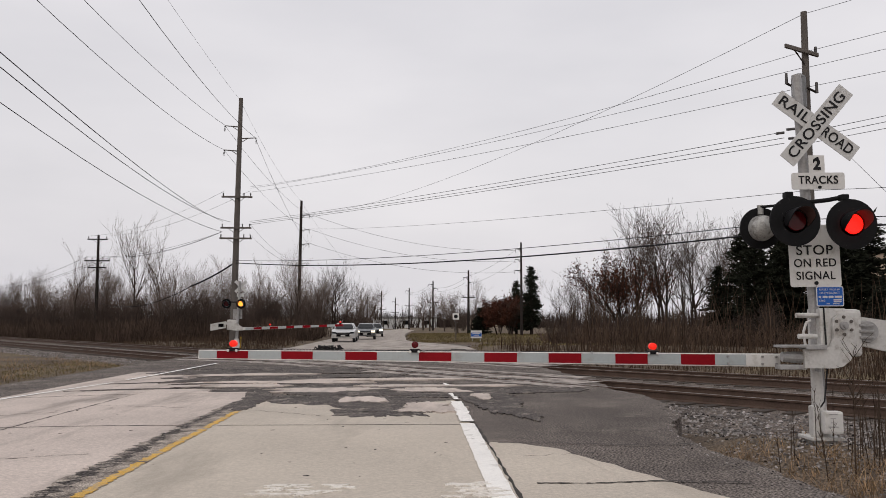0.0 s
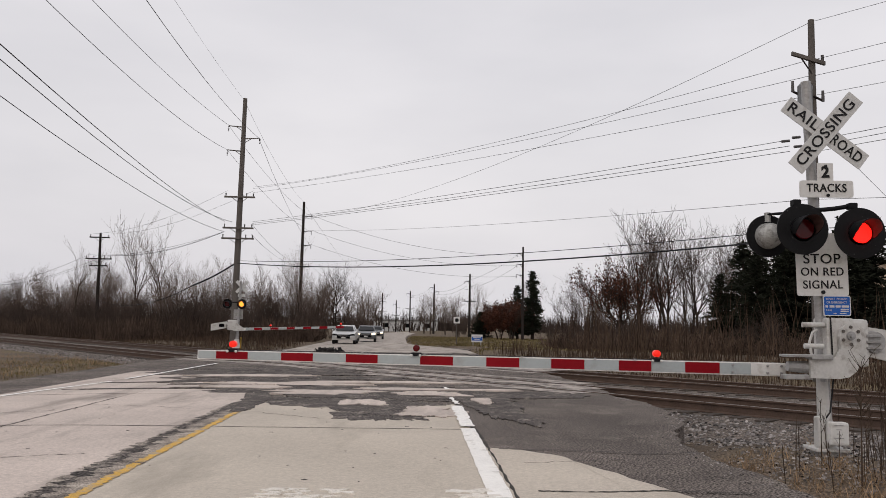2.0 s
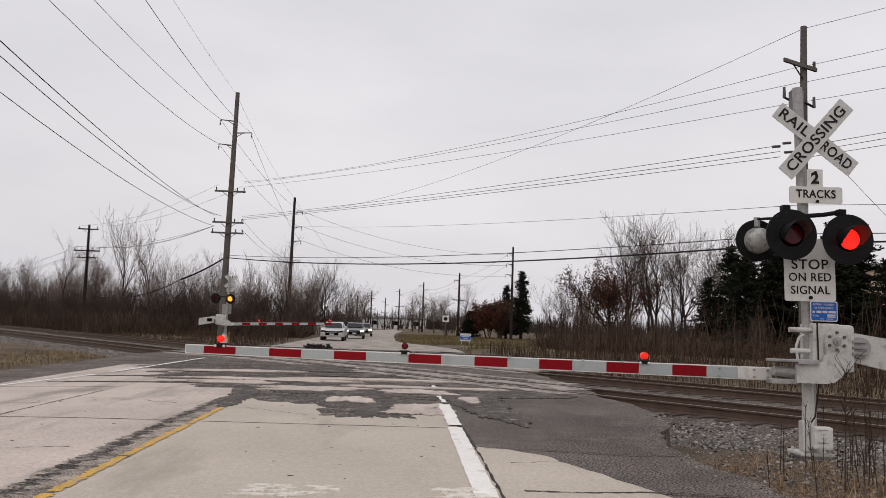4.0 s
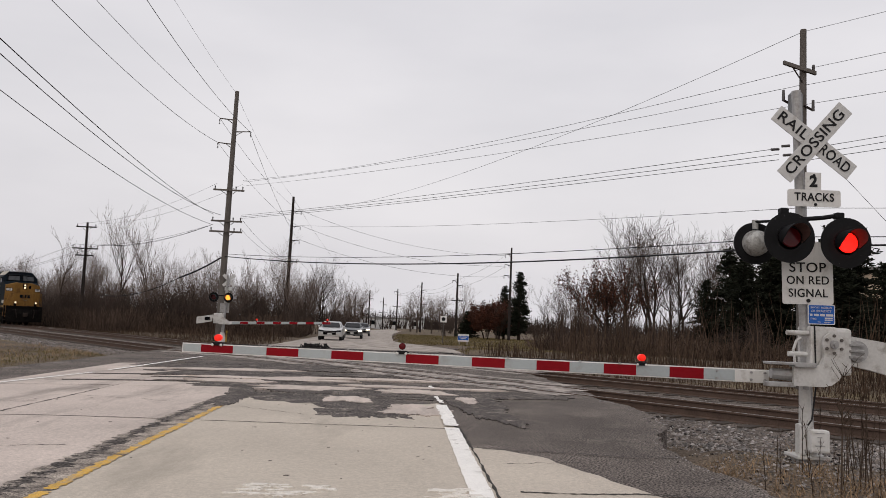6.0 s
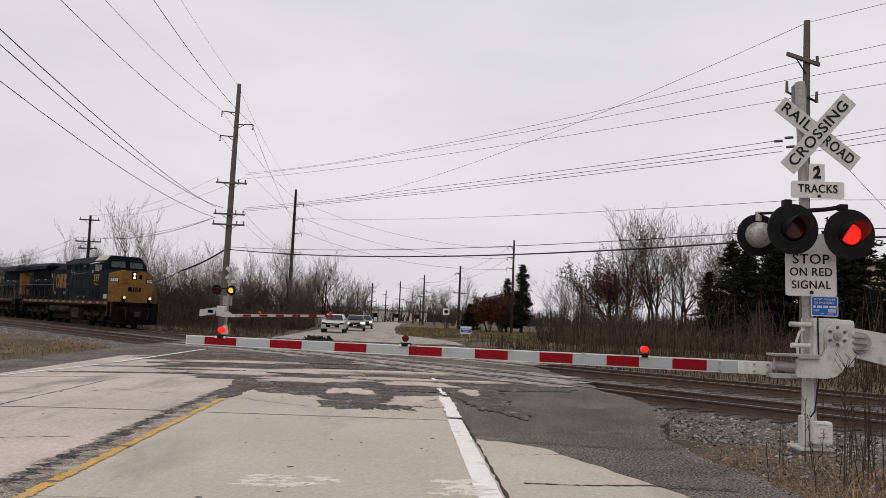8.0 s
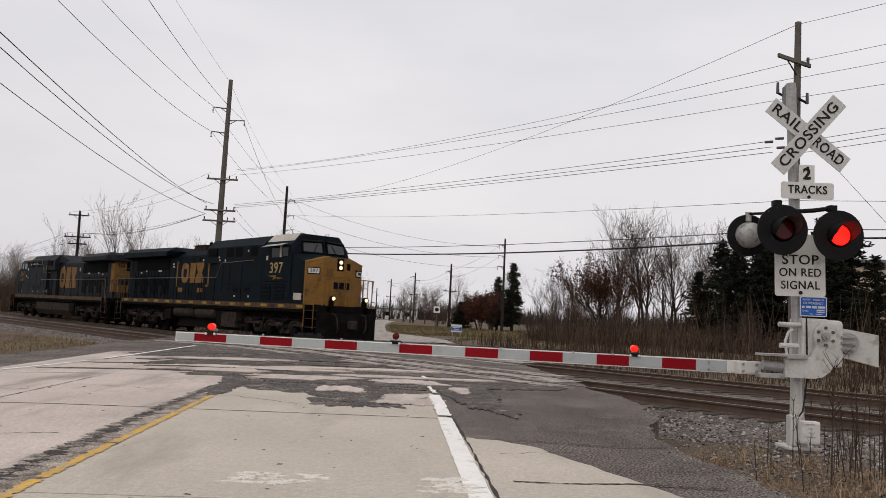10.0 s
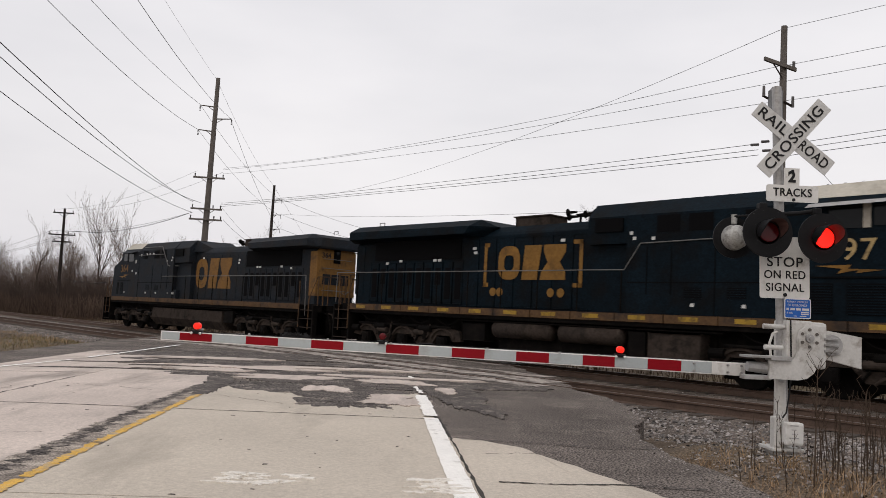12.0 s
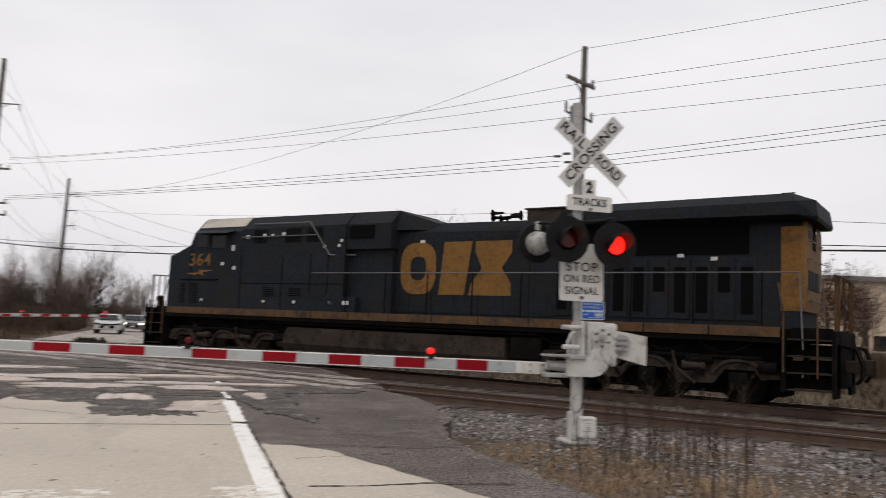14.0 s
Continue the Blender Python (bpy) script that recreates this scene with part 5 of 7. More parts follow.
def emblem(parent, x0, x1, z0, z1, y, material, side):
    """Three plain bold shapes that stand for the painted emblem."""
    w = x1 - x0
    d0, d1 = y, y + side * 0.012
    way = -side
    if way < 0:
        x0, w = x1, -w
    def at(fx):
        return x0 + w * fx
    def z(f):
        return z0 + (z1 - z0) * f
    def ring(fx, fz, rx, rz, cut):
        """A closed rounded block with a slot."""
        out = []
        for k in range(24):
            t = 2 * math.pi * k / 24
            out.append((math.copysign(abs(math.cos(t)) ** 0.7, math.cos(t)), math.copysign(abs(math.sin(t)) ** 0.7, math.sin(t))))
        verts, faces = [], []
        for ox, oz in out:
            verts += [(at(fx + rx * ox), d1, z(fz + rz * oz)), (at(fx + rx * cut * ox), d1, z(fz + rz * cut * oz))]
        for k in range(24):
            j = (k + 1) % 24
            faces.append((2 * k, 2 * k + 1, 2 * j + 1, 2 * j))
        raw("emblem", verts, faces, material, parent)
    ring(0.17, 0.5, 0.17, 0.5, 0.45)
    b = BM()
    prism(b, [(at(0.37), z(0.0)), (at(0.60), z(0.0)), (at(0.66), z(1.0)), (at(0.41), z(1.0))], "y", d0, d1)
    part("emblem", b, material, parent)
    b = BM()
    prism(b, [(at(0.64), z(0.0)), (at(1.0), z(0.0)), (at(1.0), z(0.22)), (at(0.92), z(0.5)), (at(1.0), z(0.78)), (at(1.0), z(1.0)), (at(0.69), z(1.0)), (at(0.69), z(0.8)), (at(0.75), z(0.5)), (at(0.66), z(0.22))], "y", d0, d1)
    part("emblem", b, material, parent)


def build_loco(number, lead):
    """A six-axle hood locomotive, its cab towards +x. Deck 1.75 m above the rail."""
    body = LOCO_BLUE if lead else LOCO_FADED
    gold = LOCO_GOLD if lead else LOCO_GOLD_FADED
    sill = LOCO_MUD
    words = "dark blue and gold diesel locomotive with cab leading and headlights lit" if lead else "faded sooty blue diesel locomotive running cab last"
    L = thing("locomotive", pose(0, 0, 0), words, "locomotive", "locomotives of the train")
    wheels = []
    H = 11.7
    part("frame", box(BM(), -10.6, 10.55, -1.50, 1.50, 1.42, 1.74, 0.02), LOCO_BLACK, L)
    for s in (-1, 1):
        x = -10.6
        k = 0
        while x < 10.3:
            x1 = min(x + 1.55, 10.5)
            st = part("sill_panel", box(BM(), x + 0.015, x1 - 0.015, s * 1.50, s * 1.545, 1.55, 1.775, 0.006), sill, L)
            if k % 2 == 0 or lead:
                part("reflector", box(BM(), x + 0.45, x + 1.0, s * 1.546, s * 1.552, 1.61, 1.73), LOCO_YELLOW if lead else sill, st)
            x = x1
            k += 1
    # under the deck
    if lead:
        b = BM()
        hull(b, mirrored([(-2.9, 1.2, 0.36), (4.6, 1.2, 0.36), (-2.9, 0.6, 1.4), (4.6, 0.6, 1.4), (-2.9, 0.9, 1.4), (4.6, 0.9, 1.4)]))
        part("fuel_tank", b, LOCO_BLACK, L)
        for s in (-1, 1):
            for x0, x1 in ((-3.0, -0.55), (-0.3, 2.0)):
                b = BM()
                tube(b, (x0 + 0.12, s * 1.25, 1.12), (x1 - 0.12, s * 1.25, 1.12), 0.27, 0.27, 20)
                ball(b, (x0 + 0.12, s * 1.25, 1.12), 0.27, 0.45, 1, 1, 16)
                ball(b, (x1 - 0.12, s * 1.25, 1.12), 0.27, 0.45, 1, 1, 16)
                part("air_tank", b, TRUCK_STEEL, L, "long grey-brown air reservoir", smooth=True)
            part("battery_box", box(BM(), 2.2, 2.75, s * 1.0, s * 1.42, 0.55, 1.3, 0.02), LOCO_BLACK, L)
            part("battery_box", box(BM(), 2.85, 4.4, s * 1.0, s * 1.45, 0.52, 1.28, 0.03), TRUCK_STEEL, L)
            part("side_box", box(BM(), -4.35, -3.3, s * 1.0, s * 1.40, 0.7, 1.28, 0.03), LOCO_BLACK, L)
    else:
        b = BM()
        hull(b, mirrored([(-3.65, 1.42, 0.72), (4.8, 1.42, 0.72), (-3.65, 1.15, 0.32), (4.55, 1.15, 0.32), (-3.65, 1.42, 1.24), (4.4, 1.42, 1.24)]))
        part("fuel_tank", b, TRUCK_STEEL, L, "long dusty brown fuel tank")
        part("side_box", box(BM(), -4.7, -3.8, -1.40, 1.40, 0.7, 1.28, 0.03), LOCO_BLACK, L)
    part("underframe", box(BM(), -10.4, 10.4, -0.9, 0.9, 0.75, 1.42), LOCO_BLACK, L)
    build_truck(L, 7.55, wheels)
    build_truck(L, -7.55, wheels)
    for s in (-1, 1):
        for x0 in (-10.0, -8.6, -7.2, -5.8, 5.4, 6.8, 8.2):
            b = BM()
            path_tube(b, [(x0 + 0.14 * i, s * 1.36, 1.42 - 0.26 * math.sin(math.pi * i / 9)) for i in range(10)], 0.022, 5)
            part("cable_hose", b, LOCO_BLACK, L)
        part("air_pipe", path_tube(BM(), [(-4.6, s * 1.42, 1.36), (5.0, s * 1.42, 1.36)], 0.03, 6), LOCO_BLACK, L)
    # cab, nose and the wide body behind it
    cab = part("cab", hull(BM(), mirrored([(6.75, 1.50, 1.75), (9.35, 1.50, 1.75), (6.75, 1.50, 4.42), (9.22, 1.50, 4.42), (9.42, 1.50, 4.02), (9.60, 1.0, 4.05), (9.35, 0.98, 4.92), (6.75, 0.98, 4.95), (9.2, 1.0, 4.97), (9.68, 0.3, 4.05), (9.42, 0.3, 4.94)])), body, L)
    for s in (-1, 1):
        part("roof_panel", hull(BM(), [(x, s * y, z) for x, y, z in ((6.8, 1.33, 4.62), (9.15, 1.33, 4.62), (6.8, 1.0, 4.975), (9.15, 1.0, 4.995), (6.8, 1.25, 4.60), (9.15, 1.25, 4.60))]), LOCO_ROOF, cab, "pale worn roof edge")
        win = part("side_window", box(BM(), 7.55, 8.28, s * 1.47, s * 1.512, 3.86, 4.36, 0.01), GLASS_DARK, cab)
        part("side_window", box(BM(), 8.52, 9.02, s * 1.47, s * 1.512, 3.90, 4.36, 0.01), GLASS_DARK, cab)
        part("window_frame", box(BM(), 8.30, 8.46, s * 1.49, s * 1.53, 3.86, 4.42, 0.006), LOCO_ROOF if lead else body, cab)
        part("sunshade", hull(BM(), [(7.1, s * 1.50, 4.47), (8.9, s * 1.50, 4.50), (7.15, s * 1.86, 4.33), (8.85, s * 1.86, 4.36), (7.1, s * 1.50, 4.45), (8.9, s * 1.50, 4.48)]), GALV if lead else body, cab)
        part("door_handle", box(BM(), 7.1, 7.22, s * 1.50, s * 1.53, 3.75, 3.95), SIGN_GREY, cab)
    for s in (-1, 1):
        def face(y, z, out):
            return (9.735 - 0.085 * abs(y) - 0.30 * (z - 4.05) + out, s * y, z)
        part("windshield_frame", hull(BM(), [face(y, z, d) for y, z in ((0.08, 4.08), (1.18, 4.08), (1.14, 4.62), (0.08, 4.66)) for d in (-0.06, 0.012)]), LOCO_DARK, cab, "black rubber windshield surround")
        fr = part("windshield", hull(BM(), [face(y, z, d) for y, z in ((0.16, 4.14), (1.10, 4.14), (1.07, 4.54), (0.16, 4.58)) for d in (-0.05, 0.020)]), GLASS_SKY_TINT, cab, "windshield pane coloured paler for sky reflection")
        part("wiper", tube(BM(), face(0.6, 4.14, 0.035), face(0.38, 4.5, 0.035), 0.012, 0.012, 6), LOCO_DARK, cab)
        part("visor", hull(BM(), [face(y, z, d) for y, z, d in ((0.1, 4.66, 0.0), (1.12, 4.62, 0.0), (0.1, 4.72, 0.0), (1.10, 4.68, 0.0), (0.12, 4.64, 0.13), (1.10, 4.60, 0.13))]), body, cab)
    nose = part("nose", hull(BM(), mirrored([(9.3, 1.50, 1.75), (10.55, 1.50, 1.75), (9.3, 1.50, 4.04), (10.50, 1.48, 3.60), (9.5, 0.7, 4.10), (10.62, 0.6, 3.86)])), body, L)
    part("nose_front", hull(BM(), mirrored([(10.45, 1.505, 1.76), (10.56, 1.505, 1.76), (10.44, 1.49, 3.62), (10.53, 1.49, 3.62), (10.95, 0.85, 1.76), (10.86, 0.80, 3.80), (10.60, 0.6, 3.90), (10.88, 0.4, 3.88)])), gold if lead else body, nose, "grimy gold nose face" if lead else "")
    if lead:
        for s in (-1, 1):
            b = hull(BM(), [(10.46, s * 1.512, 3.62), (10.46, s * 1.512, 3.67), (10.62, s * 0.62, 3.87), (10.62, s * 0.62, 3.94), (10.90, s * 0.5, 3.85), (10.90, s * 0.5, 3.91), (10.58, s * 1.49, 3.60), (10.58, s * 1.49, 3.66)])
            part("nose_trim", b, gold, nose)
    for y in (-0.20, 0.12, 0.44):
        part("emblem", box(BM(), 10.95, 10.962, y - 0.13, y + 0.13, 2.50, 2.80, 0.003), body, nose)
    for y, z in ((-0.95, 3.58), (-0.85, 3.02), (-0.45, 3.36), (0.85, 3.42)):
        part("grab_iron", path_tube(BM(), [(10.80, y - 0.2, z), (10.98, y - 0.2, z), (10.98, y + 0.2, z), (10.82, y + 0.2, z)], 0.014, 6), gold if lead else RAILING, nose)
    door = part("nose_door", box(BM(), 10.9, 10.955, -0.62, 0.62, 1.85, 3.30, 0.01), gold if lead else body, nose)
    b = BM()
    path_tube(b, [(10.97, -0.55, 2.35), (11.0, -0.55, 3.05), (10.97, 0.55, 3.05), (10.97, 0.55, 2.35)], 0.014, 6)
    part("door_handle", b, SIGN_GREY if not lead else LOCO_GOLD, door)
    # number boards and lamps
    for s in (-1, 1):
        nb = part("number_board", hull(BM(), [(10.56, s * 1.40, 3.14), (10.56, s * 1.40, 3.36), (10.78, s * 0.98, 3.14), (10.78, s * 0.98, 3.36), (10.62, s * 1.42, 3.14), (10.62, s * 1.42, 3.36), (10.84, s * 1.0, 3.14), (10.84, s * 1.0, 3.36)]), SIGN_WHITE if lead else LOCO_DARK, nose, "lit white number board")
        lettering(number, 0.15, SIGN_BLACK, nose, pose(10.742, s * 1.215, 3.25, 90, 0, 90 + s * 27.5), width=0.34, bold=0.0, depth=0.012)
        nf = [(10.55 + d, s * 1.43, z) for d in (0.0, 0.055) for z in (3.10, 3.40)] + [(10.80 + d, s * 0.955, z) for d in (0.0, 0.040) for z in (3.10, 3.40)]
        part("board_frame", hull(BM(), nf), LOCO_DARK, nose)
        b = BM()
        tube(b, (11.70, s * 0.86, 2.06), (11.86, s * 0.86, 2.06), 0.12, 0.13, 18)
        box(b, 11.62, 11.74, s * 0.86 - 0.10, s * 0.86 + 0.10, 1.70, 2.0, 0.01)
        dl = part("ditch_light", b, LOCO_BLACK, nose)
        part("lamp_lens", tube(BM(), (11.86, s * 0.86, 2.06), (11.875, s * 0.86, 2.06), 0.085, 0.075, 18), HEADLIGHT if lead else GLASS_DARK, dl)
    part("headlight_panel", box(BM(), 10.84, 10.90, -0.12, 0.24, 3.28, 3.86, 0.02), LOCO_DARK, nose)
    for z in (3.45, 3.69):
        hl = part("headlight_ring", tube(BM(), (10.84, 0.06, z), (10.93, 0.06, z), 0.13, 0.125, 18), LOCO_BLACK, nose)
        part("lamp_lens", tube(BM(), (10.93, 0.06, z), (10.945, 0.06, z), 0.090, 0.08, 18), HEADLIGHT if lead else GLASS_DARK, hl)
    part("nose_recess", box(BM(), 10.84, 10.90, 0.40, 0.60, 3.36, 3.66, 0.02), LOCO_DARK, nose)
    wide = part("wide_body", hull(BM(), mirrored([(2.1, 1.49, 1.75), (6.77, 1.49, 1.75), (2.1, 1.49, 4.5), (6.77, 1.49, 4.5), (2.1, 1.05, 4.93), (6.77, 1.05, 4.95)])), body, L)
    back = 0.72 if lead else 0.36
    tall = part("tall_body", hull(BM(), mirrored([(back, 1.44, 3.72), (2.12, 1.44, 3.72), (back, 1.44, 4.5), (2.12, 1.44, 4.5), (back, 1.04, 4.92), (2.12, 1.04, 4.93)])), body, L)
    part("body_base", hull(BM(), mirrored([(back + 0.05, 1.25, 1.75), (2.12, 1.25, 1.75), (back + 0.05, 1.25, 3.75), (2.12, 1.25, 3.75)])), body, tall)
    if not lead:
        part("roof_slope", hull(BM(), mirrored([(back + 0.02, 1.03, 4.91), (back + 0.02, 1.2, 4.3), (-0.95, 0.85, 4.5), (-0.95, 0.9, 4.3)])), body, tall)
    for s in (-1, 1):
        for x0, x1, z0, z1 in ((1.0, 1.95, 4.06, 4.44), (3.05, 3.75, 3.98, 4.44), (4.0, 4.7, 3.98, 4.44), (5.55, 6.2, 3.98, 4.44)):
            lv = part("louvre", box(BM(), x0, x1, s * 1.43, s * 1.496, z0, z1), LOCO_DARK, wide, "black screened louvre")
            b = BM()
            if x0 > 2 and not lead:
                for k in range(5):
                    box(b, x0 + 0.06 + 0.14 * k, x0 + 0.085 + 0.14 * k, s * 1.496, s * 1.506, z0, z1)
                part("louvre_slat", b, body, lv)
        for x0, x1 in ((6.8, 7.65), (7.95, 8.85)) if lead else ((8.9, 9.25), (9.6, 9.85)):
            gp = part("grille", box(BM(), x0, x1, s * 1.49, s * 1.512, 1.92, 2.62), LOCO_DARK, wide)
            for k in range(11):
                part("grille_slat", box(BM(), x0 + 0.02, x1 - 0.02, s * 1.510, s * 1.522, 1.94 + 0.062 * k, 1.97 + 0.062 * k), body, gp)
        for x0 in (3.9, 5.1):
            gp = part("grille", box(BM(), x0, x0 + 0.5, s * 1.485, s * 1.498, 2.2, 2.5), LOCO_DARK, wide)
            b = BM()
            for k in range(5):
                box(b, x0, x0 + 0.5, s * 1.497, s * 1.506, 2.21 + 0.06 * k, 2.235 + 0.06 * k)
            part("grille_slat", b, body, gp)
        b = BM()
        for x in (2.75, 3.5, 4.75, 6.72):
            box(b, x, x + 0.025, s * 1.488, s * 1.502, 2.3 if x < 4 else 1.8, 3.6)
        box(b, 2.15, 6.7, s * 1.488, s * 1.500, 2.62, 2.645)
        part("panel_seam", b, LOCO_DARK, wide)
        for x, z in ((2.2, 3.95), (2.3, 3.8), (4.1, 2.0), (5.5, 2.0), (5.25, 4.2), (2.9, 3.78), (8.6, 2.0)):
            part("notice_plate", box(BM(), x, x + 0.10, s * 1.49, s * 1.505, z, z + 0.09), SIGN_GREY, wide)
        if lead:
            part("marker_panel", box(BM(), 9.65, 10.3, s * 1.50, s * 1.515, 1.95, 2.25), LOCO_ROOF, nose)
        # long hood doors
        x = -10.0
        k = 0
        while x < -5.2:
            d = part("hood_door", box(BM(), x, x + 0.46, s * 1.0, s * 1.035, 1.9, 3.35, 0.012), body, L)
            part("door_screen", box(BM(), x + 0.09, x + 0.37, s * 1.034, s * 1.044, 2.05 + 0.5 * (k % 3 == 1), 3.15), LOCO_DARK, d)
            x += 0.52
            k += 1
        for x0 in (-4.9, -4.1, -3.3, -2.5, -1.7, -0.9, -0.1):
            part("hood_door", box(BM(), x0, x0 + 0.77, s * 1.0, s * 1.022, 1.85, 4.1, 0.01), body, L)
        for x, z in ((-8.3, 3.38), (-9.1, 3.3), (-6.4, 3.38), (-6.15, 3.38), (-4.4, 3.75), (-4.35, 3.6), (-0.6, 3.9)):
            part("notice_plate", box(BM(), x, x + 0.16, s * 1.03, s * 1.045, z, z + 0.09), SIGN_GREY, L)
        # radiator openings under the wing
        part("radiator_screen", box(BM(), -9.8, -5.0, s * 0.98, s * 1.03, 3.45, 4.2), LOCO_DARK, L, "black radiator screen")
        # painted shapes
        if lead:
            emblem(L, -3.2, -0.40, 2.73, 3.83, s * 1.024, gold, s)
            b = BM()
            for x0, tick in ((-3.85, 0.22), (0.12, -0.22)):
                box(b, x0, x0 + 0.13, s * 1.024, s * 1.034, 2.5, 3.95)
                for z in (2.5, 3.82):
                    box(b, min(x0, x0 + tick), max(x0 + 0.13, x0 + tick), s * 1.024, s * 1.034, z, z + 0.13)
            part("emblem_bracket", b, gold, L)
            for x in (-3.4, -3.1, -0.95, -0.55):
                part("lift_mark", tube(BM(), (x, s * 1.02, 2.33), (x, s * 1.035, 2.33), 0.14, 0.14, 18), gold, L)
        else:
            emblem(L, -3.55, 0.25, 2.38, 3.92, s * 1.026, gold, s)
        # running number with the bolt below it
        face = pose(8.0 if lead else 8.85, s * 1.508, 3.36 if lead else 3.44, 90, 0, 0 if s < 0 else 180)
        lettering(number, 0.5 if lead else 0.46, LOCO_GOLD_FADED if not lead else SIGN_YELLOW, L, face, "running_number", width=1.12, bold=0.004, depth=0.006)
        zb = 2.92 if lead else 2.98
        xb = 8.0 if lead else 8.85
        b = BM()
        prism(b, [(xb - 0.75, zb + 0.10), (xb + 0.05, zb + 0.12), (xb - 0.02, zb + 0.03), (xb + 0.75, zb + 0.0), (xb + 0.15, zb - 0.07), (xb + 0.20, zb - 0.0), (xb - 0.25, zb - 0.08), (xb - 0.15, zb + 0.03)], "y", s * 1.503, s * 1.512)
        part("bolt_stripe", b, gold, L)
        part("drip_rail", box(BM(), xb - 1.0, xb + 1.0, s * 1.50, s * 1.53, 2.74, 2.775), LOCO_DARK, L)
    hood = part("long_hood", hull(BM(), mirrored([(-10.95, 1.0, 1.75), (0.8, 1.0, 1.75), (-10.95, 1.0, 4.1), (0.8, 1.0, 4.25), (-10.95, 0.8, 4.45), (0.8, 0.78, 4.52)])), body, L)
    if hood is not None:
        part("hood_end", hull(BM(), mirrored([(-11.02, 1.012, 2.15), (-11.02, 1.012, 4.05), (-10.5, 1.012, 2.15), (-10.5, 1.012, 4.05), (-11.02, 0.9, 4.2)])), body if lead else gold, hood, "" if lead else "grimy gold end panel of the long hood")
        part("end_light_panel", box(BM(), -11.04, -10.98, -0.18, 0.18, 3.6, 4.4, 0.01), LOCO_DARK, hood)
        for z in (4.05, 4.28):
            part("end_lamp", tube(BM(), (-11.07, 0, z), (-11.03, 0, z), 0.08, 0.08, 14), GLASS_DARK, hood)
        lettering(number, 0.22, SIGN_BLACK, hood, pose(-11.025, 0.55, 3.9, 90, 0, -90), "end_number", width=0.46, bold=0.008)
        b = BM()
        for y in (-0.45, 0.05, 0.5):
            box(b, -11.035, -11.02, y - 0.2, y + 0.2, 2.65, 3.1, 0.004)
        part("emblem", b, body, hood)
        b = BM()
        for z in (2.4, 3.35, 3.75):
            path_tube(b, [(-11.02, -0.7, z), (-11.1, -0.7, z), (-11.1, 0.7, z), (-11.02, 0.7, z)], 0.015, 6)
        part("grab_iron", b, RAILING, hood)
    w0 = -3.6 if lead else -5.2
    part("radiator_wing", hull(BM(), mirrored([(-11.25, 1.0, 4.18), (w0 - 0.4, 1.0, 4.18), (-10.9, 1.52, 4.26), (w0 - 0.8, 1.52, 4.26), (-10.9, 1.52, 4.56), (w0 - 0.6, 1.50, 4.52), (-10.75, 1.15, 4.80), (w0 - 0.4, 1.1, 4.76), (w0 + 0.2, 0.9, 4.5), (-11.28, 1.05, 4.26), (-11.22, 0.95, 4.64)])), body, L, "flared radiator roof")
    xs = -2.3 if lead else -4.4
    b = BM()
    box(b, xs - 0.75, xs + 0.75, -0.45, 0.45, 4.45, 4.86, 0.04)
    st = part("exhaust_outlet", b, TRUCK_STEEL, L, "sooty box exhaust stack")
    part("stack_rim", box(BM(), xs - 0.80, xs + 0.80, -0.5, 0.5, 4.84, 4.885, 0.012), TRUCK_STEEL, st)
    xh = -0.45 if lead else -2.6
    b = BM()
    tube(b, (xh, -0.3, 4.45), (xh, -0.3, 4.78), 0.04, 0.04, 8)
    for dx, dy, dz in ((0.5, 0.0, 0.0), (0.38, 0.22, 0.1), (0.35, -0.22, 0.0), (-0.5, 0.06, 0.0), (-0.35, -0.2, 0.1)):
        tube(b, (xh, -0.3 + dy, 4.78 + dz), (xh + dx * 0.8, -0.3 + dy, 4.78 + dz), 0.03, 0.05, 10)
        tube(b, (xh + dx * 0.8, -0.3 + dy, 4.78 + dz), (xh + dx, -0.3 + dy, 4.78 + dz), 0.05, 0.12, 12)
    part("air_horn", b, LOCO_BLACK, L, "black five-chime air horn")
    b = BM()
    for x, dy in ((9.0, 0.5), (8.3, -0.4), (6.6, 0.3), (-10.4, -0.3)):
        path_tube(b, [(x - 0.15, dy, 4.9), (x - 0.15, dy, 5.06), (x + 0.15, dy, 5.06), (x + 0.15, dy, 4.9)], 0.014, 6)
    for x in (7.2, 7.6, 8.0):
        tube(b, (x, -0.7, 4.9), (x, -0.7, 5.06), 0.015, 0.015, 6)
    part("roof_antenna", b, LOCO_BLACK, L)
    # handrails
    for s in (-1, 1):
        b = BM()
        y = s * 1.50
        path_tube(b, [(-11.6, y, 1.8), (-11.6, y, 2.98), (2.05, y, 2.98), (2.55, y, 3.7), (5.9, y * 1.01, 3.78)] if lead else [(-11.05, y, 1.3), (-10.98, y, 2.98), (3.45, y, 2.98)], 0.017, 8)
        hr = part("handrail", b, RAILING, L)
        for x in np.arange(-10.2, 2.0, 1.52):
            part("stanchion", tube(BM(), (x, y, 1.70), (x, y, 2.98), 0.020, 0.020, 6), LOCO_BLACK, hr)
        if not lead:
            part("handrail", path_tube(BM(), [(1.8, s * 1.3, 3.55), (2.7, s * 1.52, 3.55), (3.6, s * 1.52, 4.62), (6.3, s * 1.40, 4.66)], 0.022, 8), RAILING, L)
            part("handrail", path_tube(BM(), [(3.3, s * 1.55, 4.2), (6.7, s * 1.55, 4.2)], 0.018, 6), RAILING, L)
            part("side_box", box(BM(), 1.6, 3.0, s * 1.05, s * 1.48, 1.78, 2.25, 0.02), body, L)
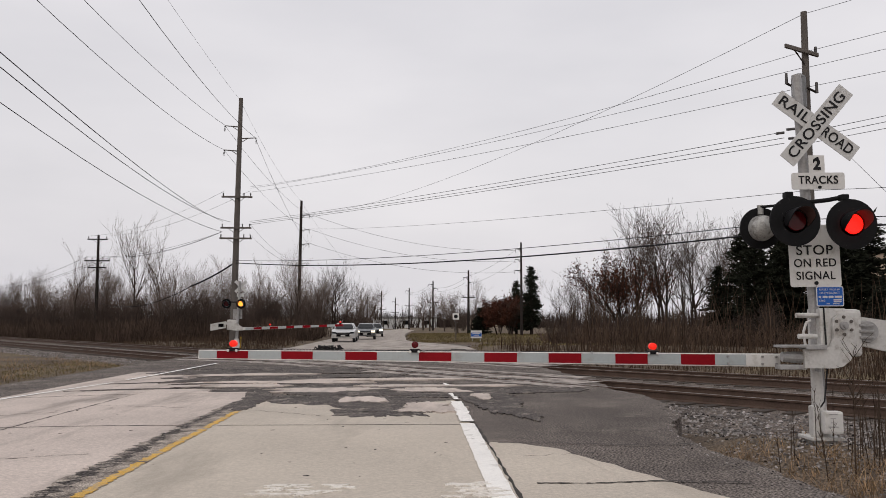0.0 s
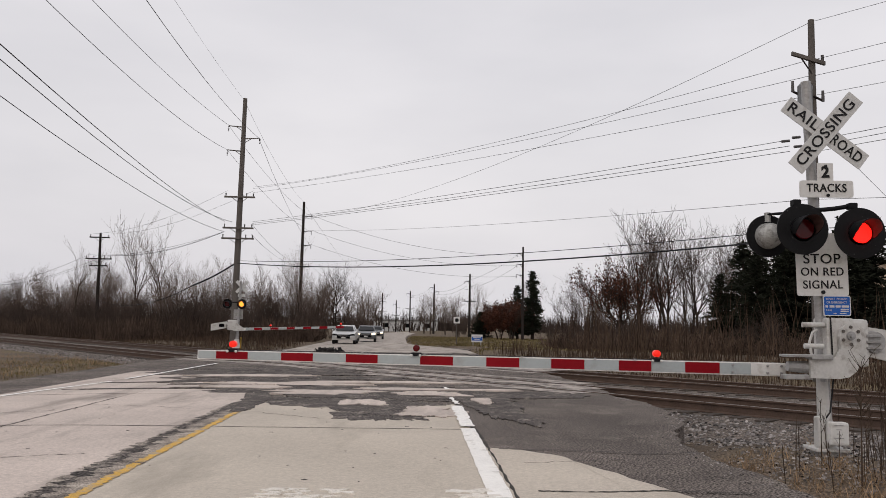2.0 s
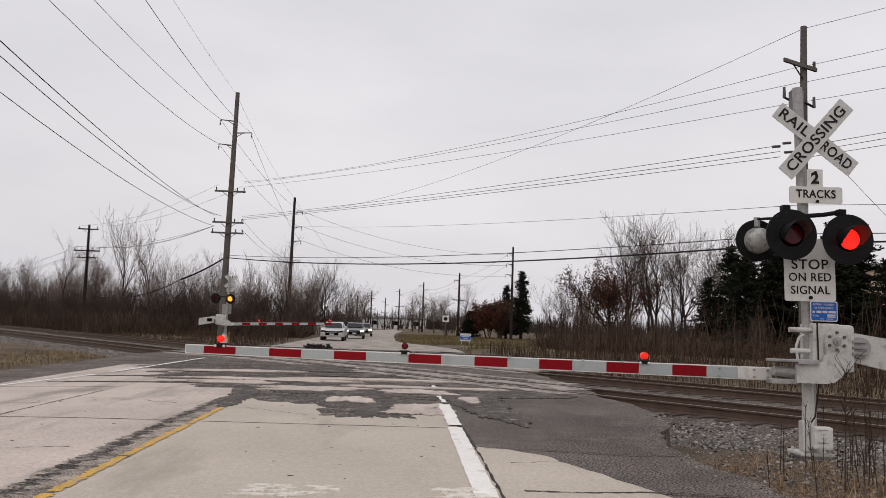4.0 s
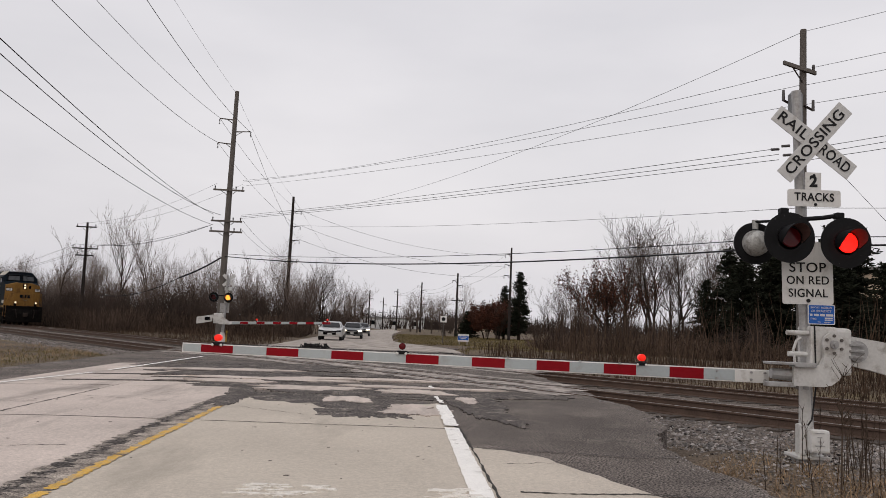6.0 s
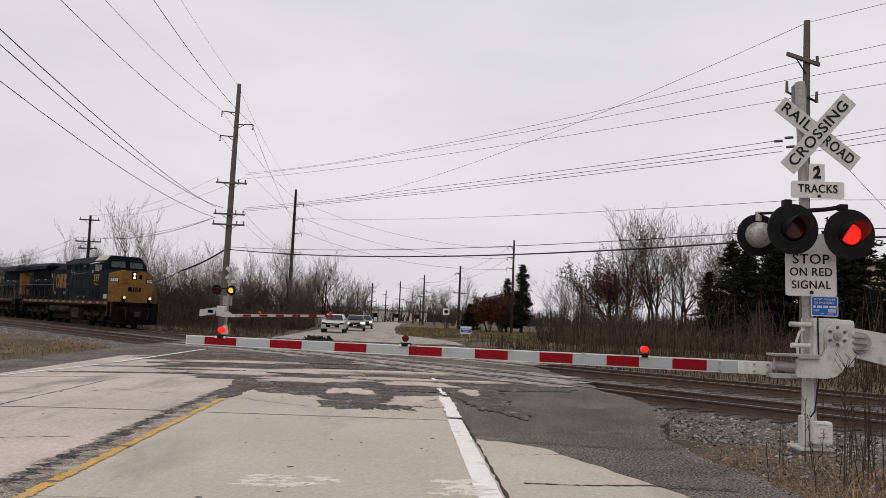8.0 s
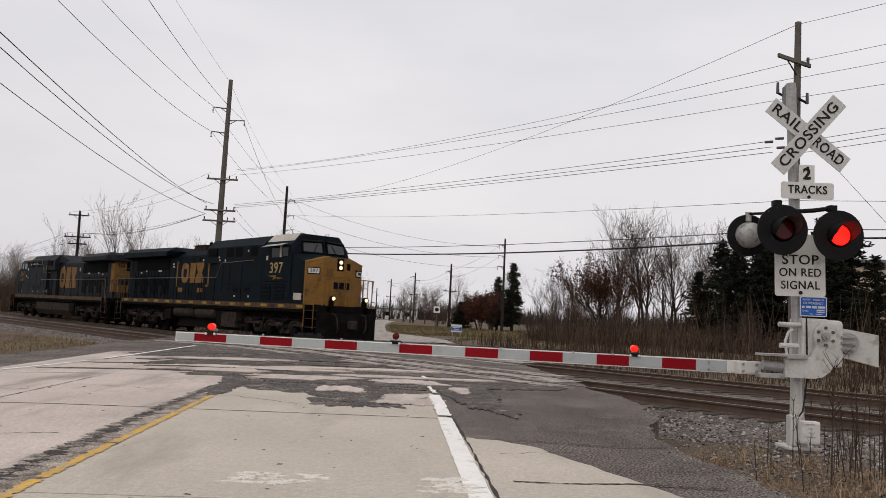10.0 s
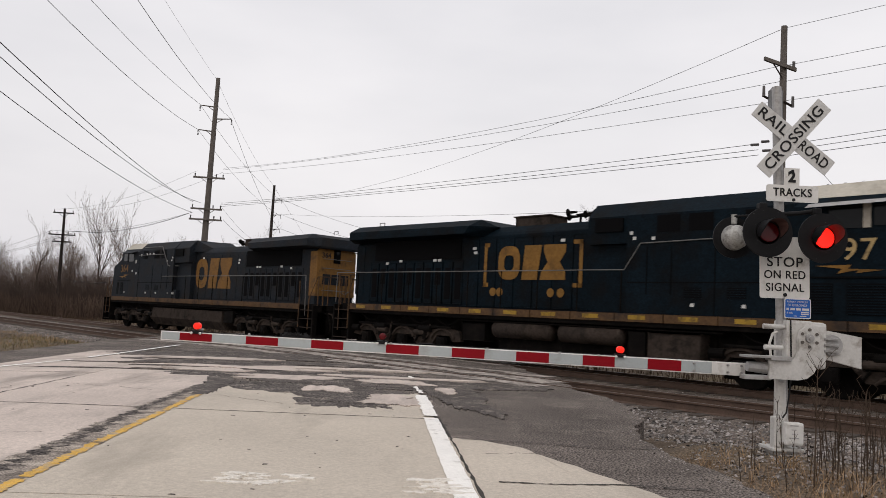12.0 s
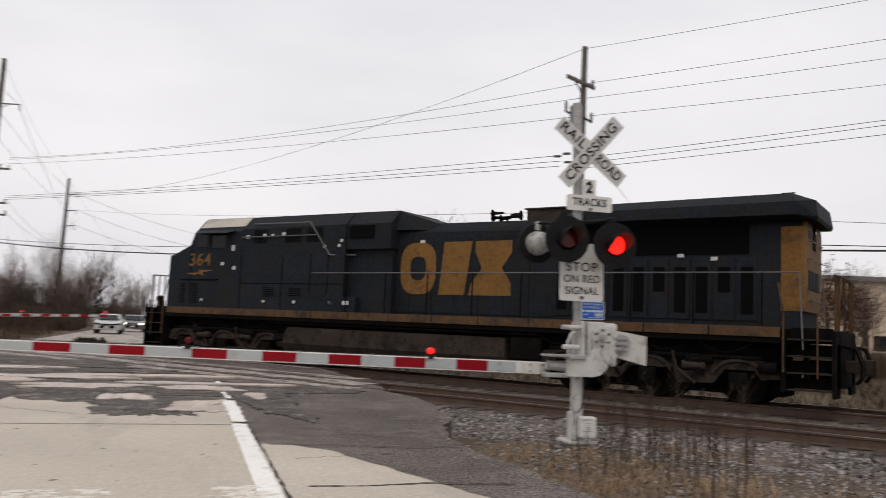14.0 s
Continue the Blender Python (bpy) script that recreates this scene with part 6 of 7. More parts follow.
            for x0, x1 in ((2.55, 2.7), (1.85, 2.1)):
                part("notice_plate", box(BM(), x0, x1, s * 1.48, s * 1.49, 2.0, 2.12), SIGN_GREY, L)
        # steps at both ends
        for e in (-1, 1):
            b = BM()
            for k in range(4):
                box(b, e * 10.72 if e > 0 else -11.62, 11.62 if e > 0 else -10.72, min(s * 1.12, s * 1.52), max(s * 1.12, s * 1.52), 0.42 + 0.36 * k, 0.45 + 0.36 * k, 0.006)
            part("step_tread", b, TRUCK_STEEL if not (lead and e > 0) else LOCO_BLACK, L)
            x0, x1 = (10.74, 11.60) if e > 0 else (-11.60, -10.74)
            for k in range(4):
                part("step_nosing", box(BM(), x0, x1, min(s * 1.52, s * 1.535), max(s * 1.52, s * 1.535), 0.425 + 0.36 * k, 0.455 + 0.36 * k), TRUCK_STEEL, L)
                part("step_riser", box(BM(), x0, x1, min(s * 1.12, s * 1.15), max(s * 1.12, s * 1.15), 0.46 + 0.36 * k, 0.70 + 0.36 * k), LOCO_BLACK, L)
            b = BM()
            box(b, min(e * 10.60, e * 10.70), max(e * 10.60, e * 10.70), min(s * 1.10, s * 1.53), max(s * 1.10, s * 1.53), 0.38, 1.75, 0.01)
            box(b, min(e * 11.62, e * 11.70), max(e * 11.62, e * 11.70), min(s * 0.85, s * 1.53), max(s * 0.85, s * 1.53), 0.30, 1.72, 0.01)
            part("step_well", b, LOCO_BLACK, L)
            for xx in (10.66, 11.66):
                path = [(e * xx, s * 1.56, 0.8), (e * xx, s * 1.56, 2.1), (e * (xx - 0.12), s * 1.50, 2.75)] if xx < 11 else [(e * (xx - 0.32), s * 1.52, 0.7), (e * (xx - 0.32), s * 1.52, 2.0), (e * xx, s * 1.35, 2.93), (e * xx, s * 0.12, 2.96), (e * xx, s * 0.12, 1.75)]
                part("grab_rail", path_tube(BM(), path, 0.02, 8), gold if lead and e > 0 else LOCO_MUD, L)
    for e in (-1, 1):
        b = BM()
        box(b, min(e * 10.5, e * 11.7), max(e * 10.5, e * 11.7), -1.1, 1.1, 1.45, 1.74, 0.02)
        hull(b, mirrored([(e * 11.62, 1.45, 1.45), (e * 11.72, 1.45, 1.45), (e * 11.70, 1.5, 0.85), (e * 12.0, 0.0, 0.9), (e * 11.72, 1.45, 0.30), (e * 12.08, 0.0, 0.28), (e * 11.62, 1.45, 0.30)]) if e > 0 else mirrored([(e * 11.62, 1.3, 1.45), (e * 11.70, 1.3, 1.45), (e * 11.70, 1.3, 0.5), (e * 11.62, 1.3, 0.5)]))
        pl = part("end_plate", b, LOCO_BLACK, L)
        b = BM()
        box(b, min(e * 11.6, e * 12.15), max(e * 11.6, e * 12.15), -0.12, 0.12, 0.82, 1.10, 0.03)
        box(b, min(e * 12.0, e * 12.28), max(e * 12.0, e * 12.28), -0.2, 0.16, 0.78, 1.14, 0.05)
        part("coupler", b, TRUCK_STEEL, pl)
        for y in (-1.0, -0.8, -0.6, 0.55, 0.75, 0.95):
            part("air_hose", path_tube(BM(), [(e * 11.7, y, 1.42), (e * 12.0, y, 1.36), (e * 12.12, y * 0.97, 1.0), (e * 12.10, y * 0.93, 0.75), (e * 12.0, y * 0.9, 0.62)], 0.03, 6), TRUCK_STEEL if y in (-0.8, 0.75) else LOCO_BLACK, pl)
        b = BM()
        path_tube(b, [(e * 11.66, -0.25, 2.4), (e * 11.72, 0.0, 2.25), (e * 11.66, 0.25, 2.4)], 0.012, 6)
        part("safety_chain", b, RAILING, L)
        for y in (-1.3, -1.05, -0.8, 0.8, 1.05, 1.3):
            part("end_rail", tube(BM(), (e * 11.66, y, 1.70), (e * 11.66, y, 2.93), 0.024, 0.024, 8), gold if lead and e > 0 else LOCO_MUD, L)
    if not lead:
        for x, z in ((7.6, 3.25), (7.0, 3.1), (6.4, 4.15), (5.6, 4.18), (4.7, 4.2)):
            for s in (-1, 1):
                part("notice_plate", box(BM(), x, x + 0.14, min(s * 1.49, s * 1.512), max(s * 1.49, s * 1.512), z, z + 0.12), SIGN_GREY, L)
    return L, wheels


SIGN_YELLOW = mat("dull_yellow_numbers", (0.40, 0.285, 0.13), 0.6, vary=0.15, size=2, dirt=(0.17, 0.12, 0.06), dirt_amount=0.38, dirt_size=4)


# ---- cars waiting beyond the crossing ----
def build_car(x, y, yaw, paint, label, high, lights):
    c = thing("car", pose(x, y, 0.0 + fall(x, y) + 0.004, 0, 0, yaw), label, "car", "cars waiting at the crossing")
    hb = 0.98 if not high else 1.08
    top = 1.42 if not high else 1.70
    body = part("body", hull(BM(), mirrored([(2.3, 0.7, 0.32), (2.38, 0.6, 0.55), (2.25, 0.82, 0.6), (2.1, 0.85, 0.80 if not high else 0.95), (1.1, 0.90, hb - 0.02), (-2.2, 0.9, hb + 0.06), (-2.35, 0.75, 0.6), (-2.2, 0.8, 0.3), (2.1, 0.88, 0.3), (-1.9, 0.91, 0.5), (1.6, 0.91, 0.5)])), paint, c)
    part("cabin", hull(BM(), mirrored([(1.05, 0.80, hb - 0.05), (-1.9, 0.80, hb), (0.25, 0.62, top - 0.04), (0.0, 0.60, top), (-1.1, 0.60, top), (-1.4, 0.62, top - 0.06)])), paint, body)
    part("windshield", hull(BM(), mirrored([(1.0, 0.70, hb + 0.04), (0.31, 0.56, top - 0.08), (1.05, 0.70, hb + 0.04), (0.36, 0.56, top - 0.08)])), GLASS_DARK, body)
    for s in (-1, 1):
        part("side_window", hull(BM(), [(0.75, s * 0.785, hb + 0.05), (-1.6, s * 0.785, hb + 0.05), (0.15, s * 0.64, top - 0.1), (-1.2, s * 0.64, top - 0.1), (0.75, s * 0.80, hb + 0.05), (-1.6, s * 0.80, hb + 0.05), (0.15, s * 0.66, top - 0.1), (-1.2, s * 0.66, top - 0.1)]), GLASS_DARK, body)
        part("mirror", box(BM(), 0.72, 0.88, min(s * 0.88, s * 1.0), max(s * 0.88, s * 1.0), hb, hb + 0.12, 0.03), paint, body)
        part("headlight", hull(BM(), [(2.2, s * 0.82, 0.64), (2.28, s * 0.5, 0.64), (2.14, s * 0.82, 0.78), (2.22, s * 0.5, 0.76), (2.36, s * 0.55, 0.66), (2.26, s * 0.84, 0.66)]), CAR_LIGHT if lights else GLASS_DARK, body)
        for xw in (1.42, -1.38):
            w = part("wheel", tube(BM(), (xw, s * 0.68, 0.32), (xw, s * 0.89, 0.32), 0.32, 0.32, 24), TYRE, c)
            part("rim", tube(BM(), (xw, s * 0.885, 0.32), (xw, s * 0.90, 0.32), 0.2, 0.18, 16), GALV, w)
    gr = part("grille", hull(BM(), mirrored([(2.37, 0.5, 0.42), (2.40, 0.45, 0.60), (2.30, 0.5, 0.72), (2.34, 0.5, 0.42), (2.26, 0.5, 0.72)])), LOCO_DARK, body)
    part("grille_bar", box(BM(), 2.36, 2.405, -0.42, 0.42, 0.60, 0.63), GALV, gr)
    part("number_plate", box(BM(), 2.38, 2.415, -0.16, 0.16, 0.44, 0.54), SIGN_GREY, body)
    return c


# ---- plants ----
class Limbs:
    """Collects tapered limbs as one mesh."""
    def __init__(self):
        self.v, self.f = [], []

    def limb(self, p, q, r0, r1, n=3):
        d = (q - p).normalized()
        a = d.cross(Vector((0.3, 0.8, 0.52))).normalized()
        b = d.cross(a)
        o = len(self.v)
        for c, r in ((p, r0), (q, r1)):
            for k in range(n):
                t = 2 * math.pi * k / n
                self.v.append(tuple(c + a * (r * math.cos(t)) + b * (r * math.sin(t))))
        for k in range(n):
            self.f.append((o + k, o + (k + 1) % n, o + n + (k + 1) % n, o + n + k))


def grow(wood, twigs, rnd, p, d, length, r, level, deep, up, spread):
    """One limb in bent pieces, with side limbs; fine levels go to the twigs."""
    steps = 4 if level < deep - 1 else 3
    side = []
    for i in range(steps):
        d = (d + Vector((rnd.uniform(-1, 1), rnd.uniform(-1, 1), rnd.uniform(-0.6, 1))) * 0.13 + Vector((0, 0, up * 0.08))).normalized()
        q = p + d * (length / steps)
        r1 = r * (1 - 0.72 * (i + 1) / steps) if level else r * (1 - 0.62 * (i + 1) / steps)
        r0 = r * (1 - (0.72 if level else 0.62) * i / steps)
        (wood if level < 2 else twigs).limb(p, q, max(r0, 0.008), max(r1, 0.007), 6 if level == 0 else (4 if level == 1 else 3))
        if i > 0 or level > 0:
            side.append((q.copy(), d.copy(), r1))
        p = q
    if level >= deep:
        return
    for q, dd, rr in side:
        for _ in range(3 if level == 0 else 2):
            t = rnd.uniform(0, 2 * math.pi)
            out = dd.cross(Vector((math.cos(t), math.sin(t), 0.2))).normalized()
            nd = (dd * rnd.uniform(0.55, 0.9) + out * spread * rnd.uniform(0.6, 1.1) + Vector((0, 0, up * 0.3))).normalized()
            grow(wood, twigs, rnd, q, nd, length * rnd.uniform(0.42, 0.62), max(rr * 0.6, 0.012), level + 1, deep, up, spread)


def bare_tree(seed, h, r, deep=3, stems=1, up=0.6, spread=0.6, bark=None, twig=None, leaves=0, leaf_mat=None, leaf_size=0.09):
    rnd = random.Random(seed)
    wood, twigs = Limbs(), Limbs()
    for k in range(stems):
        lean = Vector((rnd.uniform(-1, 1), rnd.uniform(-1, 1), 0)) * (0.22 if stems > 1 else 0.06)
        grow(wood, twigs, rnd, Vector((lean.x * 0.6, lean.y * 0.6, -0.25)), (Vector((0, 0, 1)) + lean).normalized(), h * 0.74 * rnd.uniform(0.85, 1.05), r, 0, deep, up, spread)
    out = [("trunk", wood, bark or BARK), ("crown", twigs, twig or TWIG)]
    made = []
    for name, part_, material in out:
        me = bpy.data.meshes.new("mesh")
        me.from_pydata(part_.v, [], part_.f)
        me.materials.append(material)
        made.append((name, me))
    if leaves:
        lv, lf = [], []
        tips = [Vector(v) for v in twigs.v]
        for _ in range(leaves):
            c = rnd.choice(tips) + Vector((rnd.gauss(0, .15), rnd.gauss(0, .15), rnd.gauss(0, .15)))
            if c.z < h * 0.18:
                continue
            a = Vector((rnd.uniform(-1, 1), rnd.uniform(-1, 1), rnd.uniform(-1, 1))).normalized() * leaf_size * rnd.uniform(0.6, 1.3)
            b = a.cross(Vector((rnd.uniform(-1, 1), rnd.uniform(-1, 1), rnd.uniform(-1, 1)))).normalized() * leaf_size * 0.6
            o = len(lv)
            lv += [tuple(c - a), tuple(c + b), tuple(c + a), tuple(c - b)]
            lf += [(o, o + 1, o + 2), (o, o + 2, o + 3)]
        me = bpy.data.meshes.new("mesh")
        me.from_pydata(lv, [], lf)
        me.materials.append(leaf_mat)
        made.append(("foliage", me))
    return made


def conifer(seed, h, w, material=None, gap=0.12):
    rnd = random.Random(seed)
    wood = Limbs()
    wood.limb(Vector((0, 0, -0.2)), Vector((0, 0, h * 0.97)), 0.16 + h * 0.008, 0.03, 7)
    lv, lf = [], []
    z = h * 0.10
    while z < h:
        k = (1 - z / h)
        reach = w * (k ** 0.7) * rnd.uniform(0.7, 1.1) + 0.12
        for _ in range(7):
            t = rnd.uniform(0, 6.283)
            if rnd.random() < gap:
                continue
            rr = reach * rnd.uniform(0.6, 1.12)
            tip = Vector((math.cos(t) * rr, math.sin(t) * rr, z - rr * 0.10 + 0.25 * rnd.random()))
            root = Vector((0, 0, z))
            wood.limb(root, tip, 0.03, 0.01, 3)
            m = max(10, int(rr * 46))
            for i in range(m):
                c = root.lerp(tip, 0.15 + 0.9 * rnd.random()) + Vector((rnd.gauss(0, .13), rnd.gauss(0, .13), rnd.gauss(0, .09)))
                a = (tip - root).normalized() * rnd.uniform(0.08, 0.2) + Vector((rnd.gauss(0, .06), rnd.gauss(0, .06), rnd.gauss(0, .06)))
                b = a.cross(Vector((rnd.uniform(-1, 1), rnd.uniform(-1, 1), rnd.uniform(-1, 1)))).normalized() * 0.06
                o = len(lv)
                lv += [tuple(c - a), tuple(c + b), tuple(c + a), tuple(c - b)]
                lf += [(o, o + 1, o + 2), (o, o + 2, o + 3)]
        z += h * 0.022 + 0.06
    made = []
    for name, v, f, m in (("trunk", wood.v, wood.f, BARK_DARK), ("crown", lv, lf, material or NEEDLE)):
        me = bpy.data.meshes.new("mesh")
        me.from_pydata(v, [], f)
        me.materials.append(m)
        made.append((name, me))
    return made


def plant(name, meshes, x, y, yaw, scale, label, category="tree", group="", z=None, flat=1.0):
    t = thing(name, pose(x, y, ground_z(x, y) if z is None else z, 0, 0, yaw) @ Matrix.Diagonal((scale * flat, scale * flat, scale, 1)), label, category, group)
    for n, me in meshes:
        ob = new(n, me)
        ob.parent = t
    return t


def blades(name, spots, material, label, category="grass", seed=2):
    """spots: x, y, height, spread, count, width, lean."""
    rnd = random.Random(seed)
    v, f = [], []
    for x, y, h, sp, cnt, w, lean in spots:
        for _ in range(cnt):
            px, py = x + rnd.gauss(0, sp), y + rnd.gauss(0, sp)
            z = ground_z(px, py) - 0.02
            hh = h * rnd.uniform(0.45, 1.15)
            t = rnd.uniform(0, 6.283)
            lx, ly = math.cos(t) * lean * hh * rnd.random(), math.sin(t) * lean * hh * rnd.random()
            ww = w * rnd.uniform(0.6, 1.3)
            cx, cy = -math.sin(t) * ww, math.cos(t) * ww
            o = len(v)
            v += [(px - cx, py - cy, z), (px + cx, py + cy, z), (px + lx * 0.45 + cx * 0.7, py + ly * 0.45 + cy * 0.7, z + hh * 0.6), (px + lx * 0.45 - cx * 0.7, py + ly * 0.45 - cy * 0.7, z + hh * 0.6), (px + lx * 1.3, py + ly * 1.3, z + hh * rnd.uniform(0.85, 1.0))]
            f += [(o, o + 1, o + 2, o + 3), (o + 3, o + 2, o + 4)]
    return tagged(raw(name, v, f, material), label, category, kind="stuff")


def build_plants():
    rnd = random.Random(11)
    # bare trees in a few growth forms, then planted with their own turn and size
    tall = [bare_tree(100 + k, 10.0, 0.15, 3, 1, 0.75, 0.55) for k in range(3)]
    multi = [bare_tree(120 + k, 8.5, 0.10, 3, 2, 0.7, 0.6) for k in range(3)]
    dark = [bare_tree(130 + k, 8.6, 0.15, 3, 1, 0.55, 0.66, BARK_DARK, TWIG_MID) for k in range(3)]
    shrub = [bare_tree(140 + k, 4.0, 0.045, 2, 7, 0.45, 0.85, BARK, TWIG_MID) for k in range(3)]
    wide = [bare_tree(160 + k, 7.0, 0.15, 3, 2, 0.35, 0.85) for k in range(2)]
    oak = [bare_tree(180 + k, 5.6, 0.11, 3, 2, 0.5, 0.65, BARK_DARK, TWIG_DARK, 2600, LEAF_BROWN, 0.085) for k in range(2)]
    red = bare_tree(190, 4.2, 0.09, 3, 3, 0.35, 0.8, BARK_DARK, TWIG_DARK, 7500, LEAF_BROWN, 0.13)
    g_left = "bare trees beyond the tracks"
    tree_label = "bare grey-brown winter tree with fine upright twigs"
    # the wood to the left, beyond the far track
    for i in range(112):
        x = -78 + 69 * rnd.random()
        lim = 50 - 1.05 * (x + 13) if x < -13 else 62
        y = max(lim, 66 if x > -24 else lim) + 11 + abs(rnd.gauss(0, 15))
        if abs(x + 7) < 4 and y < 95:
            continue
        a, b = road_ab(x, y)
        if a > -8.5:
            continue
        k = rnd.random()
        m = rnd.choice(tall) if k < 0.42 else (rnd.choice(multi) if k < 0.75 else rnd.choice(wide))
        s = rnd.uniform(0.44, 0.70) * (y / 88) ** 0.2
        plant("bare_tree", m, x, y, rnd.uniform(0, 360), s, tree_label, "tree", g_left)
    for x, y, s in ((-33.2, 86, 0.97), (-30.8, 88, 0.90), (-41.0, 90, 0.78), (-39, 93, 0.7)):
        plant("bare_tree", rnd.choice(tall), x, y, rnd.uniform(0, 360), s, "taller bare winter tree standing above the wood", "tree", g_left)
    for x, y, s in ((-14.2, 96, 0.76), (-12.6, 94, 0.80), (-15.6, 94, 0.70), (-11.2, 98, 0.62), (-13.4, 99, 0.78), (-12.0, 101, 0.7), (-14.9, 100, 0.7), (-10.4, 103, 0.6)):
        plant("bare_tree", rnd.choice(wide + dark), x, y, rnd.uniform(0, 360), s, "rounded bare winter tree beside the road", "tree", g_left)
    for i in range(120):
        x = -80 + 71 * rnd.random()
        y = max(50 - 1.05 * (x + 13), 64) + 7 + rnd.uniform(0, 16)
        a, b = road_ab(x, y)
        if a > -8.0:
            continue
        plant("bare_shrub", rnd.choice(shrub), x, y, rnd.uniform(0, 360), rnd.uniform(0.6, 1.05), "dense dark bare shrub at the wood's edge", "shrub", "shrubs along the wood")
    # right: bare trees behind the tracks
    for i, (x, y, s) in enumerate(((13.9, 58, 0.98), (15.0, 61, 1.06), (16.2, 59, 1.04), (17.3, 63, 1.06), (18.4, 60, 0.98), (19.6, 62, 0.98), (20.8, 60, 0.94), (22.0, 63, 0.96), (23.4, 60, 0.92), (17.8, 67, 1.05), (20.4, 68, 1.0), (22.8, 66, 0.98), (24.8, 64, 0.95), (26.6, 62, 0.92))):
        plant("bare_tree", dark[i % 3], x, y, rnd.uniform(0, 360), s * 0.89, "dark bare tree with spreading branches", "tree", "bare trees right of the road")
    for x, y, s in ((9.2, 62, 0.42), (10.2, 64, 0.50), (11.2, 61, 0.44), (10.8, 69, 0.55)):
        plant("bare_tree", rnd.choice(dark), x, y, rnd.uniform(0, 360), s, "low twiggy bare tree", "tree", "bare trees right of the road")
    for x, y, s in ((11.9, 55, 0.86), (12.9, 56.5, 0.96)):
        plant("oak_tree", rnd.choice(oak), x, y, rnd.uniform(0, 360), s, "small oak holding withered brown leaves", "tree", "oaks with brown leaves")
    plant("oak_tree", oak[0], 31.5, 34.5, 20, 0.85, "small oak holding withered brown leaves", "tree", "oaks with brown leaves")
    plant("leafy_tree", red, 6.6, 96, 40, 0.86, "bushy tree with reddish brown withered leaves", "tree")
    plant("leafy_tree", red, 8.2, 98, 160, 0.95, "bushy tree with reddish brown withered leaves", "tree")
    # conifers
    col = conifer(300, 8.0, 1.65, gap=0.28)
    plant("conifer", col, 10.4, 95, 0, 1.0, "narrow dark green columnar conifer", "tree")
    plant("conifer", col, 9.0, 99, 60, 0.82, "narrow dark green columnar conifer", "tree")
    low = conifer(301, 4.0, 1.5)
    plant("conifer", low, 4.4, 97, 0, 0.80, "low dark green conifer", "tree")
    pine = [conifer(310 + k, 8.0, 2.7, gap=0.34) for k in range(3)]
    for i, (x, y, s) in enumerate(((19.6, 46.5, 0.76), (20.6, 47, 0.92), (22.3, 45, 0.98), (24.4, 46, 0.96), (26.6, 43, 0.86), (21.4, 51, 0.98), (25.4, 50, 0.95), (29.0, 43, 0.80), (31.4, 41, 0.74), (33.5, 43, 0.8), (23.4, 41.5, 0.7), (18.4, 47.5, 0.78), (18.9, 51, 0.86), (17.6, 51.5, 0.62))):
        plant("pine_tree", pine[i % 3], x, y, 50 * i, s, "dense dark pine with drooping branches", "tree", "pines behind the tracks")
    for i in range(30):
        x = rnd.uniform(7, 36)
        y = 52 - 0.72 * (x - 8) + rnd.uniform(0, 9)
        u, n = track_un(x, y)
        if n < 30 or road_ab(x, y)[0] < 8:
            continue
        plant("bare_shrub", rnd.choice(shrub), x, y, rnd.uniform(0, 360), rnd.uniform(0.35, 0.65), "tangled brown bare shrub beyond the track", "shrub", "shrubs beyond the track")
    for x, y, s in ((48, 52, 0.95), (44, 47, 0.8), (55, 50, 1.0)):
        plant("bare_tree", rnd.choice(wide), x, y, rnd.uniform(0, 360), s, "open bare tree before the warehouse", "tree", "bare trees right of the road")
    # trees far along the road
    for i in range(26):
        x, y = rnd.uniform(-60, 40), rnd.uniform(150, 260)
        a, b = road_ab(x, y)
        if -9 < a - 0.00045 * max(b - 90, 0) ** 2 < 7:
            continue
        plant("bare_tree", rnd.choice(wide + tall), x, y, rnd.uniform(0, 360), rnd.uniform(0.65, 1.1), "distant bare winter tree", "tree", "distant trees")
    for x, y, s in ((-15.6, 190, 1.15), (-2.4, 150, 0.92), (0.4, 140, 0.8), (2.2, 125, 0.75), (-4, 165, 0.9), (5.4, 105, 0.6)):
        plant("bare_tree", rnd.choice(wide), x, y, rnd.uniform(0, 360), s, "round-crowned bare tree along the far road", "tree", "distant trees")
    for i in range(26):
        a = rnd.choice((-1, 1)) * rnd.uniform(5.5, 16) + 0.5
        b = rnd.uniform(95, 170)
        x, y = road_xy(a + 0.00045 * max(b - 90, 0) ** 2, b)
        plant("bare_shrub", rnd.choice(shrub), x, y, rnd.uniform(0, 360), rnd.uniform(0.5, 0.95), "dark bare shrub along the roadside", "shrub", "roadside shrubs")
    # undergrowth, brush, grass and weeds
    w = Limbs()
    for _ in range(11000):
        if rnd.random() < 0.72:
            x = -85 + 77 * rnd.random()
            y = max(50 - 1.05 * (x + 13), 66) + 5 + abs(rnd.gauss(0, 11))
            h = rnd.uniform(0.7, 2.6)
            if road_ab(x, y)[0] > -7.8 + 0.0 * y:
                continue
        else:
            x = rnd.uniform(8, 42)
            y = 50 - 0.78 * (x - 8) + abs(rnd.gauss(0, 8))
            h = rnd.uniform(0.6, 1.7)
            if track_un(x, y)[1] < 29 or road_ab(x, y)[0] < 8:
                continue
        p = Vector((x, y, ground_z(x, y) - 0.05))
        for _ in range(3):
            q = p + Vector((rnd.gauss(0, 0.35), rnd.gauss(0, 0.35), h * rnd.uniform(0.6, 1.0)))
            w.limb(p, q, 0.028, 0.010, 3)
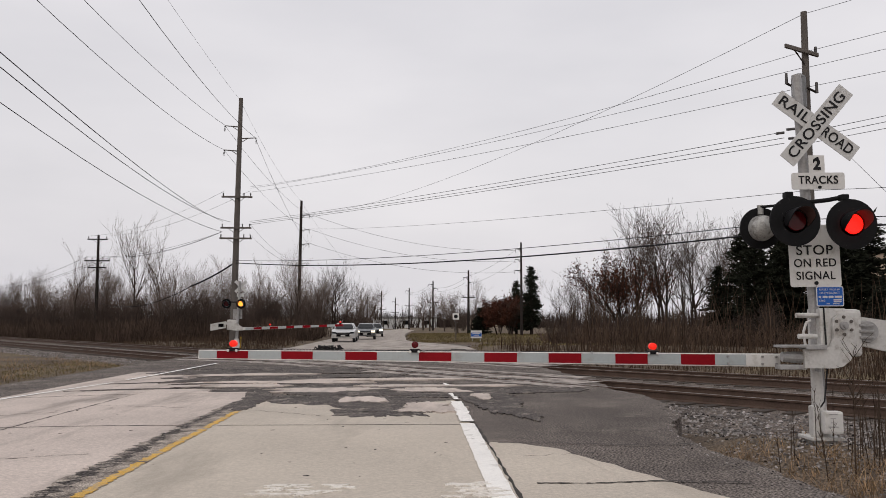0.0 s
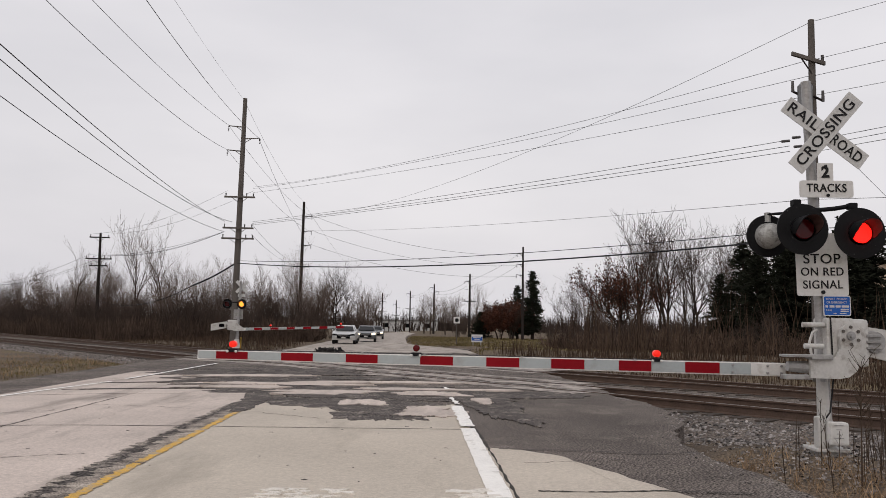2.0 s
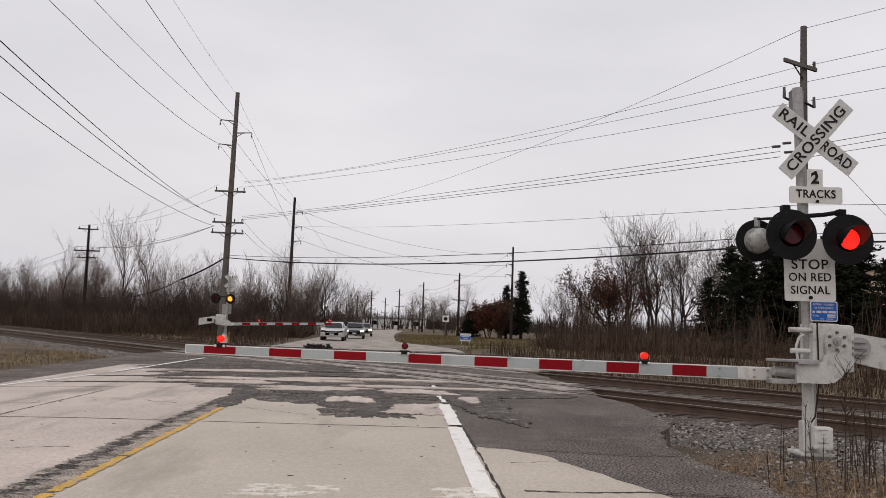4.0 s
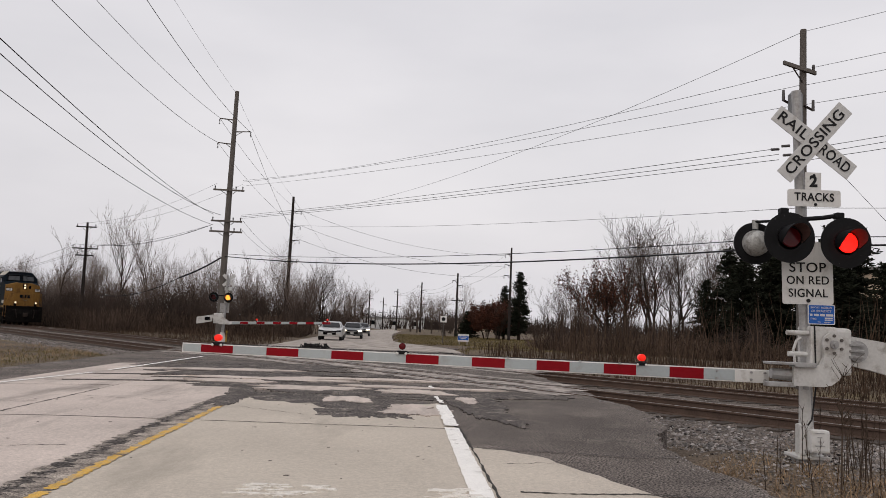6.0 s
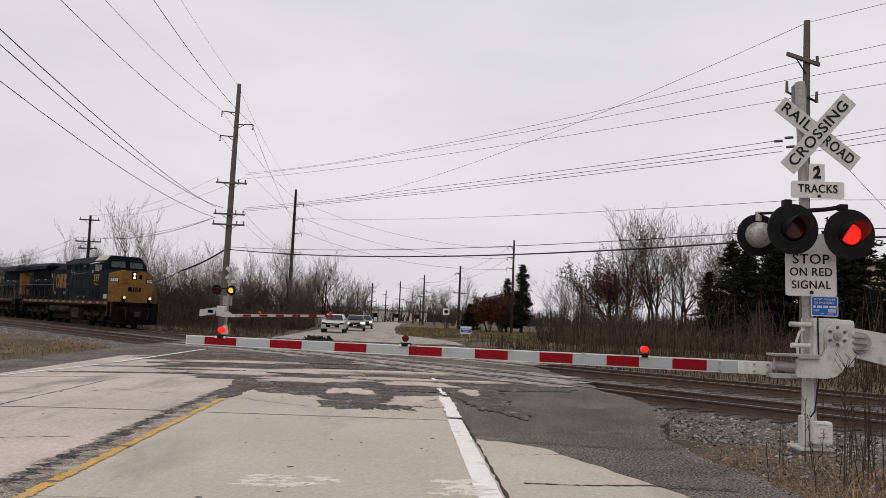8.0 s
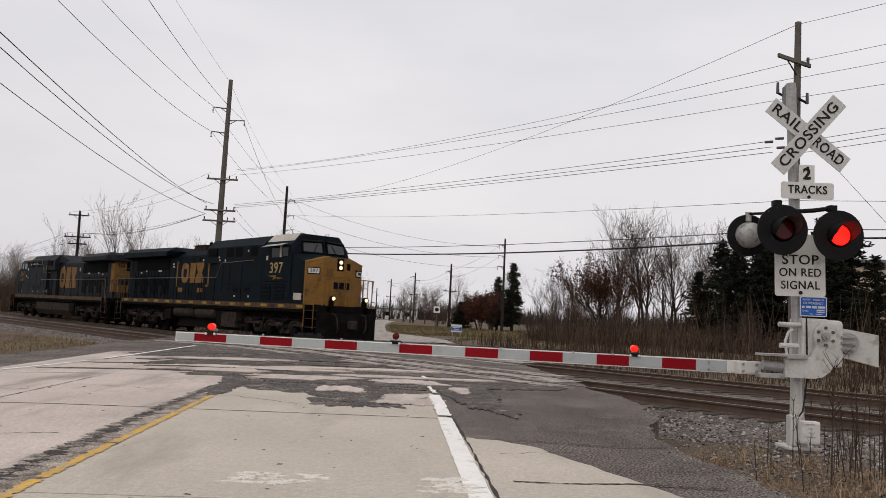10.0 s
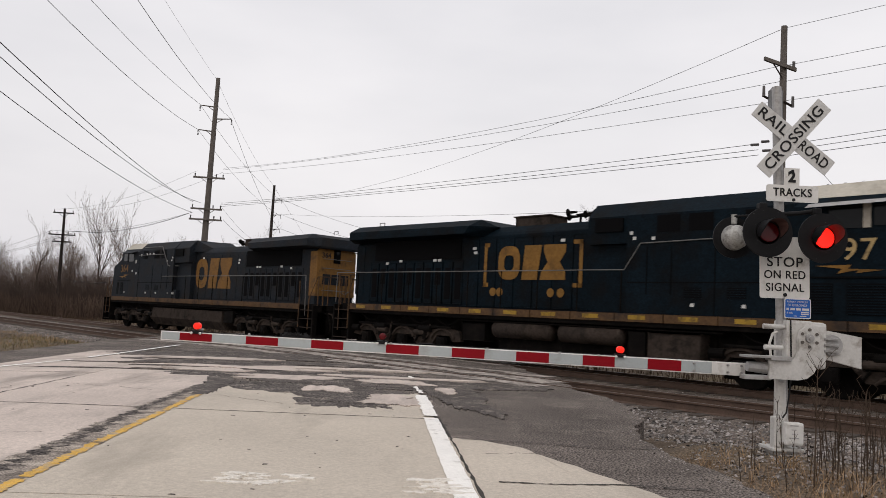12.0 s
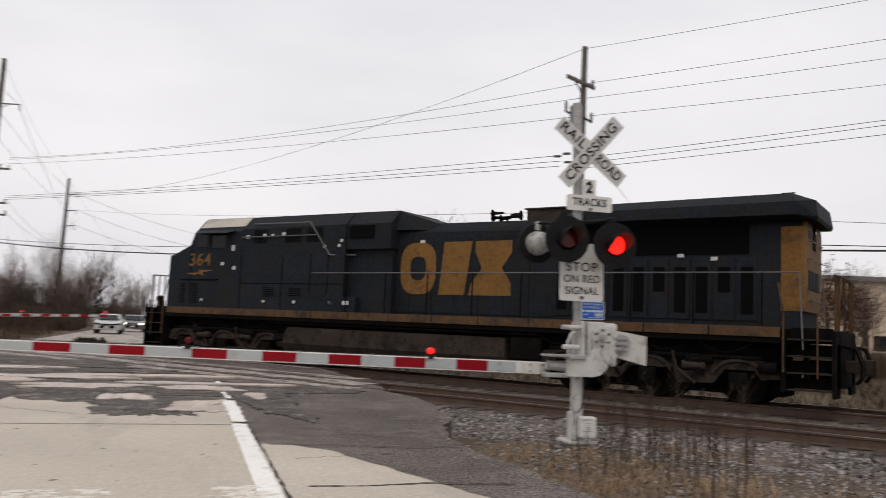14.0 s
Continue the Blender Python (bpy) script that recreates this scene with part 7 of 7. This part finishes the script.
            m = p.lerp(q, rnd.uniform(0.35, 0.7))
            w.limb(m, m + Vector((rnd.gauss(0, 0.35), rnd.gauss(0, 0.35), h * 0.3)), 0.016, 0.008, 3)
    tagged(raw("undergrowth", w.v, w.f, UNDERGROWTH), "dense dark tangled undergrowth below the bare trees", "undergrowth", kind="stuff")
    spots = []
    for _ in range(6200):
        u = rnd.uniform(-110, 45)
        n = 22.9 + abs(rnd.gauss(0, 5.0))
        x, y = track_xy(u, n)
        a, b = road_ab(x, y)
        if road_left(b) - 1.2 < a < road_right(b) + 1.0:
            continue
        if a > 3 and b > 50 and a < 12.5:
            continue
        spots.append((x, y, (0.85 if n > 27 else 0.42) * rnd.uniform(0.6, 1.2), 0.4, 6, 0.014, 0.45))
    blades("brush", spots, BRUSH, "brown dead brush and tall weeds along the tracks", "brush", 3)
    w = Limbs()
    for _ in range(1900):
        u = rnd.uniform(-33, 36)
        n = 28.5 + abs(rnd.gauss(0, 4.5))
        x, y = track_xy(u, n)
        a, b = road_ab(x, y)
        if a < 8.5:
            continue
        h = rnd.uniform(0.8, 3.4)
        p = Vector((x, y, ground_z(x, y) - 0.05))
        d = Vector((rnd.gauss(0, 0.12), rnd.gauss(0, 0.12), 1))
        q = p + d * h * 0.55
        w.limb(p, q, 0.018, 0.012, 3)
        w.limb(q, q + (d + Vector((rnd.gauss(0, .15), rnd.gauss(0, .15), 0))) * h * 0.45, 0.012, 0.006, 3)
    tagged(raw("saplings", w.v, w.f, BRUSH), "thicket of thin bare upright saplings", "brush", kind="stuff")
    spots = []
    for _ in range(900):
        b = rnd.uniform(9, 34)
        a = road_left(b) - 0.4 - abs(rnd.gauss(0, 3.2))
        x, y = road_xy(a, b)
        u, n = track_un(x, y)
        if n > 12.2:
            continue
        spots.append((x, y, 0.09 * rnd.uniform(0.5, 1.5), 0.3, 12, 0.009, 1.2))
    blades("verge_grass", spots, GRASS_GREEN, "short dull green and straw grass on the verge", "grass", 5)
    spots = []
    for _ in range(520):
        x, y = rnd.uniform(-22, -9.8), rnd.uniform(14, 36)
        u, n = track_un(x, y)
        if n > 12.6 or road_ab(x, y)[0] > -10.2:
            continue
        spots.append((x, y, 0.17 * rnd.uniform(0.5, 1.4), 0.22, 10, 0.007, 1.3))
    blades("straw_grass", spots, GRASS_DRY, "dry straw-coloured grass tufts", "grass", 6)
    spots = []
    for _ in range(1000):
        x, y = rnd.uniform(2.9, 8.5), rnd.uniform(4.5, 10.6)
        if road_ab(x, y)[0] < 3.6 or track_un(x, y)[1] > 11.9:
            continue
        d = abs(x - 4.05 + 0.22 * (y - 8.0))
        thin = 0.85 + 0.9 * noise.noise((x * 1.6, y * 1.6, 2))
        if rnd.random() < (0.05 + 0.8 * math.exp(-(d / 0.55) ** 2)) * thin:
            spots.append((x, y, 0.21 * rnd.uniform(0.4, 1.3), 0.10, 24, 0.0034, 1.5))
    blades("straw_grass", spots, GRASS_DRY, "dry straw grass clumps below the signal mast", "grass", 7)
    # tall dead weeds round the signal
    w = Limbs()
    for i in range(105):
        x, y = rnd.uniform(4.0, 9.0), rnd.uniform(6.2, 10.6)
        if i < 60:
            x, y = rnd.gauss(5.0, 0.55), rnd.gauss(8.6, 0.7)
        if road_ab(x, y)[0] < 3.9 or track_un(x, y)[1] > 12.3:
            continue
        p = Vector((x, y, ground_z(x, y) - 0.02))
        h = rnd.uniform(0.35, 0.95)
        d = Vector((rnd.uniform(-.12, .12), rnd.uniform(-.12, .12), 1)).normalized()
        q = p + d * h
        w.limb(p, q, 0.006, 0.0025, 4)
        for _ in range(int(h * 12)):
            s = p.lerp(q, rnd.uniform(0.35, 0.98))
            t = rnd.uniform(0, 6.283)
            w.limb(s, s + Vector((math.cos(t) * 0.5, math.sin(t) * 0.5, 0.9)) * rnd.uniform(0.03, 0.13), 0.003, 0.0015, 3)
    for x, y, h, k in ((3.98, 6.0, 1.05, 26), (4.12, 8.2, 1.22, 30), (4.9, 8.6, 0.95, 16), (5.5, 9.0, 1.1, 18), (5.9, 8.2, 1.0, 16)):
        p = Vector((x, y, ground_z(x, y) - 0.02))
        q = p + Vector((rnd.uniform(-.06, .06), rnd.uniform(-.06, .06), h))
        w.limb(p, q, 0.010, 0.004, 5)
        for _ in range(k):
            s = p.lerp(q, rnd.uniform(0.55, 1.0))
            t = rnd.uniform(0, 6.283)
            e = s + Vector((math.cos(t) * 0.7, math.sin(t) * 0.7, 1.0)) * rnd.uniform(0.06, 0.22)
            w.limb(s, e, 0.004, 0.002, 3)
            w.limb(e, e + Vector((rnd.gauss(0, .03), rnd.gauss(0, .03), 0.05)), 0.003, 0.002, 3)
    tagged(raw("dead_weeds", w.v, w.f, WEED), "tall thin dead weeds round the signal mast", "weeds", kind="stuff")
    spots = []
    for _ in range(8000):
        x, y = rnd.uniform(-7, 20), rnd.uniform(48, 112)
        a, b = road_ab(x, y)
        if a < road_right(b) + 0.3 + 0.00045 * max(b - 90, 0) ** 2 or 51.4 < y - 0.10 * (x + 1.2) < 57.8:
            continue
        spots.append((x, y, 0.14, 0.5, 7, 0.03, 0.8))
    blades("verge_grass", spots, GRASS_GREEN, "short dull green lawn beyond the crossing", "grass", 8)
    # the leaning stake and sign posts
    st = thing("marker_stake", pose(-10.9, 19.8, ground_z(-10.9, 19.8)), "leaning pale wooden marker stake in the verge", "stake")
    part("stake", tube(BM(), (0.1, 0, -0.1), (-0.35, 0, 0.75), 0.02, 0.018, 6), LOCO_YELLOW, st)


def build_far():
    # estate sign, crossing sign and buildings beyond
    s = thing("estate_sign", pose(2.55, 62, ground_z(2.55, 62)), "low blue and white sign board on two posts", "sign")
    part("board", box(BM(), -0.42, 0.42, -0.03, 0.03, 0.30, 0.88, 0.01), SIGN_WHITE, s)
    part("panel", box(BM(), -0.40, 0.40, -0.036, -0.030, 0.42, 0.72), SIGN_BLUE, s)
    b = BM()
    box(b, -0.30, 0.30, -0.040, -0.034, 0.62, 0.67)
    box(b, -0.2, 0.2, -0.040, -0.034, 0.50, 0.55)
    part("bars", b, SIGN_WHITE, s)
    for x in (-0.3, 0.3):
        part("post", box(BM(), x - 0.03, x + 0.03, -0.02, 0.02, -0.2, 0.32), GALV, s)
    s = thing("route_sign", pose(1.0, 63, ground_z(1.0, 63)), "small white square road sign on a thin post", "sign")
    part("post", box(BM(), -0.03, 0.03, -0.02, 0.02, -0.2, 2.1), WOOD_POLE, s)
    part("plate", rounded_plate(0.5, 0.5, 0.02, 0.04), SIGN_WHITE, s).matrix_basis = pose(0, -0.03, 1.95)
    part("mark", rounded_plate(0.3, 0.3, 0.01, 0.14), SIGN_BLACK, s).matrix_basis = pose(0, -0.045, 1.95)
    for x, y, w, d, h, yaw, m, lab in ((62, 70, 46, 20, 7.5, -20, WALL_BEIGE, "long beige metal warehouse with a flat roof"), (-14, 290, 22, 14, 3.4, 8, WALL_WHITE, "low white commercial building far along the road"), (-52, 330, 24, 14, 3.2, 0, WALL_WHITE, "low pale building far along the road"), (20, 300, 22, 14, 3.6, 0, WALL_BEIGE, "low tan building far along the road")):
        t = thing("warehouse", pose(x, y, ground_z(x, y), 0, 0, yaw), lab, "building", "far buildings")
        part("wall", box(BM(), -w / 2, w / 2, -d / 2, d / 2, -0.5, h), m, t)
        part("roof", box(BM(), -w / 2 - 0.4, w / 2 + 0.4, -d / 2 - 0.4, d / 2 + 0.4, h, h + 0.5, 0.05), ROOF_GREY, t)
        n = int(w / 6)
        for k in range(n):
            xx = -w / 2 + w * (k + 0.5) / n
            win = part("window", box(BM(), xx - 0.9, xx + 0.9, -d / 2 - 0.06, -d / 2 + 0.02, 1.2, 2.6), GLASS_DARK, t)
            part("window_frame", box(BM(), xx - 1.0, xx + 1.0, -d / 2 - 0.10, -d / 2 - 0.05, 1.08, 1.2), SIGN_WHITE, win)
    # a low wooded rim closes the distance
    rnd = random.Random(8)
    w = Limbs()
    for _ in range(9000):
        t = rnd.uniform(-60, 60)
        d = rnd.uniform(270, 420)
        x, y = math.sin(radians(t)) * d, math.cos(radians(t)) * d
        h = rnd.uniform(3.0, 9.0)
        p = Vector((x, y, -0.5))
        for _ in range(5):
            q = p + Vector((rnd.gauss(0, 0.7), rnd.gauss(0, 0.7), h * rnd.uniform(0.5, 1)))
            w.limb(p, q, 0.10, 0.03, 3)
    tagged(raw("far_woods", w.v, w.f, TWIG_DARK), "distant bare winter woodland along the horizon", "woods", kind="stuff")


# ---- build ----
build_ground()
ROAD = build_road()
build_poles()
build_near_signal()
build_far_signal()
LEAD, LEAD_WHEELS = build_loco("397", True)
TRAIL, TRAIL_WHEELS = build_loco("364", False)
build_car(-7.62, 63.0, -87, CAR_SILVER, "silver sedan waiting behind the lowered far gate", False, False)
build_car(-6.95, 73.0, -86, CAR_GREY, "dark grey car with one bright headlight behind the sedan", False, True)
build_car(-7.4, 88.0, -86, CAR_GREY, "dark car waiting further back with lit headlights", False, True)
build_plants()
build_far()
build_tracks()
build_surface(ROAD)


# ---- what moves ----
def motions():
    # seconds, and how far the lead locomotive's centre stands along the track
    run = ((0.0, -173.0), (6.0, -93.3), (8.0, -66.4), (10.5, -34.2), (12.0, -15.15), (14.0, 10.4))
    def stand(t):
        for (t0, u0), (t1, u1) in zip(run, run[1:]):
            if t <= t1:
                return u0 + (u1 - u0) * (t - t0) / (t1 - t0)
        return run[-1][1]
    def smooth_stand(t):
        return sum(stand(min(max(t + d, 0.0), 14.0)) for d in (-0.5, -0.25, 0.0, 0.25, 0.5)) / 5 if 0.5 < t < 13.5 else stand(t)
    times = [i * 0.5 for i in range(29)]
    for loco, back, turn in ((LEAD, 0.0, -49.5), (TRAIL, 24.85, 130.5)):
        rows = []
        for t in times:
            u = smooth_stand(t) - back
            x, y = track_xy(u, FAR_TRACK)
            rows.append((t, pose(x, y, fall(x, y) + RAIL_TOP, 0, 0, turn)))
        walk(loco, rows)
    steps = [i / 15 for i in range(211)]
    for wheels, sign in ((LEAD_WHEELS, 1), (TRAIL_WHEELS, -1)):
        for w, x in wheels:
            rows = [(t, pose(x, 0, 0.53, 0, sign * math.degrees((smooth_stand(t) + 173.0) / 0.53) , 0)) for t in steps]
            walk(w, rows)


motions()
